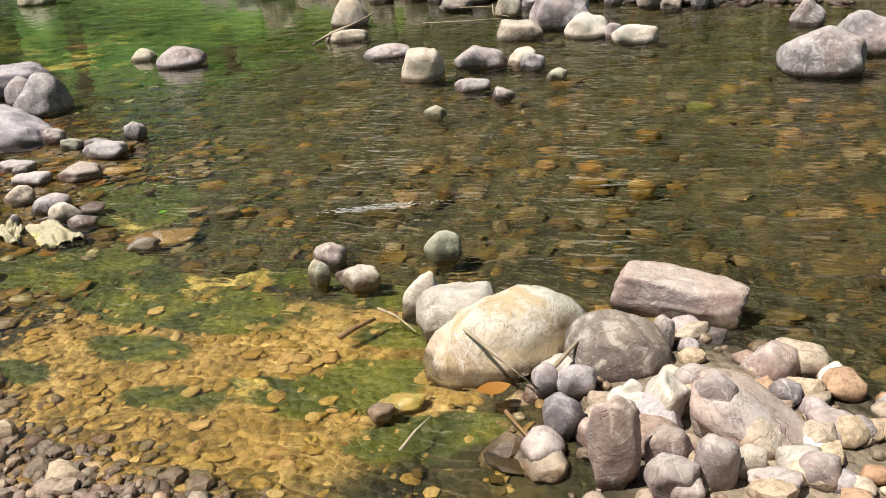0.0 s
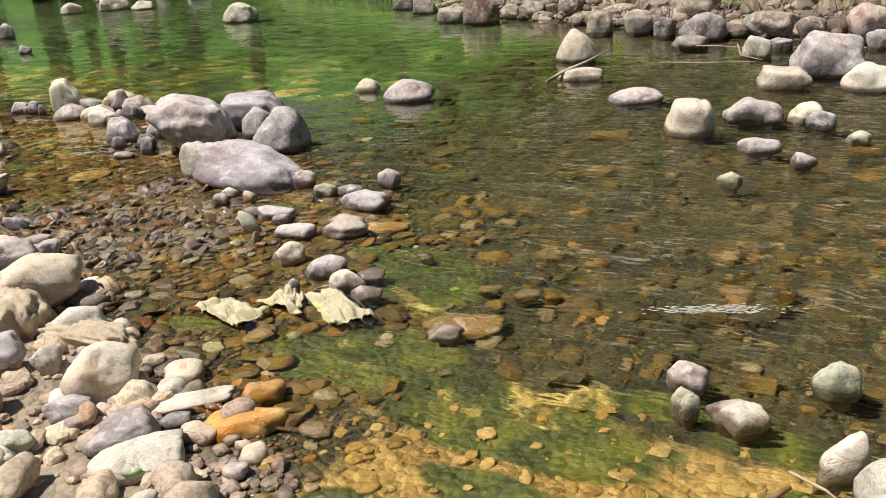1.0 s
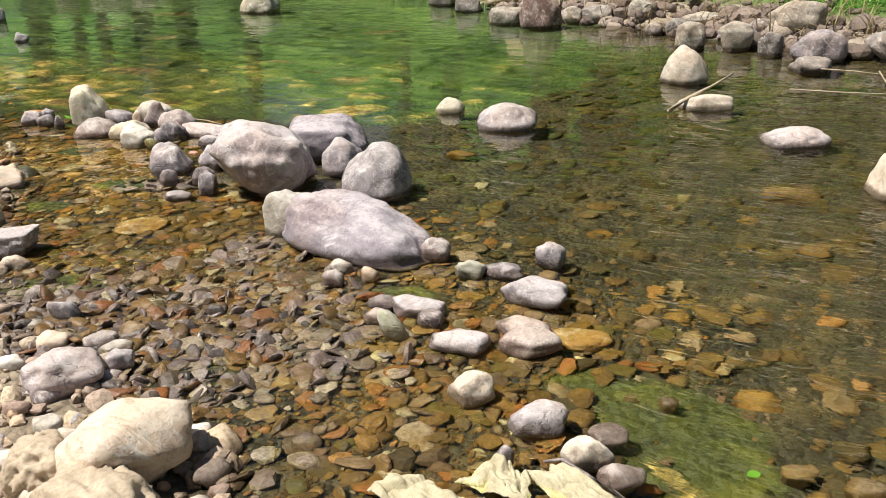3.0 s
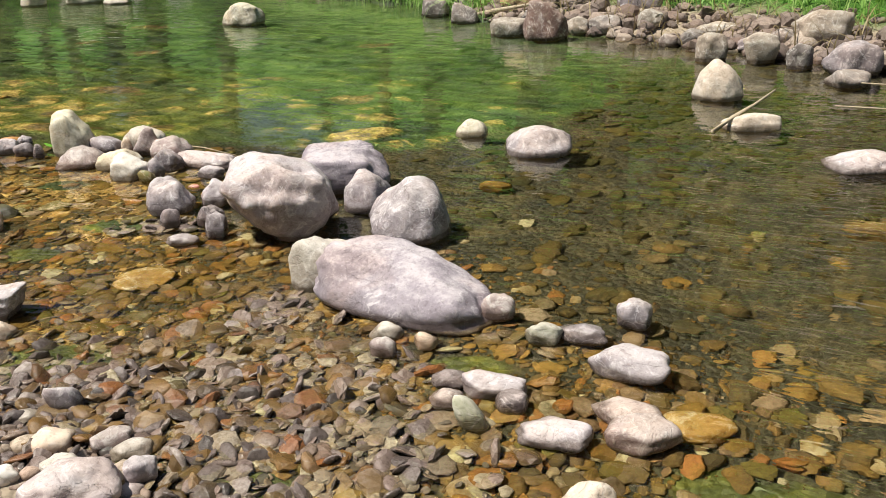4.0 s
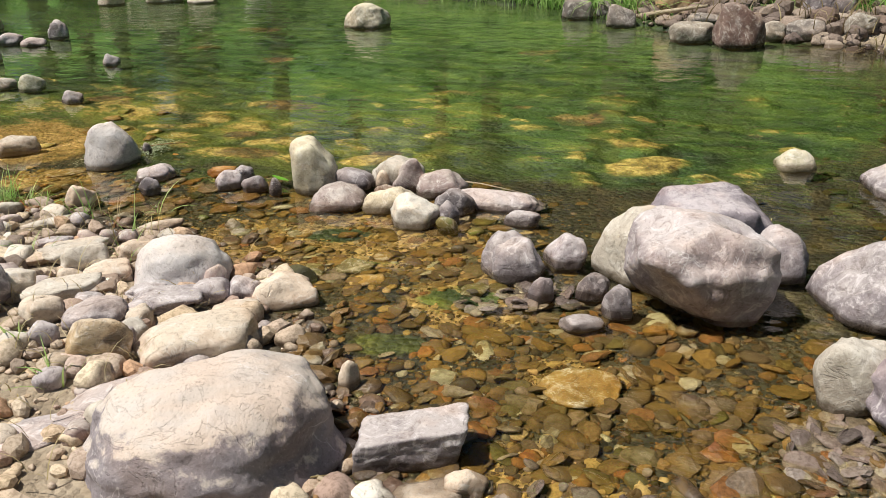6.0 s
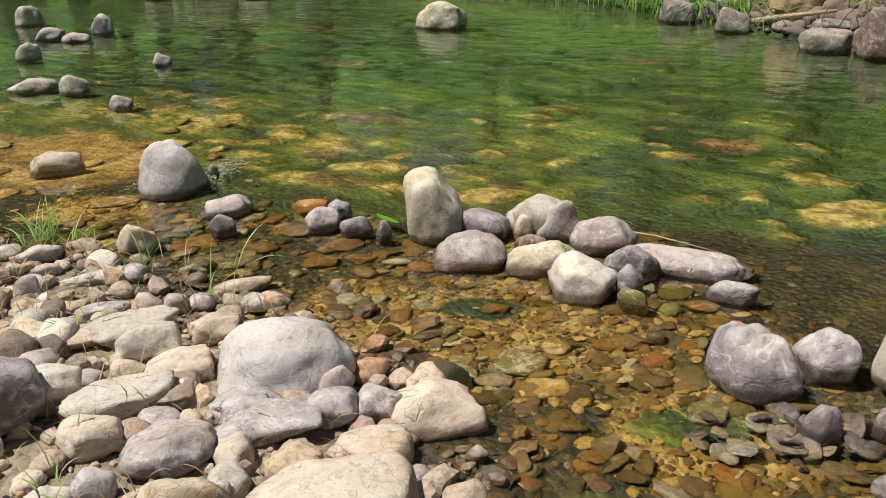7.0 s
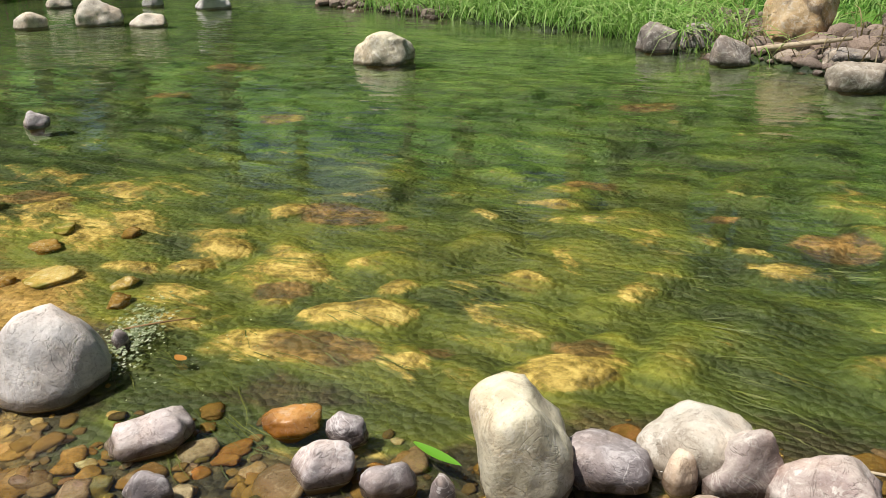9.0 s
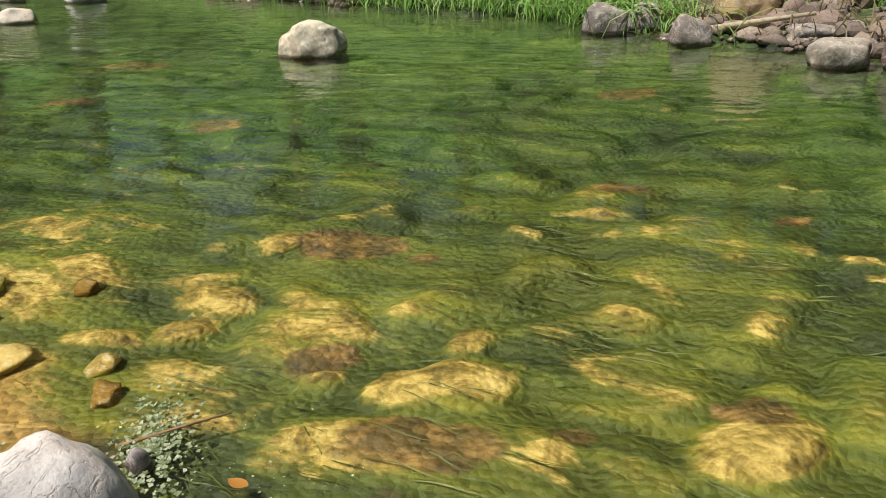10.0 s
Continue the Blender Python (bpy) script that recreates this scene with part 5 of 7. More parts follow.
stone("river_stone", -2.092, 4.340, 0.00, 0.077, 0.061, 0.081, 0.08, 17, 0, 2.3, "c", "cream water-worn stone standing in the shallow stream", "stone")
stone("river_stone", -1.669, 4.135, 0.00, 0.061, 0.049, 0.024, 0.08, 11, 0, 2.3, "m", "pinkish mauve water-worn stone standing in the shallow stream", "stone")
stone("river_stone", -1.648, 3.937, 0.00, 0.068, 0.048, 0.038, 0.08, 11, 0, 2.6, "m", "pinkish mauve angular worn stone standing in the shallow stream", "stone")
stone("river_stone", -1.970, 3.995, 0.00, 0.030, 0.024, 0.053, 0.08, 17, 0, 2.3, "d", "small dark grey water-worn stone standing in the shallow stream", "stone")
stone("river_stone", -1.834, 5.144, 0.00, 0.075, 0.060, 0.025, 0.08, 11, 0, 2.3, "O", "rusty brown water-worn stone standing in the shallow stream", "stone")
stone("river_stone", -3.731, 4.826, 0.00, 0.050, 0.035, 0.113, 0.08, 27, 20, 3.0, "g", "small grey angular worn stone standing in the shallow stream", "stone")
stone("river_stone", -3.684, 4.614, 0.00, 0.077, 0.061, 0.058, 0.08, 28, 0, 2.3, "c", "cream water-worn stone standing in the shallow stream", "stone")
stone("river_stone", -3.498, 4.629, 0.00, 0.065, 0.052, 0.054, 0.08, 23, 0, 2.5, "m", "pinkish mauve water-worn stone standing in the shallow stream", "stone")
stone("river_stone", -3.423, 4.594, 0.00, 0.064, 0.051, 0.037, 0.08, 22, 0, 2.3, "p", "pale beige water-worn stone standing in the shallow stream", "stone")
stone("river_stone", -4.677, 5.864, 0.00, 0.040, 0.024, 0.101, 0.08, 33, 0, 2.3, "p", "small pale beige water-worn stone standing in the shallow stream", "stone")
stone("river_stone", -4.148, 4.776, 0.00, 0.031, 0.025, 0.090, 0.08, 36, 0, 2.3, "c", "small cream water-worn stone standing in the shallow stream", "stone")
stone("river_stone", -1.283, 3.602, -0.01, 0.070, 0.056, 0.039, 0.00, 5, 0, 2.5, "p", "pale beige water-worn stone standing in the shallow stream", "stone")
stone("river_stone", -0.483, 3.234, 0.00, 0.064, 0.051, 0.076, 0.08, -15, 0, 2.6, "m", "pinkish mauve angular worn stone standing in the shallow stream", "stone")
stone("river_stone", -0.515, 3.095, 0.00, 0.039, 0.031, 0.073, 0.08, -16, 0, 2.3, "v", "small greenish grey water-worn stone standing in the shallow stream", "stone")
stone("river_stone", -0.376, 3.060, 0.00, 0.079, 0.055, 0.048, 0.08, -20, 0, 2.4, "m", "pinkish mauve water-worn stone standing in the shallow stream", "stone")
stone("river_stone", -0.014, 5.198, 0.00, 0.066, 0.046, 0.066, 0.08, -14, 0, 2.3, "v", "greenish grey water-worn stone standing in the shallow stream", "stone")
stone("boulder", -5.937, 14.473, 0.00, 0.301, 0.241, 0.295, 0.08, 6, 0, 2.3, "y", "large yellowish grey rounded boulder standing in the shallow stream", "boulder")
stone("river_stone", -8.300, 12.217, 0.00, 0.091, 0.073, 0.120, 0.08, 25, 0, 2.3, "g", "grey water-worn stone standing in the shallow stream", "stone")
stone("river_stone", -7.860, 10.441, 0.00, 0.095, 0.076, 0.105, 0.08, 28, 0, 2.3, "g", "grey water-worn stone standing in the shallow stream", "stone")
stone("river_stone", -8.499, 10.968, 0.00, 0.122, 0.098, 0.153, 0.08, 30, 0, 2.3, "v", "greenish grey water-worn stone standing in the shallow stream", "stone")
stone("boulder", -8.920, 11.079, 0.00, 0.198, 0.099, 0.104, 0.08, 33, 0, 2.6, "p", "large pale beige rounded boulder standing in the shallow stream", "boulder")
stone("river_stone", -9.918, 14.287, 0.00, 0.126, 0.101, 0.234, 0.08, 28, 0, 2.3, "g", "grey water-worn stone standing in the shallow stream", "stone")
stone("boulder", -10.363, 13.908, 0.00, 0.166, 0.100, 0.144, 0.08, 31, 0, 2.3, "g", "large grey rounded boulder standing in the shallow stream", "boulder")
stone("boulder", -9.979, 13.762, 0.00, 0.155, 0.108, 0.102, 0.08, 30, 0, 2.3, "g", "large grey rounded boulder standing in the shallow stream", "boulder")
stone("boulder", -11.373, 15.194, 0.00, 0.182, 0.109, 0.255, 0.08, 32, 0, 2.3, "p", "large pale beige rounded boulder in the water by the far bank", "boulder")
stone("river_stone", -9.816, 12.542, 0.00, 0.121, 0.072, 0.176, 0.08, 33, 0, 2.3, "p", "pale beige water-worn stone standing in the shallow stream", "stone")
stone("boulder", -7.485, 8.862, 0.00, 0.154, 0.077, 0.118, 0.08, 33, 0, 2.6, "c", "large cream rounded boulder standing in the shallow stream", "boulder")
stone("boulder", -10.063, 18.340, 0.00, 0.321, 0.225, 0.367, 0.08, 21, 0, 2.3, "p", "large pale beige rounded boulder in the water by the far bank", "boulder")
stone("boulder", -10.898, 18.094, 0.00, 0.221, 0.155, 0.227, 0.08, 25, 0, 2.3, "p", "large pale beige rounded boulder in the water by the far bank", "boulder")
stone("boulder", -9.267, 17.975, 0.00, 0.263, 0.184, 0.172, 0.08, 18, 0, 2.3, "p", "large pale beige rounded boulder in the water by the far bank", "boulder")
stone("boulder", -8.865, 19.950, 0.00, 0.284, 0.199, 0.225, 0.08, 14, 0, 2.3, "s", "large silver grey rounded boulder in the water by the far bank", "boulder")
stone("boulder", -9.994, 20.537, 0.00, 0.173, 0.121, 0.191, 0.08, 18, 0, 2.3, "s", "large silver grey rounded boulder in the water by the far bank", "boulder")
stone("boulder", -11.650, 20.910, 0.00, 0.215, 0.150, 0.191, 0.08, 23, 0, 2.3, "p", "large pale beige rounded boulder in the water by the far bank", "boulder")
stone("boulder", -3.298, 14.622, 0.00, 0.213, 0.149, 0.275, 0.08, -14, 0, 2.4, "q", "large dusky grey rounded boulder in the water by the far bank", "boulder")
stone("boulder", -2.879, 14.674, 0.00, 0.171, 0.137, 0.250, 0.08, -17, 0, 2.4, "d", "large dark grey rounded boulder in the water by the far bank", "boulder")
stone("boulder", -2.850, 13.796, 0.00, 0.188, 0.151, 0.256, 0.08, -19, 0, 2.4, "q", "large dusky mauve-brown rounded boulder in the water by the far bank", "boulder")
stone("boulder", -2.101, 14.232, 0.04, 0.323, 0.226, 0.631, 0.40, -23, 0, 2.8, "Y", "large ochre rounded boulder on the stony far bank", "boulder")
stone("boulder", -1.884, 12.239, 0.00, 0.260, 0.182, 0.423, 0.08, -16, 0, 3.6, "n", "large purple-brown rounded boulder in the water by the far bank", "boulder")
stone("boulder", -2.284, 12.558, 0.00, 0.233, 0.117, 0.195, 0.08, -13, 0, 2.6, "k", "large dull beige rounded boulder in the water by the far bank", "boulder", flat=0.60)
stone("river_stone", -1.512, 12.449, 0.02, 0.133, 0.107, 0.185, 0.40, -17, 0, 2.3, "k", "dull beige water-worn stone on the stony far bank", "stone")
stone("boulder", -1.225, 12.350, 0.03, 0.190, 0.133, 0.189, 0.40, -19, 0, 2.3, "q", "large dusky mauve-brown rounded boulder on the stony far bank", "boulder")
stone("boulder", -0.741, 13.132, 0.10, 0.270, 0.162, 0.334, 0.40, -20, 0, 2.4, "d", "large dark grey rounded boulder on the stony far bank", "boulder")
stone("boulder", -1.984, 13.432, 0.04, 0.182, 0.109, 0.131, 0.40, -13, 0, 2.5, "q", "large dusky mauve-brown rounded boulder on the stony far bank", "boulder")
stone("river_stone", -2.071, 13.407, 0.00, 0.129, 0.077, 0.155, 0.08, -25, 0, 2.6, "k", "dull beige angular worn stone in the water by the far bank", "stone")
stone("river_stone", -0.753, 12.213, 0.06, 0.144, 0.115, 0.224, 0.40, -11, 0, 2.3, "k", "dull beige water-worn stone on the stony far bank", "stone")
stone("boulder", 0.544, 9.876, 0.00, 0.238, 0.166, 0.259, 0.08, -10, 0, 2.5, "d", "large dark grey rounded boulder in the water by the far bank", "boulder")
stone("boulder", 1.165, 9.754, 0.04, 0.269, 0.188, 0.216, 0.40, -15, 0, 2.4, "q", "large dusky grey rounded boulder on the stony far bank", "boulder")
stone("boulder", 0.609, 10.836, 0.08, 0.270, 0.216, 0.322, 0.40, -10, 0, 2.6, "k", "large dull beige rounded boulder on the stony far bank", "boulder")
stone("river_stone", -0.457, 11.447, 0.02, 0.136, 0.095, 0.152, 0.40, -14, 0, 2.3, "q", "dusky mauve-brown water-worn stone on the stony far bank", "stone")
stone("river_stone", -0.406, 10.928, 0.02, 0.115, 0.092, 0.153, 0.40, -15, 0, 2.3, "q", "dusky mauve-brown water-worn stone on the stony far bank", "stone")
stone("boulder", -0.161, 11.644, 0.06, 0.212, 0.127, 0.139, 0.40, -16, 0, 2.3, "k", "large dull beige rounded boulder on the stony far bank", "boulder")
stone("boulder", 0.074, 10.985, 0.03, 0.193, 0.116, 0.116, 0.40, -18, 0, 2.3, "d", "large dark grey rounded boulder on the stony far bank", "boulder")
stone("boulder", 0.275, 12.010, 0.08, 0.162, 0.129, 0.144, 0.40, -18, 0, 2.3, "k", "large dull beige rounded boulder on the stony far bank", "boulder")
stone("river_stone", 0.340, 11.040, 0.06, 0.143, 0.100, 0.152, 0.40, -20, 0, 2.3, "q", "dusky mauve-brown water-worn stone on the stony far bank", "stone")
stone("river_stone", -0.665, 11.514, 0.00, 0.118, 0.082, 0.127, 0.08, -13, 0, 2.3, "q", "dusky grey water-worn stone in the water by the far bank", "stone")
stone("river_stone", -0.434, 10.653, 0.06, 0.143, 0.115, 0.184, 0.40, -0, 0, 2.3, "k", "dull beige water-worn stone on the stony far bank", "stone")
stone("boulder", -0.042, 10.493, 0.10, 0.156, 0.125, 0.160, 0.40, -2, 0, 2.3, "k", "large dull beige rounded boulder on the stony far bank", "boulder")
stone("river_stone", 0.204, 10.147, 0.06, 0.114, 0.091, 0.154, 0.40, -4, 0, 2.3, "q", "dusky grey water-worn stone on the stony far bank", "stone")
stone("boulder", -1.211, 3.686, -0.06, 0.182, 0.146, 0.081, 0.00, 3, 0, 2.3, "A", "large amber brown rounded boulder lying under the clear water", "boulder")
stone("boulder", -3.922, 5.898, -0.05, 0.185, 0.155, 0.042, 0.00, 7, 0, 2.3, "A", "large amber brown rounded boulder lying under the clear water", "boulder")
stone("river_stone", -1.004, 3.945, -0.06, 0.074, 0.059, 0.052, 0.00, -1, 0, 2.3, "b", "brown water-worn stone lying under the clear water", "stone")
stone("river_stone", -0.905, 3.929, -0.06, 0.051, 0.041, 0.044, 0.00, -3, 0, 2.3, "o", "small orange water-worn stone lying under the clear water", "stone")
stone("boulder", -0.548, 6.449, -0.15, 0.243, 0.170, 0.080, 0.00, -6, 0, 2.3, "b", "large brown rounded boulder lying under the clear water", "boulder")
stone("river_stone", -1.153, 4.021, -0.06, 0.075, 0.060, 0.033, 0.00, 1, 0, 2.3, "d", "dark grey water-worn stone lying under the clear water", "stone")
stone("river_stone", -1.465, 4.345, -0.05, 0.047, 0.038, 0.042, 0.00, 7, 0, 2.3, "d", "small dark grey water-worn stone lying under the clear water", "stone")
stone("river_stone", 0.645, 3.911, -0.10, 0.117, 0.082, 0.049, 0.00, -19, 0, 2.3, "O", "rusty brown water-worn stone lying under the clear water", "stone")
stone("river_stone", 0.827, 3.773, -0.10, 0.099, 0.079, 0.092, 0.00, -22, 0, 2.3, "o", "orange water-worn stone lying under the clear water", "stone")
stone("river_stone", 1.056, 4.525, -0.12, 0.109, 0.087, 0.086, 0.00, -21, 0, 2.3, "o", "orange water-worn stone lying under the clear water", "stone")
stone("river_stone", -0.023, 3.917, -0.10, 0.057, 0.034, 0.077, 0.00, -8, 0, 2.3, "o", "small orange water-worn stone lying under the clear water", "stone")
stone("boulder", 0.870, 5.856, -0.14, 0.173, 0.121, 0.082, 0.00, -14, 0, 2.3, "O", "large rusty brown rounded boulder lying under the clear water", "boulder")
stone("boulder", -1.739, 4.755, -0.06, 0.166, 0.116, 0.052, 0.00, 10, 0, 2.3, "A", "large amber brown rounded boulder lying under the clear water", "boulder")
stone("river_stone", -3.620, 6.286, -0.06, 0.056, 0.050, 0.052, 0.00, 0, 0, 2.3, "o", "small orange water-worn stone lying under the clear water", "stone")
stone("river_stone", -3.503, 6.288, -0.06, 0.061, 0.055, 0.052, 0.00, -2, 0, 2.3, "b", "brown water-worn stone lying under the clear water", "stone")
stone("river_stone", -4.841, 6.907, -0.05, 0.115, 0.104, 0.042, 0.00, -2, 0, 2.3, "U", "olive algae-grown water-worn stone lying under the clear water", "stone")
stone("boulder", -6.101, 7.671, -0.03, 0.172, 0.120, 0.022, 0.00, 23, 0, 2.3, "b", "large brown rounded boulder lying under the clear water", "boulder")
stone("river_stone", -6.146, 7.441, -0.02, 0.069, 0.055, 0.020, 0.00, 25, 0, 2.3, "O", "rusty brown water-worn stone lying under the clear water", "stone")
stone("river_stone", -5.028, 6.899, -0.04, 0.056, 0.045, 0.032, 0.00, 3, 0, 2.3, "U", "small olive algae-grown water-worn stone lying under the clear water", "stone")
stone("river_stone", -5.682, 7.689, -0.04, 0.100, 0.080, 0.032, 0.00, 15, 0, 2.3, "O", "rusty brown water-worn stone lying under the clear water", "stone")
stone("river_stone", -4.388, 7.104, -0.05, 0.048, 0.043, 0.042, 0.00, -13, 0, 2.3, "d", "small dark grey water-worn stone lying under the clear water", "stone")
stone("river_stone", -4.198, 7.345, -0.04, 0.076, 0.053, 0.032, 0.00, -16, 0, 2.3, "O", "rusty brown water-worn stone lying under the clear water", "stone")
stone("boulder", -2.369, 7.150, -0.10, 0.154, 0.108, 0.072, 0.00, -17, 0, 2.3, "o", "large orange rounded boulder lying under the clear water", "boulder")
stone("river_stone", -0.217, 2.263, -0.03, 0.080, 0.056, 0.022, 0.00, 4, 0, 2.3, "T", "tan algae-grown water-worn stone lying under the clear water", "stone")
stone("river_stone", -3.471, 5.173, -0.03, 0.081, 0.065, 0.022, 0.00, -4, 0, 2.3, "U", "olive algae-grown water-worn stone lying under the clear water", "stone")



def drowned(count, seed, region, place, size, mats):
    """Single stones that lie on the bed, wholly under water."""
    rng = np.random.RandomState(seed)
    words = {"A": "amber brown", "T": "golden tan algae-grown", "U": "olive algae-grown", "b": "dark brown", "O": "rusty brown", "d": "dark grey", "c": "cream", "m": "pinkish mauve", "o": "orange"}
    (x0, x1), (y0, y1) = region
    made, tries = [], 0
    while len(made) < count and tries < 4000:
        tries += 1
        x, y = rng.uniform(x0, x1), rng.uniform(y0, y1)
        a = size[0] * (size[1] / size[0]) ** (rng.rand() ** 1.5)
        g = float(terrain(x, y))
        h = min(a * rng.uniform(0.4, 0.7), -g - 0.012)
        if h < 0.014 or rng.rand() > float(place(np.array(x), np.array(y))) or any(math.hypot(x - u, y - w) < 0.8 * (a + t) for u, w, t in made):
            continue
        made.append((x, y, a))
        mat = mats[rng.randint(len(mats))]
        ob = stone("river_stone", x, y, g, a, a * rng.uniform(0.6, 0.9), h, 0.1, rng.uniform(0, 360), rng.normal(0, 6), rng.uniform(2.2, 3.0), mat, words[mat] + " stone lying on the bed under clear water", "stone")
        tagged(ob, group="drowned stones on the bed")


drowned(14, 302, ((-8.4, -6.6), (8.2, 10.2)), lambda a, b: sand_cover(a, b), (0.10, 0.24), "AAAT")
drowned(42, 303, ((-6.9, -4.0), (6.6, 8.1)), lambda a, b: 1.0 * (shore_distance(a, b, NEAR) < -0.1), (0.05, 0.16), "OUAAbdOU")
drowned(26, 305, ((-1.4, 2.2), (3.2, 6.6)), lambda a, b: 1.0 + 0 * a, (0.06, 0.17), "bdOUdbmOo")

# ---- gravel ----
def scatter(name, count, seed, region, size, flat, material, label, sink=0.25, levels=2, place=None, shards=False, power=1.8, tilt=0.2, least=-9.0):
    """Loose pebbles in one mesh."""
    rng = np.random.RandomState(seed)
    kinds = [stone_shape(levels, 2.2 + 0.3 * (i % 5), seed * 31 + i, 0.3) for i in range(14)]
    (x0, x1), (y0, y1) = region
    verts, faces, base, made, tries = [], [], 0, 0, 0
    while made < count and tries < 60:
        tries += 1
        px, py = rng.uniform(x0, x1, count), rng.uniform(y0, y1, count)
        keep = rng.rand(count) < place(px, py)
        px, py = px[keep], py[keep]
        pz = np.maximum(terrain(px, py), least)
        for x, y, z in zip(px, py, pz):
            if made >= count:
                break
            v, f = kinds[rng.randint(14)]
            s = size[0] * (size[1] / size[0]) ** (rng.rand() ** power)
            sc = np.array((s, s * rng.uniform(0.6, 0.95), s * rng.uniform(*flat)))
            m = np.array(Euler((rng.normal(0, tilt), rng.normal(0, tilt), rng.uniform(0, 6.28))).to_matrix())
            verts.append((v * sc) @ m.T + np.array((x, y, z + sc[2] * (1 - 2 * sink))))
            faces.append(np.array(f) + base)
            base += len(v)
            made += 1
    me = bpy.data.meshes.new(name)
    if verts:
        me.from_pydata(np.concatenate(verts).tolist(), [], np.concatenate(faces).tolist())
    per = len(kinds[0][1])
    me.polygons.foreach_set("use_smooth", np.repeat(np.arange(made) % 5 < (1 if shards else 5), per))
    me.materials.append(material)
    return tagged(new(name, me), label, "gravel", kind="stuff")


SLATE = gravel_material("slate_flakes", ((0.0, (0.14, 0.125, 0.12)), (0.2, (0.36, 0.30, 0.29)), (0.4, (0.22, 0.19, 0.19)), (0.6, (0.48, 0.38, 0.35)), (0.8, (0.46, 0.36, 0.30)), (1.0, (0.66, 0.60, 0.58))), 0.0, 0.0, 0.75, 0.8)


def slate_place(px, py):
    a = np.maximum(blob(px, py, -3.75, 4.80, 0.75, 0.30, -0.45), 0.9 * blob(px, py, -3.2, 5.52, 0.16, 0.20))
    a = np.maximum(a, blob(px, py, -3.0, 4.75, 0.6, 0.18, -0.4))
    a = np.maximum(a, 0.8 * blob(px, py, -3.66, 4.84, 0.34, 0.22, -0.3))
    a = np.maximum(a, 0.8 * blob(px, py, -3.09, 4.74, 0.34, 0.22, -0.3))
    a = np.maximum(a, 0.6 * blob(px, py, -3.03, 4.45, 0.34, 0.22, -0.3))
    a = np.maximum(a, 0.5 * blob(px, py, -2.92, 5.03, 0.34, 0.22, -0.3))
    return np.maximum(a, 0.6 * blob(px, py, -4.05, 6.55, 0.22, 0.10))


def dry_place(px, py):
    near = shore_distance(px, py, NEAR)
    return np.clip((near + 0.12) / 0.12, 0, 1) * np.clip((2.2 - near) / 1.0, 0, 1)


def riffle_place(px, py):
    """The pebbly shallows between the bank and the boulders."""
    near = shore_distance(px, py, NEAR)
    a = np.maximum(blob(px, py, -3.6, 5.3, 2.0, 1.0, -0.5), 0.5 * blob(px, py, -4.9, 7.1, 1.0, 0.9))
    a = np.maximum(np.maximum(a, blob(px, py, -2.2, 4.5, 0.8, 0.8)), blob(px, py, -1.95, 3.4, 0.7, 0.55))
    return a * (near < 0.05) * (1 - np.clip(1.3 * algae_cover(px, py), 0, 0.97))


def stream_place(px, py):
    near, far = shore_distance(px, py, NEAR), -shore_distance(px, py, FAR)
    return ((near < -0.1) & (far < -0.1)) * (0.04 + 0.96 * np.clip((px + 3.0) / 1.5, 0, 1)) * (1 - np.clip(1.8 * sand_cover(px, py), 0, 1)) * (1 - np.clip(1.4 * algae_cover(px, py), 0, 1)) * (1 - 0.92 * blob(px, py, -1.95, 3.35, 0.75, 0.55))


def far_place(px, py):
    far = -shore_distance(px, py, FAR)
    return np.clip((far + 0.25) / 0.2, 0, 1) * np.clip((1.5 - far) / 0.8, 0, 1) * np.where(px > -2.9, 1.0, np.where(px > -5.3, 0.03, 0.6))


scatter("dry_gravel", 4800, 1, ((-7.6, 1.6), (1.2, 8.2)), (0.010, 0.055), (0.45, 0.8), DRY_GRAVEL, "small grey and beige pebbles on the dry bank", place=dry_place, shards=True)
scatter("pink_gravel", 1700, 21, ((-2.0, 0.1), (1.5, 2.8)), (0.008, 0.035), (0.3, 0.6), PINK_GRAVEL, "pinkish beige gravel at the edge of the water", place=lambda a, b: blob(shore_distance(a, b, NEAR), 0 * a, 0.14, 0.0, 0.20, 1.0), shards=True)
scatter("golden_gravel", 1900, 8, ((-8.2, 0.3), (1.8, 10.2)), (0.006, 0.040), (0.2, 0.5), GOLD_GRAVEL, "fine ochre gravel on the sandy bed", place=lambda a, b: sand_cover(a, b) * (1 - algae_cover(a, b)) * (b < 8.6), shards=True)
scatter("bank_cobbles", 380, 6, ((-7.4, 1.4), (1.2, 8.0)), (0.035, 0.085), (0.5, 0.8), DRY_GRAVEL, "beige and grey cobbles packed on the dry bank", place=lambda a, b: dry_place(a, b) * (1 - blob(a, b, -0.9, 2.0, 0.7, 0.4)), levels=3)
scatter("riffle_gravel", 9000, 2, ((-6.4, -1.2), (2.8, 8.4)), (0.009, 0.070), (0.14, 0.45), WET_GRAVEL, "brown and ochre pebbles in the shallow riffle", shards=True, power=2.6, tilt=0.34, place=riffle_place)
scatter("shore_cobbles", 260, 23, ((-7.2, -5.2), (7.4, 8.6)), (0.018, 0.065), (0.3, 0.6), WET_GRAVEL, "brown and ochre cobbles in the still shallows", place=lambda a, b: blob(a, b, -6.35, 8.0, 0.75, 0.33) * (shore_distance(a, b, NEAR) < 0.1), levels=3)
scatter("slate_flakes", 2100, 14, ((-5, -2.3), (4.2, 6.9)), (0.014, 0.060), (0.12, 0.32), SLATE, "wet grey and mauve slate flakes rising from the riffle", place=slate_place, shards=True, tilt=0.5, least=-0.018)
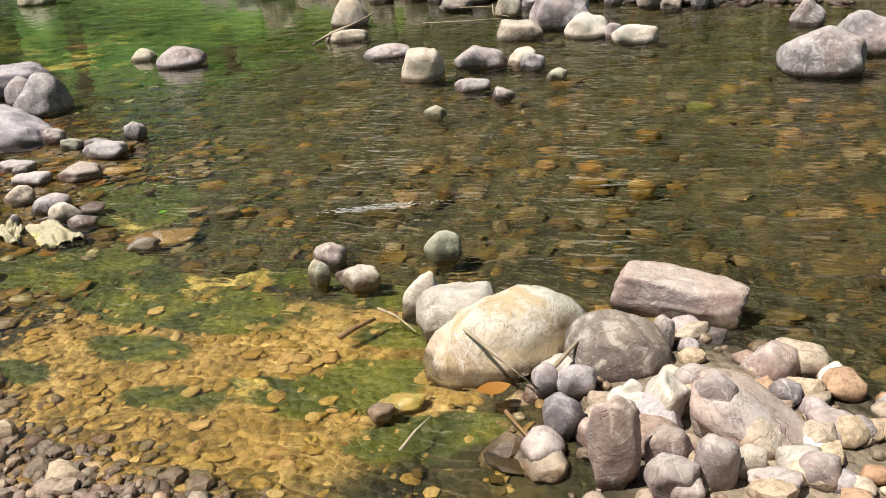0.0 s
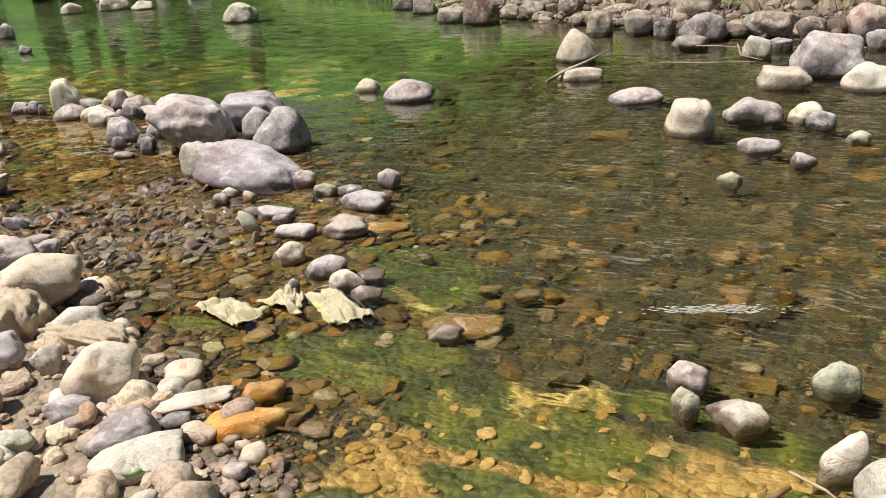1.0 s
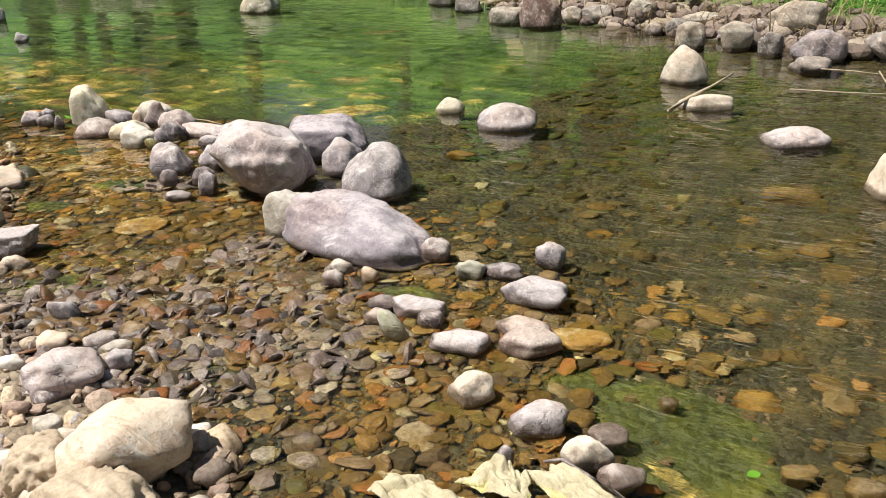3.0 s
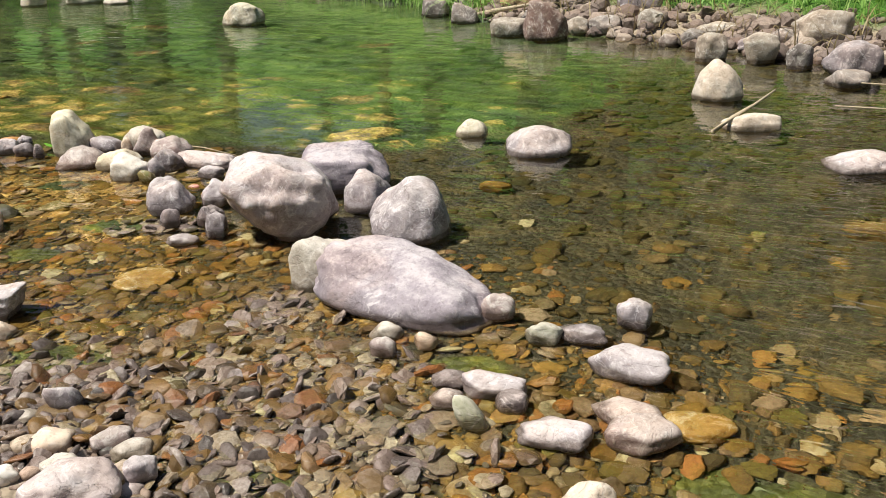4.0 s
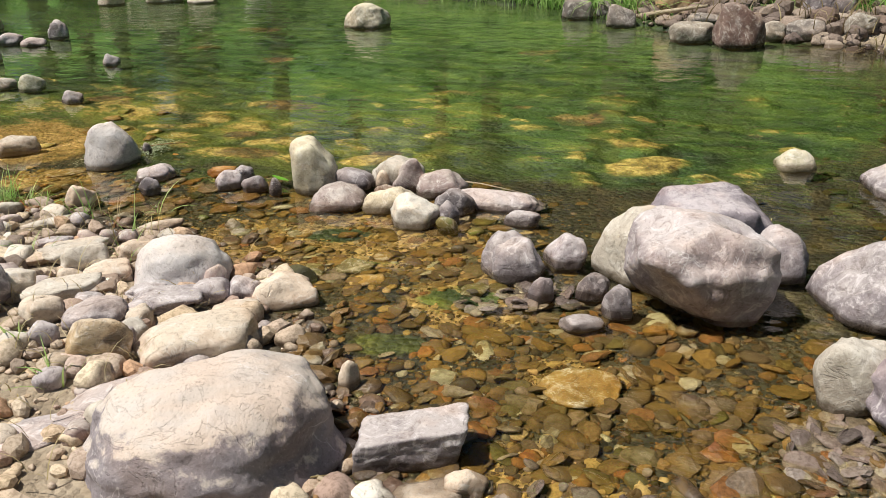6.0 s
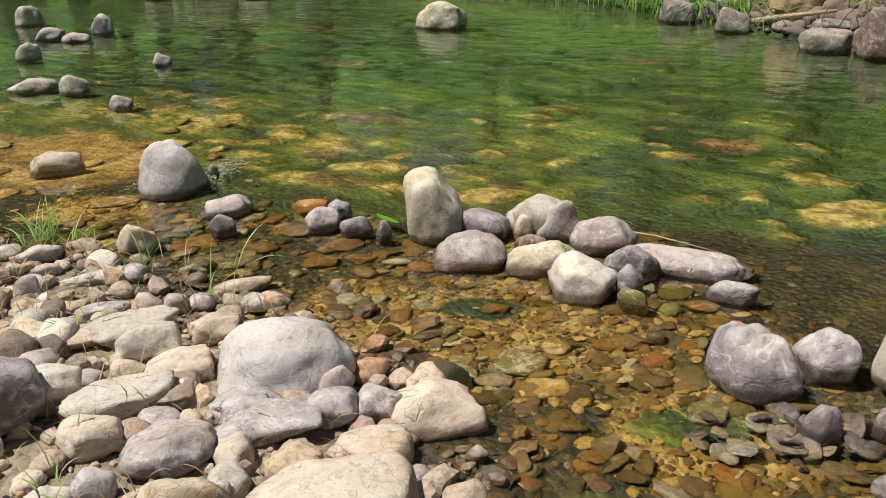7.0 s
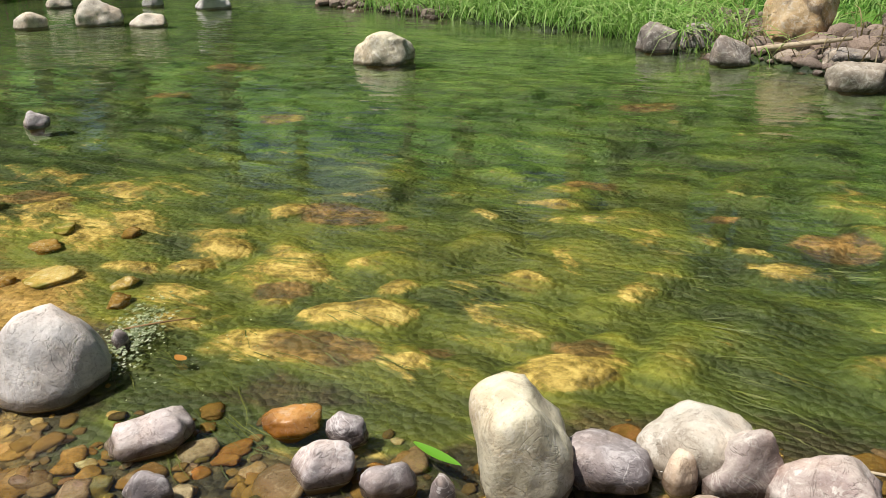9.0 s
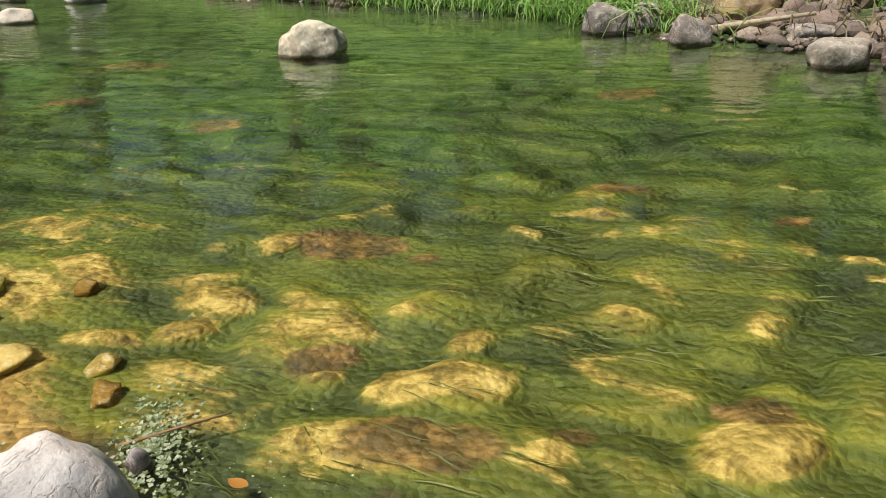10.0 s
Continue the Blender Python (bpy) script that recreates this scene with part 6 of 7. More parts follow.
scatter("riffle_grit", 13000, 12, ((-6.4, -1.2), (2.8, 8.4)), (0.004, 0.015), (0.3, 0.7), WET_GRIT, "fine brown grit between the pebbles of the riffle", place=riffle_place, levels=1, shards=True)
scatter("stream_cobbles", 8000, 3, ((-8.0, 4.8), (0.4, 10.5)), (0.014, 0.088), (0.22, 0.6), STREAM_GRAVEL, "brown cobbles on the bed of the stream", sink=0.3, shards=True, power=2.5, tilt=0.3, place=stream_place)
scatter("far_bank_rubble", 1500, 4, ((-8.0, 4.5), (7.0, 20.0)), (0.03, 0.15), (0.45, 0.85), FAR_GRAVEL, "heaped grey and brown stones along the far bank", shards=True, place=far_place)


# ---- plants ----
def blades(name, roots, length, width, lean, material, label, category, seed, segs=4, wave=None):
    """Grass blades or strands in one mesh: tapering bent strips."""
    rng = np.random.RandomState(seed)
    verts, faces = [], []
    for x, y, z in roots:
        n = len(verts)
        l = rng.uniform(*length) * (0.5 if wave is not None and y < 6 else 1)
        w = width * rng.uniform(0.6, 1.2)
        turn = rng.uniform(0, 6.283) if wave is None else wave(x, y) + rng.normal(0, 0.22)
        d = np.array((math.cos(turn), math.sin(turn), 0))
        side = np.array((-d[1], d[0], 0))
        bend = rng.uniform(*lean)
        ang, p = rng.uniform(0.85, 1.4) if wave is None else rng.uniform(0.05, 0.32), np.array((x, y, z), float)
        for i in range(segs + 1):
            f = i / segs
            ww = w * (1 - f ** 2 * 0.92)
            twist = np.array((0, 0, 0.5 * ww * math.sin(3 * f + x * 9)))
            verts += [tuple(p - side * ww + twist), tuple(p + side * ww - twist)]
            p = p + (d * math.cos(ang) + np.array((0, 0, math.sin(ang)))) * l / segs
            ang -= bend / segs
            if wave is not None:
                ang = max(ang, -0.04)
                p[2] = min(p[2], -0.012)
                swing = 0.18 * math.sin(6 * f + x * 11 + y * 5)
                d = np.array((math.cos(turn + swing), math.sin(turn + swing), 0))
        faces += [(n + 2 * i, n + 2 * i + 1, n + 2 * i + 3, n + 2 * i + 2) for i in range(segs)]
    me = bpy.data.meshes.new(name)
    me.from_pydata(verts, [], faces)
    me.polygons.foreach_set("use_smooth", [True] * len(me.polygons))
    me.materials.append(material)
    return tagged(new(name, me), label, category, kind="stuff")


def roots(count, region, place, seed, lift=0.0):
    rng = np.random.RandomState(seed)
    (x0, x1), (y0, y1) = region
    out = []
    while len(out) < count:
        px, py = rng.uniform(x0, x1, 4000), rng.uniform(y0, y1, 4000)
        keep = rng.rand(4000) < place(px, py)
        px, py = px[keep], py[keep]
        out += list(zip(px, py, terrain(px, py) + lift))
    return out[:count]


def current(x, y):
    """The way of the current, as an angle."""
    return -0.60 + 0.35 * math.sin(0.9 * x + 0.4 * y) + 0.2 * math.sin(1.7 * y - 0.8 * x)


def grass_place(px, py):
    far = -shore_distance(px, py, FAR)
    lush = 2.5 * np.clip((far + 0.15) / 0.2, 0, 1) * np.clip((2.5 - far) / 1.0, 0, 1) * np.clip((-2.5 - px) / 0.5, 0, 1) * np.clip((px + 6.6) / 1.0, 0, 1)
    back = np.clip((far - 1.0) / 0.6, 0, 1)
    return np.maximum(lush, back * 0.35) * np.clip((7 - far) / 3, 0, 1)


def strand_place(px, py):
    return algae_cover(px, py) ** 2 * np.where(py < 7.6, 0.3 * (px > -2.0), 1.0) * (1 - 0.8 * (crown_cover(px, py) > 0.45)) * np.clip((10.6 - py) / 1.0, 0, 1) * (0.04 + 0.96 * (fractal(px, py, 1.6, 41) > 0.06))


blades("algae_strands", roots(900, ((-8.0, 0.3), (1.9, 11.0)), strand_place, 51, 0.004), (0.10, 0.30), 0.0022, (0.3, 0.9), ALGAE,
       "green filament algae streaming in the current", "algae", 52, 5, current)
blades("bank_grass", roots(22000, ((-12, 5), (7, 28)), grass_place, 53), (0.35, 0.95), 0.0085, (1.4, 3.4), GRASS, "tall fresh green grass on the far bank", "grass", 54, 4)


def part(name, bm, material, parent, label=""):
    me = bpy.data.meshes.new(name)
    bm.to_mesh(me)
    bm.free()
    me.polygons.foreach_set("use_smooth", [True] * len(me.polygons))
    me.materials.append(material)
    ob = new(name, me)
    if parent:
        ob.parent = parent
    return tagged(ob, label) if label else ob


def tube(bm, points, r0, r1, sides=7):
    """A tapering limb along a line of points."""
    rings = []
    for i, p in enumerate(points):
        p = Vector(p)
        d = (Vector(points[min(i + 1, len(points) - 1)]) - Vector(points[max(i - 1, 0)])).normalized()
        u = d.orthogonal().normalized()
        w = d.cross(u)
        r = r0 + (r1 - r0) * i / (len(points) - 1)
        rings.append([bm.verts.new(p + (u * math.cos(6.2832 * k / sides) + w * math.sin(6.2832 * k / sides)) * r) for k in range(sides)])
    for a, b in zip(rings, rings[1:]):
        for k in range(sides):
            bm.faces.new((a[k], a[(k + 1) % sides], b[(k + 1) % sides], b[k]))
    bm.faces.new(rings[0][::-1])
    bm.faces.new(rings[-1])


def foliage(name, clumps, leaves, size, material, seed):
    """A crown of many small bent leaves, gathered in clumps with gaps between."""
    rng = np.random.RandomState(seed)
    verts, faces = [], []
    for (cx, cy, cz, r) in clumps:
        for _ in range(leaves):
            d = rng.normal(0, 1, 3)
            d /= np.linalg.norm(d)
            p = np.array((cx, cy, cz)) + d * r * rng.uniform(0.45, 1.1) * np.array((1, 1, 0.75))
            u = rng.normal(0, 1, 3)
            u -= d * (u @ d) * 0.6
            u /= np.linalg.norm(u)
            w = np.cross(u, d)
            s = size * rng.uniform(0.6, 1.4)
            n = len(verts)
            verts += [tuple(p - u * s), tuple(p - w * s * 0.4 + d * s * 0.15), tuple(p + u * s), tuple(p + w * s * 0.4 + d * s * 0.15)]
            faces.append((n, n + 1, n + 2, n + 3))
    me = bpy.data.meshes.new(name)
    me.from_pydata(verts, [], faces)
    me.materials.append(material)
    return new(name, me)


def tree(height, spread, seed):
    rng = random.Random(seed)
    root = new("tree")
    bm = bmesh.new()
    lean = rng.uniform(-0.08, 0.08)
    line = [(lean * height * f ** 2, 0.15 * math.sin(3 * f + seed), height * 0.8 * f) for f in (0, 0.1, 0.25, 0.45, 0.7, 1)]
    tube(bm, line, height * 0.028, height * 0.008, 9)
    clumps = []
    for i in range(9):
        f = 0.30 + 0.7 * i / 8
        a = i * 2.4 + seed
        z = height * 0.8 * f
        base = Vector((lean * height * f ** 2, 0.15 * math.sin(3 * f + seed), z))
        reach = spread * (1.1 - 0.65 * f) * rng.uniform(0.7, 1.1)
        tip = base + Vector((math.cos(a) * reach, math.sin(a) * reach, height * 0.12))
        tube(bm, [base, base.lerp(tip, 0.5) + Vector((0, 0, 0.1)), tip], height * 0.009, height * 0.003, 5)
        for k in range(3):
            q = base.lerp(tip, 0.55 + 0.25 * k)
            clumps.append((q.x + rng.uniform(-0.5, 0.5), q.y + rng.uniform(-0.5, 0.5), q.z + rng.uniform(-0.3, 0.6), spread * rng.uniform(0.22, 0.36)))
    part("trunk", bm, BARK, root)
    crown = foliage("crown", clumps, 85, 0.24, LEAVES, seed)
    crown.parent = root
    return tagged(root, "broadleaf tree with a brown trunk behind the bank", "tree", "trees beyond the stream")


def bush(radius, seed):
    rng = random.Random(seed)
    root = new("bush")
    bm = bmesh.new()
    for i in range(5):
        a = i * 1.3 + seed
        tube(bm, [(0, 0, -0.1), (0.25 * radius * math.cos(a), 0.25 * radius * math.sin(a), 0.5 * radius), (0.6 * radius * math.cos(a), 0.6 * radius * math.sin(a), radius)], 0.03, 0.01, 5)
    part("stem", bm, BARK, root)
    clumps = [(rng.uniform(-0.7, 0.7) * radius, rng.uniform(-0.7, 0.7) * radius, rng.uniform(0.35, 1.1) * radius, radius * rng.uniform(0.3, 0.5)) for _ in range(9)]
    crown = foliage("crown", clumps, 70, 0.11, BUSH, seed)
    crown.parent = root
    return tagged(root, "leafy light green bush on the grassy slope", "bush", "bushes beyond the stream")


BUSH = leaf_material("bush_leaves", (0.045, 0.17, 0.010), (0.10, 0.30, 0.022), (0.20, 0.40, 0.045))


def along_far(f, back):
    """A place beyond the far shore: f along it, back metres behind it."""
    i = min(int(f), len(FAR) - 2)
    (x0, y0), (x1, y1) = FAR[i], FAR[i + 1]
    t = f - i
    dx, dy = x1 - x0, y1 - y0
    n = math.hypot(dx, dy)
    x, y = x0 + dx * t + dy / n * back, y0 + dy * t - dx / n * back
    return x, y, float(terrain(x, y))


_trees = [tree(11.5, 3.3, 3), tree(13.5, 3.8, 5), tree(9.5, 3.0, 8)]
_bushes = [bush(0.9, 11), bush(1.25, 12), bush(0.7, 13)]
_rng = random.Random(77)
_n = 0
for _i in range(60):
    _f = 1.2 + 13.3 * _i / 59
    _x, _y, _z = along_far(_f, _rng.uniform(5.5, 18))
    if _f > 14:
        _x, _y = _x + _rng.uniform(-8, 8), _y + _rng.uniform(-4, 8)
        _z = float(terrain(_x, _y))
    _m = pose(_x, _y, _z - 0.15, 0, 0, _rng.uniform(0, 360))
    if _n < 3:
        _trees[_n].matrix_world = _m
    else:
        copy_thing(_trees[_n % 3], _m)
    _n += 1
# more trees out of view, added to block open sky around the stream
for _x, _y in ((-20, 9), (-17, 3), (-12, -3), (-5, -7), (1, -5), (6, -4), (-23, 15), (-22, 24), (-15, 27), (-11, 29), (-24, 20), (-17, 24), (-13, 25.5), (-22, 28), (-18, 31), (-26, 25), (-14, 31), (-28, 32), (-21, 34), (-20, 21.5), (-21, 18)):
    copy_thing(_trees[_n % 3], pose(_x, _y, float(terrain(_x, _y)) - 0.15, 0, 0, 57 * _n))
    _n += 1
# unseen bushes added at their feet to close the sky gap upstream
for _x, _y in ((-14, 24), (-16, 22.5), (-18, 25), (-12.5, 26), (-20, 22), (-16.5, 17), (-17.5, 19.5), (-16, 14)):
    copy_thing(_bushes[_n % 3], pose(_x, _y, float(terrain(_x, _y)) - 0.05, 0, 0, 41 * _n))
    _n += 1
for _i in range(44):
    _x, _y, _z = along_far(1.5 + 12.9 * _i / 43, _rng.uniform(2.6, 7.5))
    _m = pose(_x, _y, _z - 0.05, 0, 0, _rng.uniform(0, 360))
    if _i < 3:
        _bushes[_i].matrix_world = _m
    else:
        copy_thing(_bushes[_i % 3], _m)


# ---- small things ----
def cloth_material(name, a, b, weave):
    m = Nodes(name)
    c = m.ramp(m.noise(14, 6, 0.7), (0.3, a), (0.7, b))
    w = m.noise(weave, 3, 0.6, m.mapped((1.0, 0.25, 1.0), (0, 0, 0.5)))
    c = m.mix(m.step(w, 0.4, 0.65, 0, 0.35), c, m.mix(1.0, c, (0.5, 0.46, 0.38), "MULTIPLY"))
    z = m.axis(m.geo.outputs["Position"], 2)
    c = m.mix(m.step(z, -0.03, -0.006, 0.7, 0), c, (0.40, 0.36, 0.10))
    return m.done(c, 0.85, m.bump(m.math("ADD", w, m.noise(40, 4)), 0.5, 0.006))


RAG = cloth_material("bleached_rag", (0.42, 0.37, 0.24), (0.64, 0.58, 0.42), 260)
SACKING = cloth_material("sacking", (0.40, 0.315, 0.23), (0.60, 0.50, 0.385), 110)


def crumpled(name, corners, seed, material, label, category, lift, fold, drape=False, count=3.0, torn=0.2):
    """A folded piece of old cloth between four corners, lying on the water or over stones, its edge torn."""
    n = 60
    a, b, c, d = [np.array(q) for q in corners]
    v, u = np.meshgrid(np.linspace(0, 1, n + 1), np.linspace(0, 1, n + 1), indexing="ij")
    s, t = 2 * u - 1, 2 * v - 1
    edge = np.minimum(1 - np.abs(s), 1 - np.abs(t)) - torn * (0.45 + 0.75 * fractal(s, t, 2.3, seed + 3))
    u, v = u[..., None], v[..., None]
    p = (a * (1 - u) + b * u) * (1 - v) + (d * (1 - u) + c * u) * v
    p = p + 0.018 * np.stack([fractal(s, t, 1.4, seed), fractal(s, t, 1.4, seed + 50)], -1)
    wave = np.sin(6.283 * (count * (t + 0.35 * s) / 4 + 0.7 * fractal(s, t, 0.8, seed + 7)))
    crease = np.abs(fractal(s + 0.4 * t, t - 0.3 * s, 1.3, seed + 11))
    z = lift + fold * (0.55 * np.abs(wave) ** 0.7 - 0.7 * crease + 0.45 * fractal(s, t, 1.2, seed + 9) - 0.35 * (1 - np.clip(edge / 0.4, 0, 1)))
    if drape:
        z = z + np.maximum(terrain(p[..., 0], p[..., 1]), 0)
    verts = np.concatenate([p, z[..., None]], -1).reshape(-1, 3).tolist()
    faces = []
    for j in range(n):
        for i in range(n):
            k = j * (n + 1) + i
            if edge[j:j + 2, i:i + 2].mean() > 0:
                faces.append((k, k + 1, k + n + 2, k + n + 1))
    me = bpy.data.meshes.new(name)
    me.from_pydata(verts, [], faces)
    me.polygons.foreach_set("use_smooth", [True] * len(me.polygons))
    me.materials.append(material)
    bm = bmesh.new()
    bm.from_mesh(me)
    bmesh.ops.delete(bm, geom=[q for q in bm.verts if not q.link_faces], context="VERTS")
    bm.to_mesh(me)
    bm.free()
    ob = new(name, me)
    so = ob.modifiers.new("thickness", "SOLIDIFY")
    so.thickness = 0.004
    return tagged(ob, label, category)


crumpled("rag", ((-2.36, 3.84), (-2.25, 3.95), (-2.00, 3.81), (-2.10, 3.63)), 1, RAG, "bleached pale rag half afloat in the shallow water", "rag", 0.012, 0.048, count=1.6)
crumpled("rag", ((-2.12, 3.90), (-1.98, 4.04), (-1.90, 3.92), (-1.86, 3.72)), 2, RAG, "twisted yellowish rag half afloat in the water", "rag", 0.006, 0.050, count=2.0, torn=0.3)
crumpled("rag", ((-1.93, 3.96), (-1.80, 4.00), (-1.56, 3.75), (-1.72, 3.63)), 3, RAG, "folded pale rag with a dark hem in the water", "rag", 0.008, 0.050, count=1.5, torn=0.2)
bm = bmesh.new()
tube(bm, [(-1.86, 3.975, 0.018), (-1.81, 3.972, 0.030), (-1.74, 3.91, 0.028), (-1.67, 3.835, 0.030), (-1.60, 3.765, 0.014)], 0.005, 0.004, 6)
part("hem", bm, STONE["d"], bpy.data.objects["rag.002"], "dark stitched hem")
crumpled("wrapper", ((-4.15, 7.14), (-4.145, 7.175), (-4.08, 7.165), (-4.09, 7.13)), 9, cloth_material("printed_foil", (0.70, 0.68, 0.64), (0.55, 0.10, 0.06), 20), "small red and white wrapper afloat by a boulder", "litter", 0.006, 0.012)


def sack(x, y, a, b, h, yaw, seed, label):
    """An empty woven sack, crumpled into a low lumpy heap with sharp folds."""
    v, f = BALLS[5]
    rng = random.Random(seed)
    off = Vector((rng.uniform(-9, 9), rng.uniform(-9, 9), rng.uniform(-9, 9)))
    k = np.array([1 - 2 * abs(noise.fractal(Vector((t[0] * 1.3, t[1] * 2.6, t[2])) + off, 0.8, 2.1, 2)) for t in v])
    k2 = np.array([1 - 2 * abs(noise.noise(Vector((t[0] * 5 + t[1] * 3, t[1] * 7, t[2] * 4)) - off)) for t in v])
    v = v / (np.abs(v) ** 2.6).sum(1, keepdims=True) ** (1 / 2.6) * (0.84 + 0.20 * k + 0.07 * k2)[:, None]
    me = bpy.data.meshes.new("sack")
    me.from_pydata((v * np.array((a, b, h))).tolist(), [], f)
    me.polygons.foreach_set("use_smooth", [True] * len(me.polygons))
    me.materials.append(SACKING)
    ob = new("sack", me)
    ob.matrix_world = pose(x, y, float(terrain(x, y)) + 0.45 * h, 0, 0, yaw)
    return tagged(ob, label, "sack")


sack(-2.999, 3.619, 0.165, 0.125, 0.105, -30, 4, "old beige woven sack crumpled over the bank stones")
sack(-2.621, 3.510, 0.200, 0.080, 0.060, -12, 5, "torn strip of beige sacking across the stones")
sack(-3.228, 3.772, 0.090, 0.110, 0.090, 20, 6, "folded end of a beige sack between stones")


def twig(points, r, material, label, name="twig", category="twig"):
    bm = bmesh.new()
    tube(bm, points, r, r * 0.5, 6)
    return tagged(part(name, bm, material, None), label, category)


def wood_material(name, a, b):
    m = Nodes(name)
    c = m.ramp(m.noise(30, 5, 0.6, m.mapped((1, 0.3, 1))), (0.3, a), (0.7, b))
    return m.done(c, 0.8, m.bump(m.noise(60, 4), 0.4, 0.004))


DRIFT = wood_material("bleached_driftwood", (0.30, 0.24, 0.16), (0.52, 0.44, 0.32))
BROWNWOOD = wood_material("brown_wood", (0.16, 0.09, 0.04), (0.36, 0.22, 0.10))
twig([(-0.98, 8.02, 0.02), (-0.83, 8.16, 0.08), (-0.63, 8.38, 0.11), (-0.45, 8.57, 0.16)], 0.016, DRIFT, "bare bleached stick lying on a stone in the stream", "stick", "stick")
twig([(0.00, 8.67, 0.012), (0.32, 8.45, 0.03), (0.71, 8.19, 0.06)], 0.006, DRIFT, "long pale reed lying on the water", "reed", "reed")
twig([(0.69, 8.83, 0.10), (0.67, 8.58, 0.05), (0.78, 8.25, 0.06)], 0.007, DRIFT, "bent pale reed between two stones", "reed", "reed")
twig([(0.37, 9.28, 0.04), (0.59, 9.11, 0.05), (0.77, 8.95, 0.05)], 0.006, DRIFT, "pale reed by the far bank stones", "reed", "reed")
twig([(-6.62, 8.90, 0.01), (-6.46, 8.94, 0.02), (-6.34, 8.99, 0.012)], 0.005, BROWNWOOD, "thin brown twig on the water by the boulder")
twig([(-4.52, 7.98, 0.04), (-4.30, 7.90, 0.035), (-4.05, 7.78, 0.01)], 0.006, DRIFT, "thin pale twig behind the stones in the stream")
twig([(-6.15, 6.35, 0.12), (-6.16, 6.46, 0.13), (-6.17, 6.57, 0.14)], 0.015, DRIFT, "short pale driftwood stick on the stony bank", "stick", "stick")
twig([(-4.70, 5.34, 0.05), (-4.61, 5.29, 0.05), (-4.52, 5.22, 0.02)], 0.008, DRIFT, "pale splintered stick under the big boulder", "stick", "stick")
twig([(-4.66, 4.93, 0.03), (-4.63, 5.02, 0.04), (-4.61, 5.12, 0.03)], 0.012, DRIFT, "flat pale piece of driftwood on the gravel", "stick", "stick")
twig([(-4.63, 5.10, 0.03), (-4.65, 5.20, 0.05), (-4.67, 5.31, 0.03)], 0.014, BROWNWOOD, "curled brown dead leaf stalk on the gravel", "stick", "stick")
twig([(-0.03, 2.36, 0.14), (0.05, 2.26, 0.10), (0.14, 2.17, 0.05)], 0.006, DRIFT, "pale dry straw across the banded boulder")
twig([(0.15, 2.20, 0.05), (0.21, 2.24, 0.08), (0.27, 2.30, 0.10)], 0.009, DRIFT, "pale dry stick between the two boulders")
twig([(-0.29, 2.77, 0.02), (-0.23, 2.67, 0.04), (-0.17, 2.59, 0.02)], 0.005, DRIFT, "thin dry stem among small stones")
twig([(-0.41, 2.63, 0.006), (-0.36, 2.67, 0.012), (-0.30, 2.72, 0.01)], 0.012, BROWNWOOD, "reddish brown sliver of wood in the shallows")
twig([(-0.22, 2.02, 0.01), (-0.18, 2.08, 0.02), (-0.14, 2.15, 0.01)], 0.005, DRIFT, "thin pale stem floating in the shallows")
twig([(0.05, 2.11, 0.03), (0.07, 2.05, 0.03), (0.10, 1.97, 0.03)], 0.006, BROWNWOOD, "thin brown stem by the boulders")
twig([(-2.75, 14.05, 0.05), (-2.35, 13.70, 0.16), (-1.95, 13.45, 0.24)], 0.035, DRIFT, "grey driftwood branch leaning on the bank stones", "branch", "branch")


def leaf(x, y, z, length, width, turn, material, label, curl=0.15):
    bm = bmesh.new()
    rows = []
    for i in range(9):
        f = i / 8
        w = width * math.sin(math.pi * min(0.04 + 0.96 * f, 1)) ** 0.8
        h = curl * length * (f - 0.5) ** 2
        rows.append([bm.verts.new(((f - 0.5) * length, s * w / 2, h + abs(s) * w * 0.12)) for s in (-1, 0, 1)])
    for a, b in zip(rows, rows[1:]):
        for k in (0, 1):
            bm.faces.new((a[k], a[k + 1], b[k + 1], b[k]))
    ob = part("leaf", bm, material, None)
    ob.matrix_world = pose(x, y, z, 0, 0, turn)
    return tagged(ob, label, "leaf")


FRESH = leaf_material("fresh_leaf", (0.13, 0.38, 0.03), (0.16, 0.42, 0.03), (0.20, 0.46, 0.04))
DEAD = leaf_material("dead_leaf", (0.42, 0.16, 0.03), (0.55, 0.26, 0.05), (0.60, 0.34, 0.10))
leaf(-5.46, 8.07, 0.03, 0.17, 0.034, -42, FRESH, "long fresh green leaf caught by the stones")
leaf(-1.29, 3.96, 0.006, 0.04, 0.032, 20, FRESH, "tiny bright green leaf afloat on the water")
leaf(-1.90, 3.15, 0.06, 0.05, 0.03, 70, DEAD, "small orange dead leaf on a wet stone", 0.6)
leaf(-2.03, 2.67, 0.07, 0.07, 0.035, 10, FRESH, "small green leaf on the gravel bank", 0.5)
leaf(-6.31, 8.68, 0.012, 0.06, 0.035, 140, DEAD, "small brown dead leaf afloat by the boulder", 0.4)
leaf(0.03, 2.18, 0.05, 0.09, 0.06, 10, DEAD, "brown dead leaf between stones of the spit", 0.4)
leaf(-0.14, 12.35, 0.42, 0.40, 0.20, 30, leaf_material("yellow_leaf", (0.52, 0.57, 0.05), (0.59, 0.63, 0.08), (0.63, 0.65, 0.12)), "large yellow leaf on the far bank", 0.3)

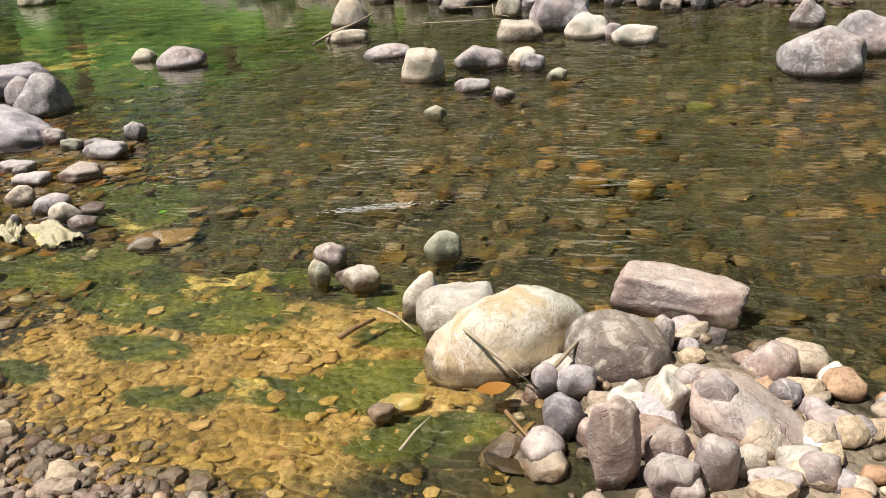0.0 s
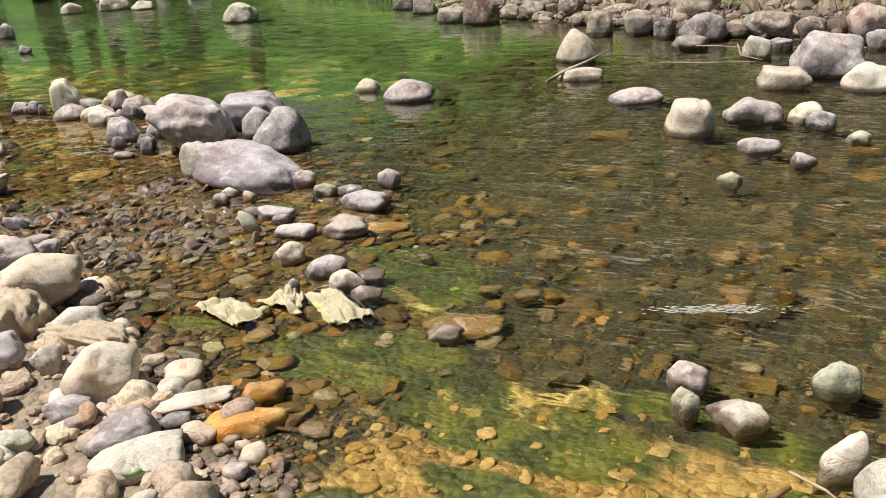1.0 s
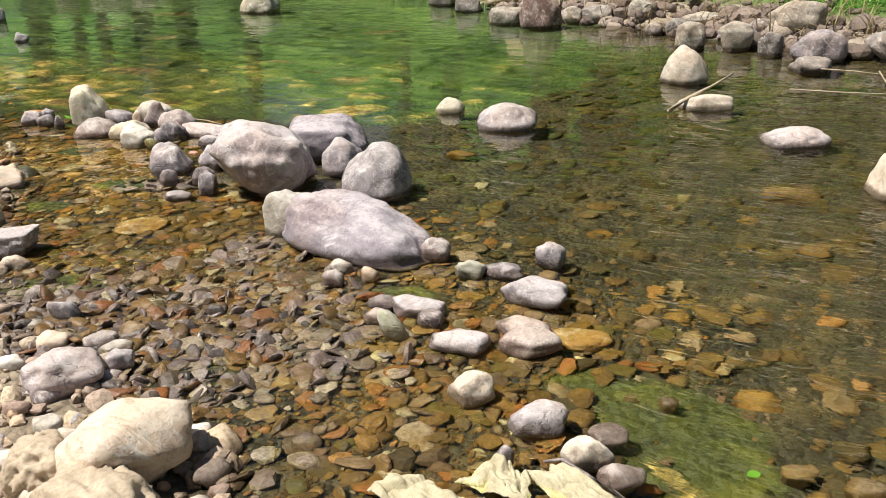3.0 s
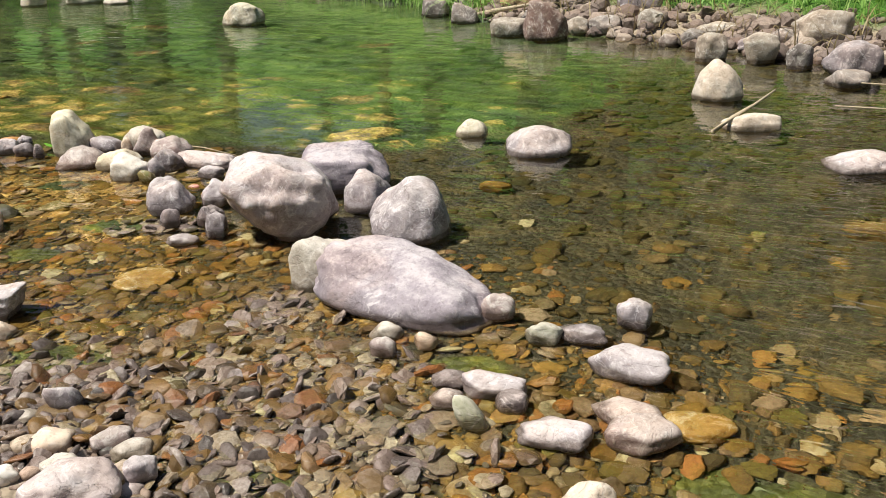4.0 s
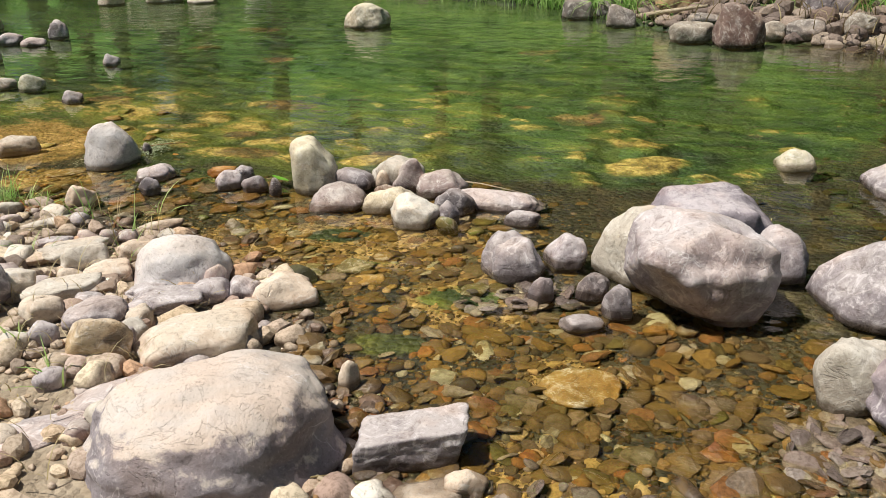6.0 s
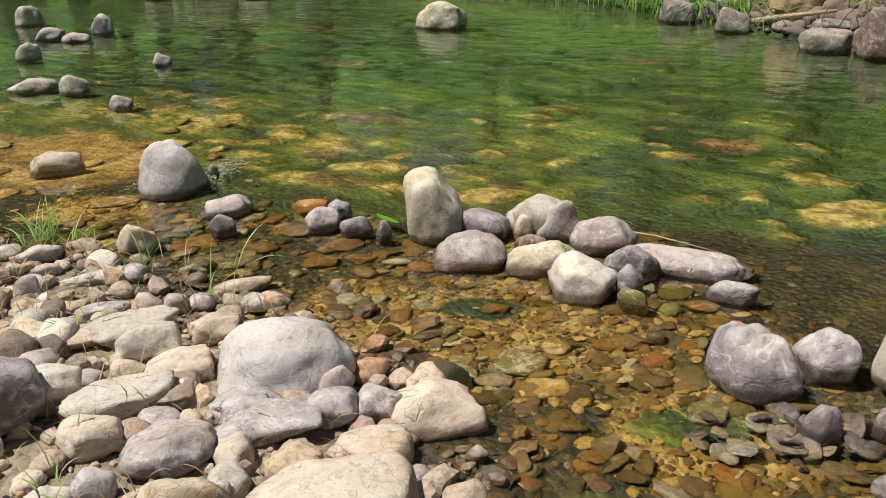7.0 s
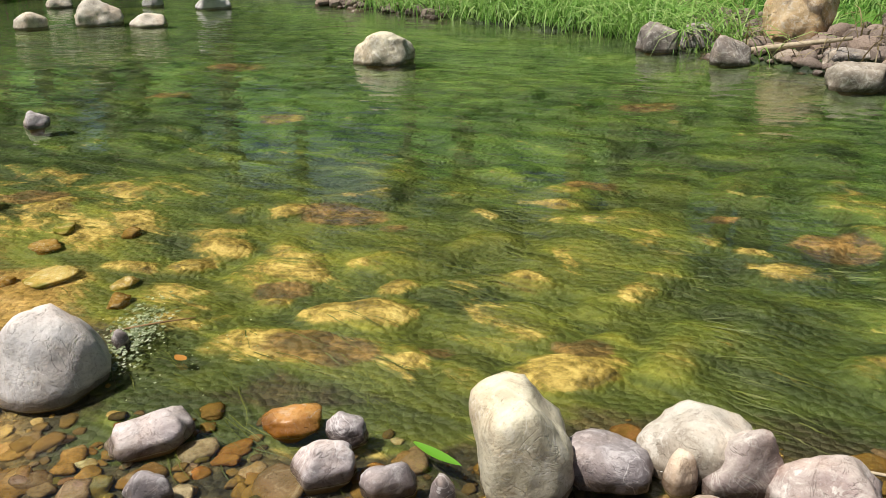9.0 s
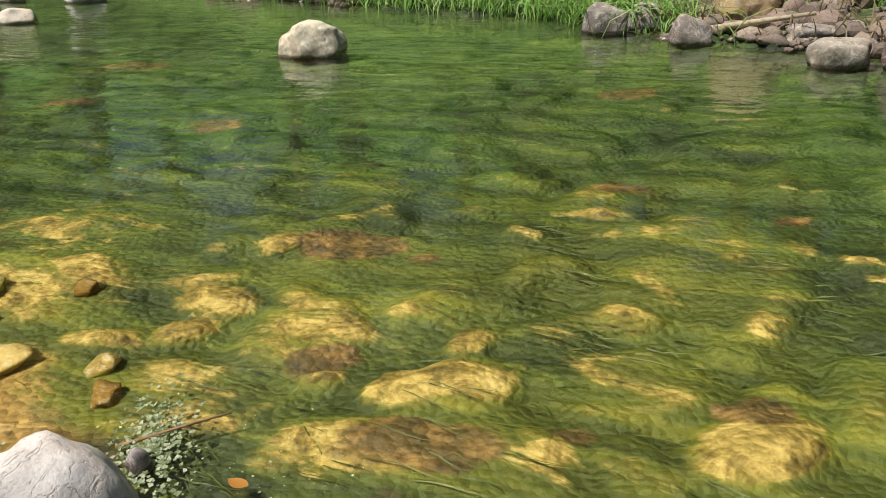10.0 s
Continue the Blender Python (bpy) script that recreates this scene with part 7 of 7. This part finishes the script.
for _i in range(9):
    _r = random.Random(400 + _i)
    _x, _y, _w = -4.63 + _r.uniform(-0.06, 0.06), 5.20 + _r.uniform(-0.14, 0.12), _r.uniform(-0.5, 0.9)
    _z = max(float(terrain(_x, _y)), 0) + 0.035
    twig([(_x - 0.09 * math.cos(_w), _y - 0.09 * math.sin(_w), _z), (_x, _y, _z + 0.012), (_x + 0.09 * math.cos(_w), _y + 0.09 * math.sin(_w), _z - 0.01)], _r.uniform(0.002, 0.005), STRAW if _i % 2 else DRIFT, "dry bleached straw caught under the big boulder", "straw", "straw")

TUFTS = ((-6.96, 7.78, 30), (-6.79, 7.73, 14), (-6.64, 7.62, 10), (-6.36, 7.48, 14), (-6.03, 7.64, 8), (-5.97, 7.18, 6), (-6.26, 6.80, 8), (-7.03, 7.92, 26), (-5.88, 6.89, 6), (-5.61, 5.76, 8), (-5.90, 6.00, 6))
for _i, (_x, _y, _k) in enumerate(TUFTS):
    _r = np.random.RandomState(900 + _i)
    _roots = [(_x + _r.normal(0, 0.03), _y + _r.normal(0, 0.03), float(terrain(_x, _y)) - 0.01) for _ in range(_k)]
    _ob = blades("grass_tuft", _roots, (0.12, 0.28), 0.0032, (0.3, 1.6), GRASS, "thin green grass tuft growing between bank stones", "grass", 950 + _i, 5)
    _ob["kind"] = ""
    del _ob["kind"]
    tagged(_ob, group="grass tufts on the bank")
blades("dry_straw", roots(500, ((-7.4, -5.2), (5.2, 7.9)), lambda a, b: dry_place(a, b) * 0.8, 57, 0.03), (0.06, 0.2), 0.002, (1.2, 1.8), STRAW, "dry straw bits lying between the bank stones", "straw", 58, 4)
ROOTS = leaf_material("dry_roots", (0.16, 0.12, 0.06), (0.28, 0.22, 0.11), (0.40, 0.33, 0.17))
blades("straw_fringe", roots(500, ((-7, 3), (8, 20)), lambda a, b: far_place(a, b) * 0.7, 59, 0.05), (0.2, 0.5), 0.006, (0.9, 2.6), ROOTS, "dry straw and roots among the far bank stones", "straw", 60, 4)


def specks(name, centre, spread, count, size, material, label, category, seed):
    rng = np.random.RandomState(seed)
    verts, faces = [], []
    for _ in range(count):
        x, y = centre[0] + rng.normal(0, spread[0]), centre[1] + rng.normal(0, spread[1])
        n = len(verts)
        s = size * rng.uniform(0.5, 1.4)
        a = rng.uniform(0, 6.28)
        z = 0.008 + rng.uniform(0, 0.008)
        for k in range(4):
            verts.append((x + (3.5 if name == "foam" else 1.0) * s * math.cos(a + k * 1.57) * (1 if k % 2 else 0.55), y + s * math.sin(a + k * 1.57), z + 0.3 * s * (k % 2)))
        faces.append((n, n + 1, n + 2, n + 3))
    me = bpy.data.meshes.new(name)
    me.from_pydata(verts, [], faces)
    me.materials.append(material)
    return tagged(new(name, me), label, category, kind="stuff")


WEED = leaf_material("pale_water_weed", (0.12, 0.16, 0.07), (0.30, 0.36, 0.20), (0.60, 0.64, 0.48))
specks("water_weed", (-6.53, 8.88), (0.045, 0.12), 650, 0.008, WEED, "pale floating water weed beside the boulder", "weed", 71)
specks("water_weed", (-6.30, 8.70), (0.15, 0.14), 80, 0.004, WEED, "pale specks floating on the still water", "weed", 72)
specks("water_weed", (-6.92, 8.68), (0.02, 0.13), 90, 0.006, WEED, "pale floating water weed behind the boulder", "weed", 73)

# pale flakes added for the white glint on a wave of broken water
BROKEN_WATER = cloth_material("broken_water_glint", (0.30, 0.31, 0.30), (0.46, 0.47, 0.46), 40)
specks("foam", (-0.33, 3.73), (0.11, 0.016), 240, 0.004, BROKEN_WATER, "thin white streak of glinting broken water over a drowned stone", "foam", 74)

# ---- pebbles of the dry bank, one by one ----
_kinds = []
for _i in range(15):
    _v, _f = stone_shape(3, 2.2 + 0.3 * (_i % 3), 700 + _i, 0.2)
    _me = bpy.data.meshes.new("pebble")
    _me.from_pydata(_v.tolist(), [], _f)
    _me.polygons.foreach_set("use_smooth", [True] * len(_me.polygons))
    _me.materials.append(STONE["gpcmw"[_i % 5]])
    _kinds.append(_me)
_r = np.random.RandomState(88)
_made = 0
while _made < 300:
    _px, _py = _r.uniform(-7.3, 1.2, 400), _r.uniform(1.3, 7.9, 400)
    _ok = (_r.rand(400) < dry_place(_px, _py)) & (shore_distance(_px, _py, NEAR) < 1.3) & (blob(_px, _py, -0.9, 2.0, 0.7, 0.4) < 0.4)
    for _x, _y, _z in zip(_px[_ok], _py[_ok], terrain(_px[_ok], _py[_ok])):
        if _made == 300:
            break
        _s = 0.030 * 2.6 ** _r.rand()
        _h = _s * _r.uniform(0.5, 0.8)
        _ob = new("pebble", _kinds[_r.randint(15)])
        _ob.parent = ground
        _ob.matrix_basis = pose(_x, _y, _z + 0.4 * _h, _r.normal(0, 10), _r.normal(0, 10), _r.uniform(0, 360)) @ Matrix.Diagonal((_s, _s * _r.uniform(0.65, 0.95), _h, 1))
        _made += 1
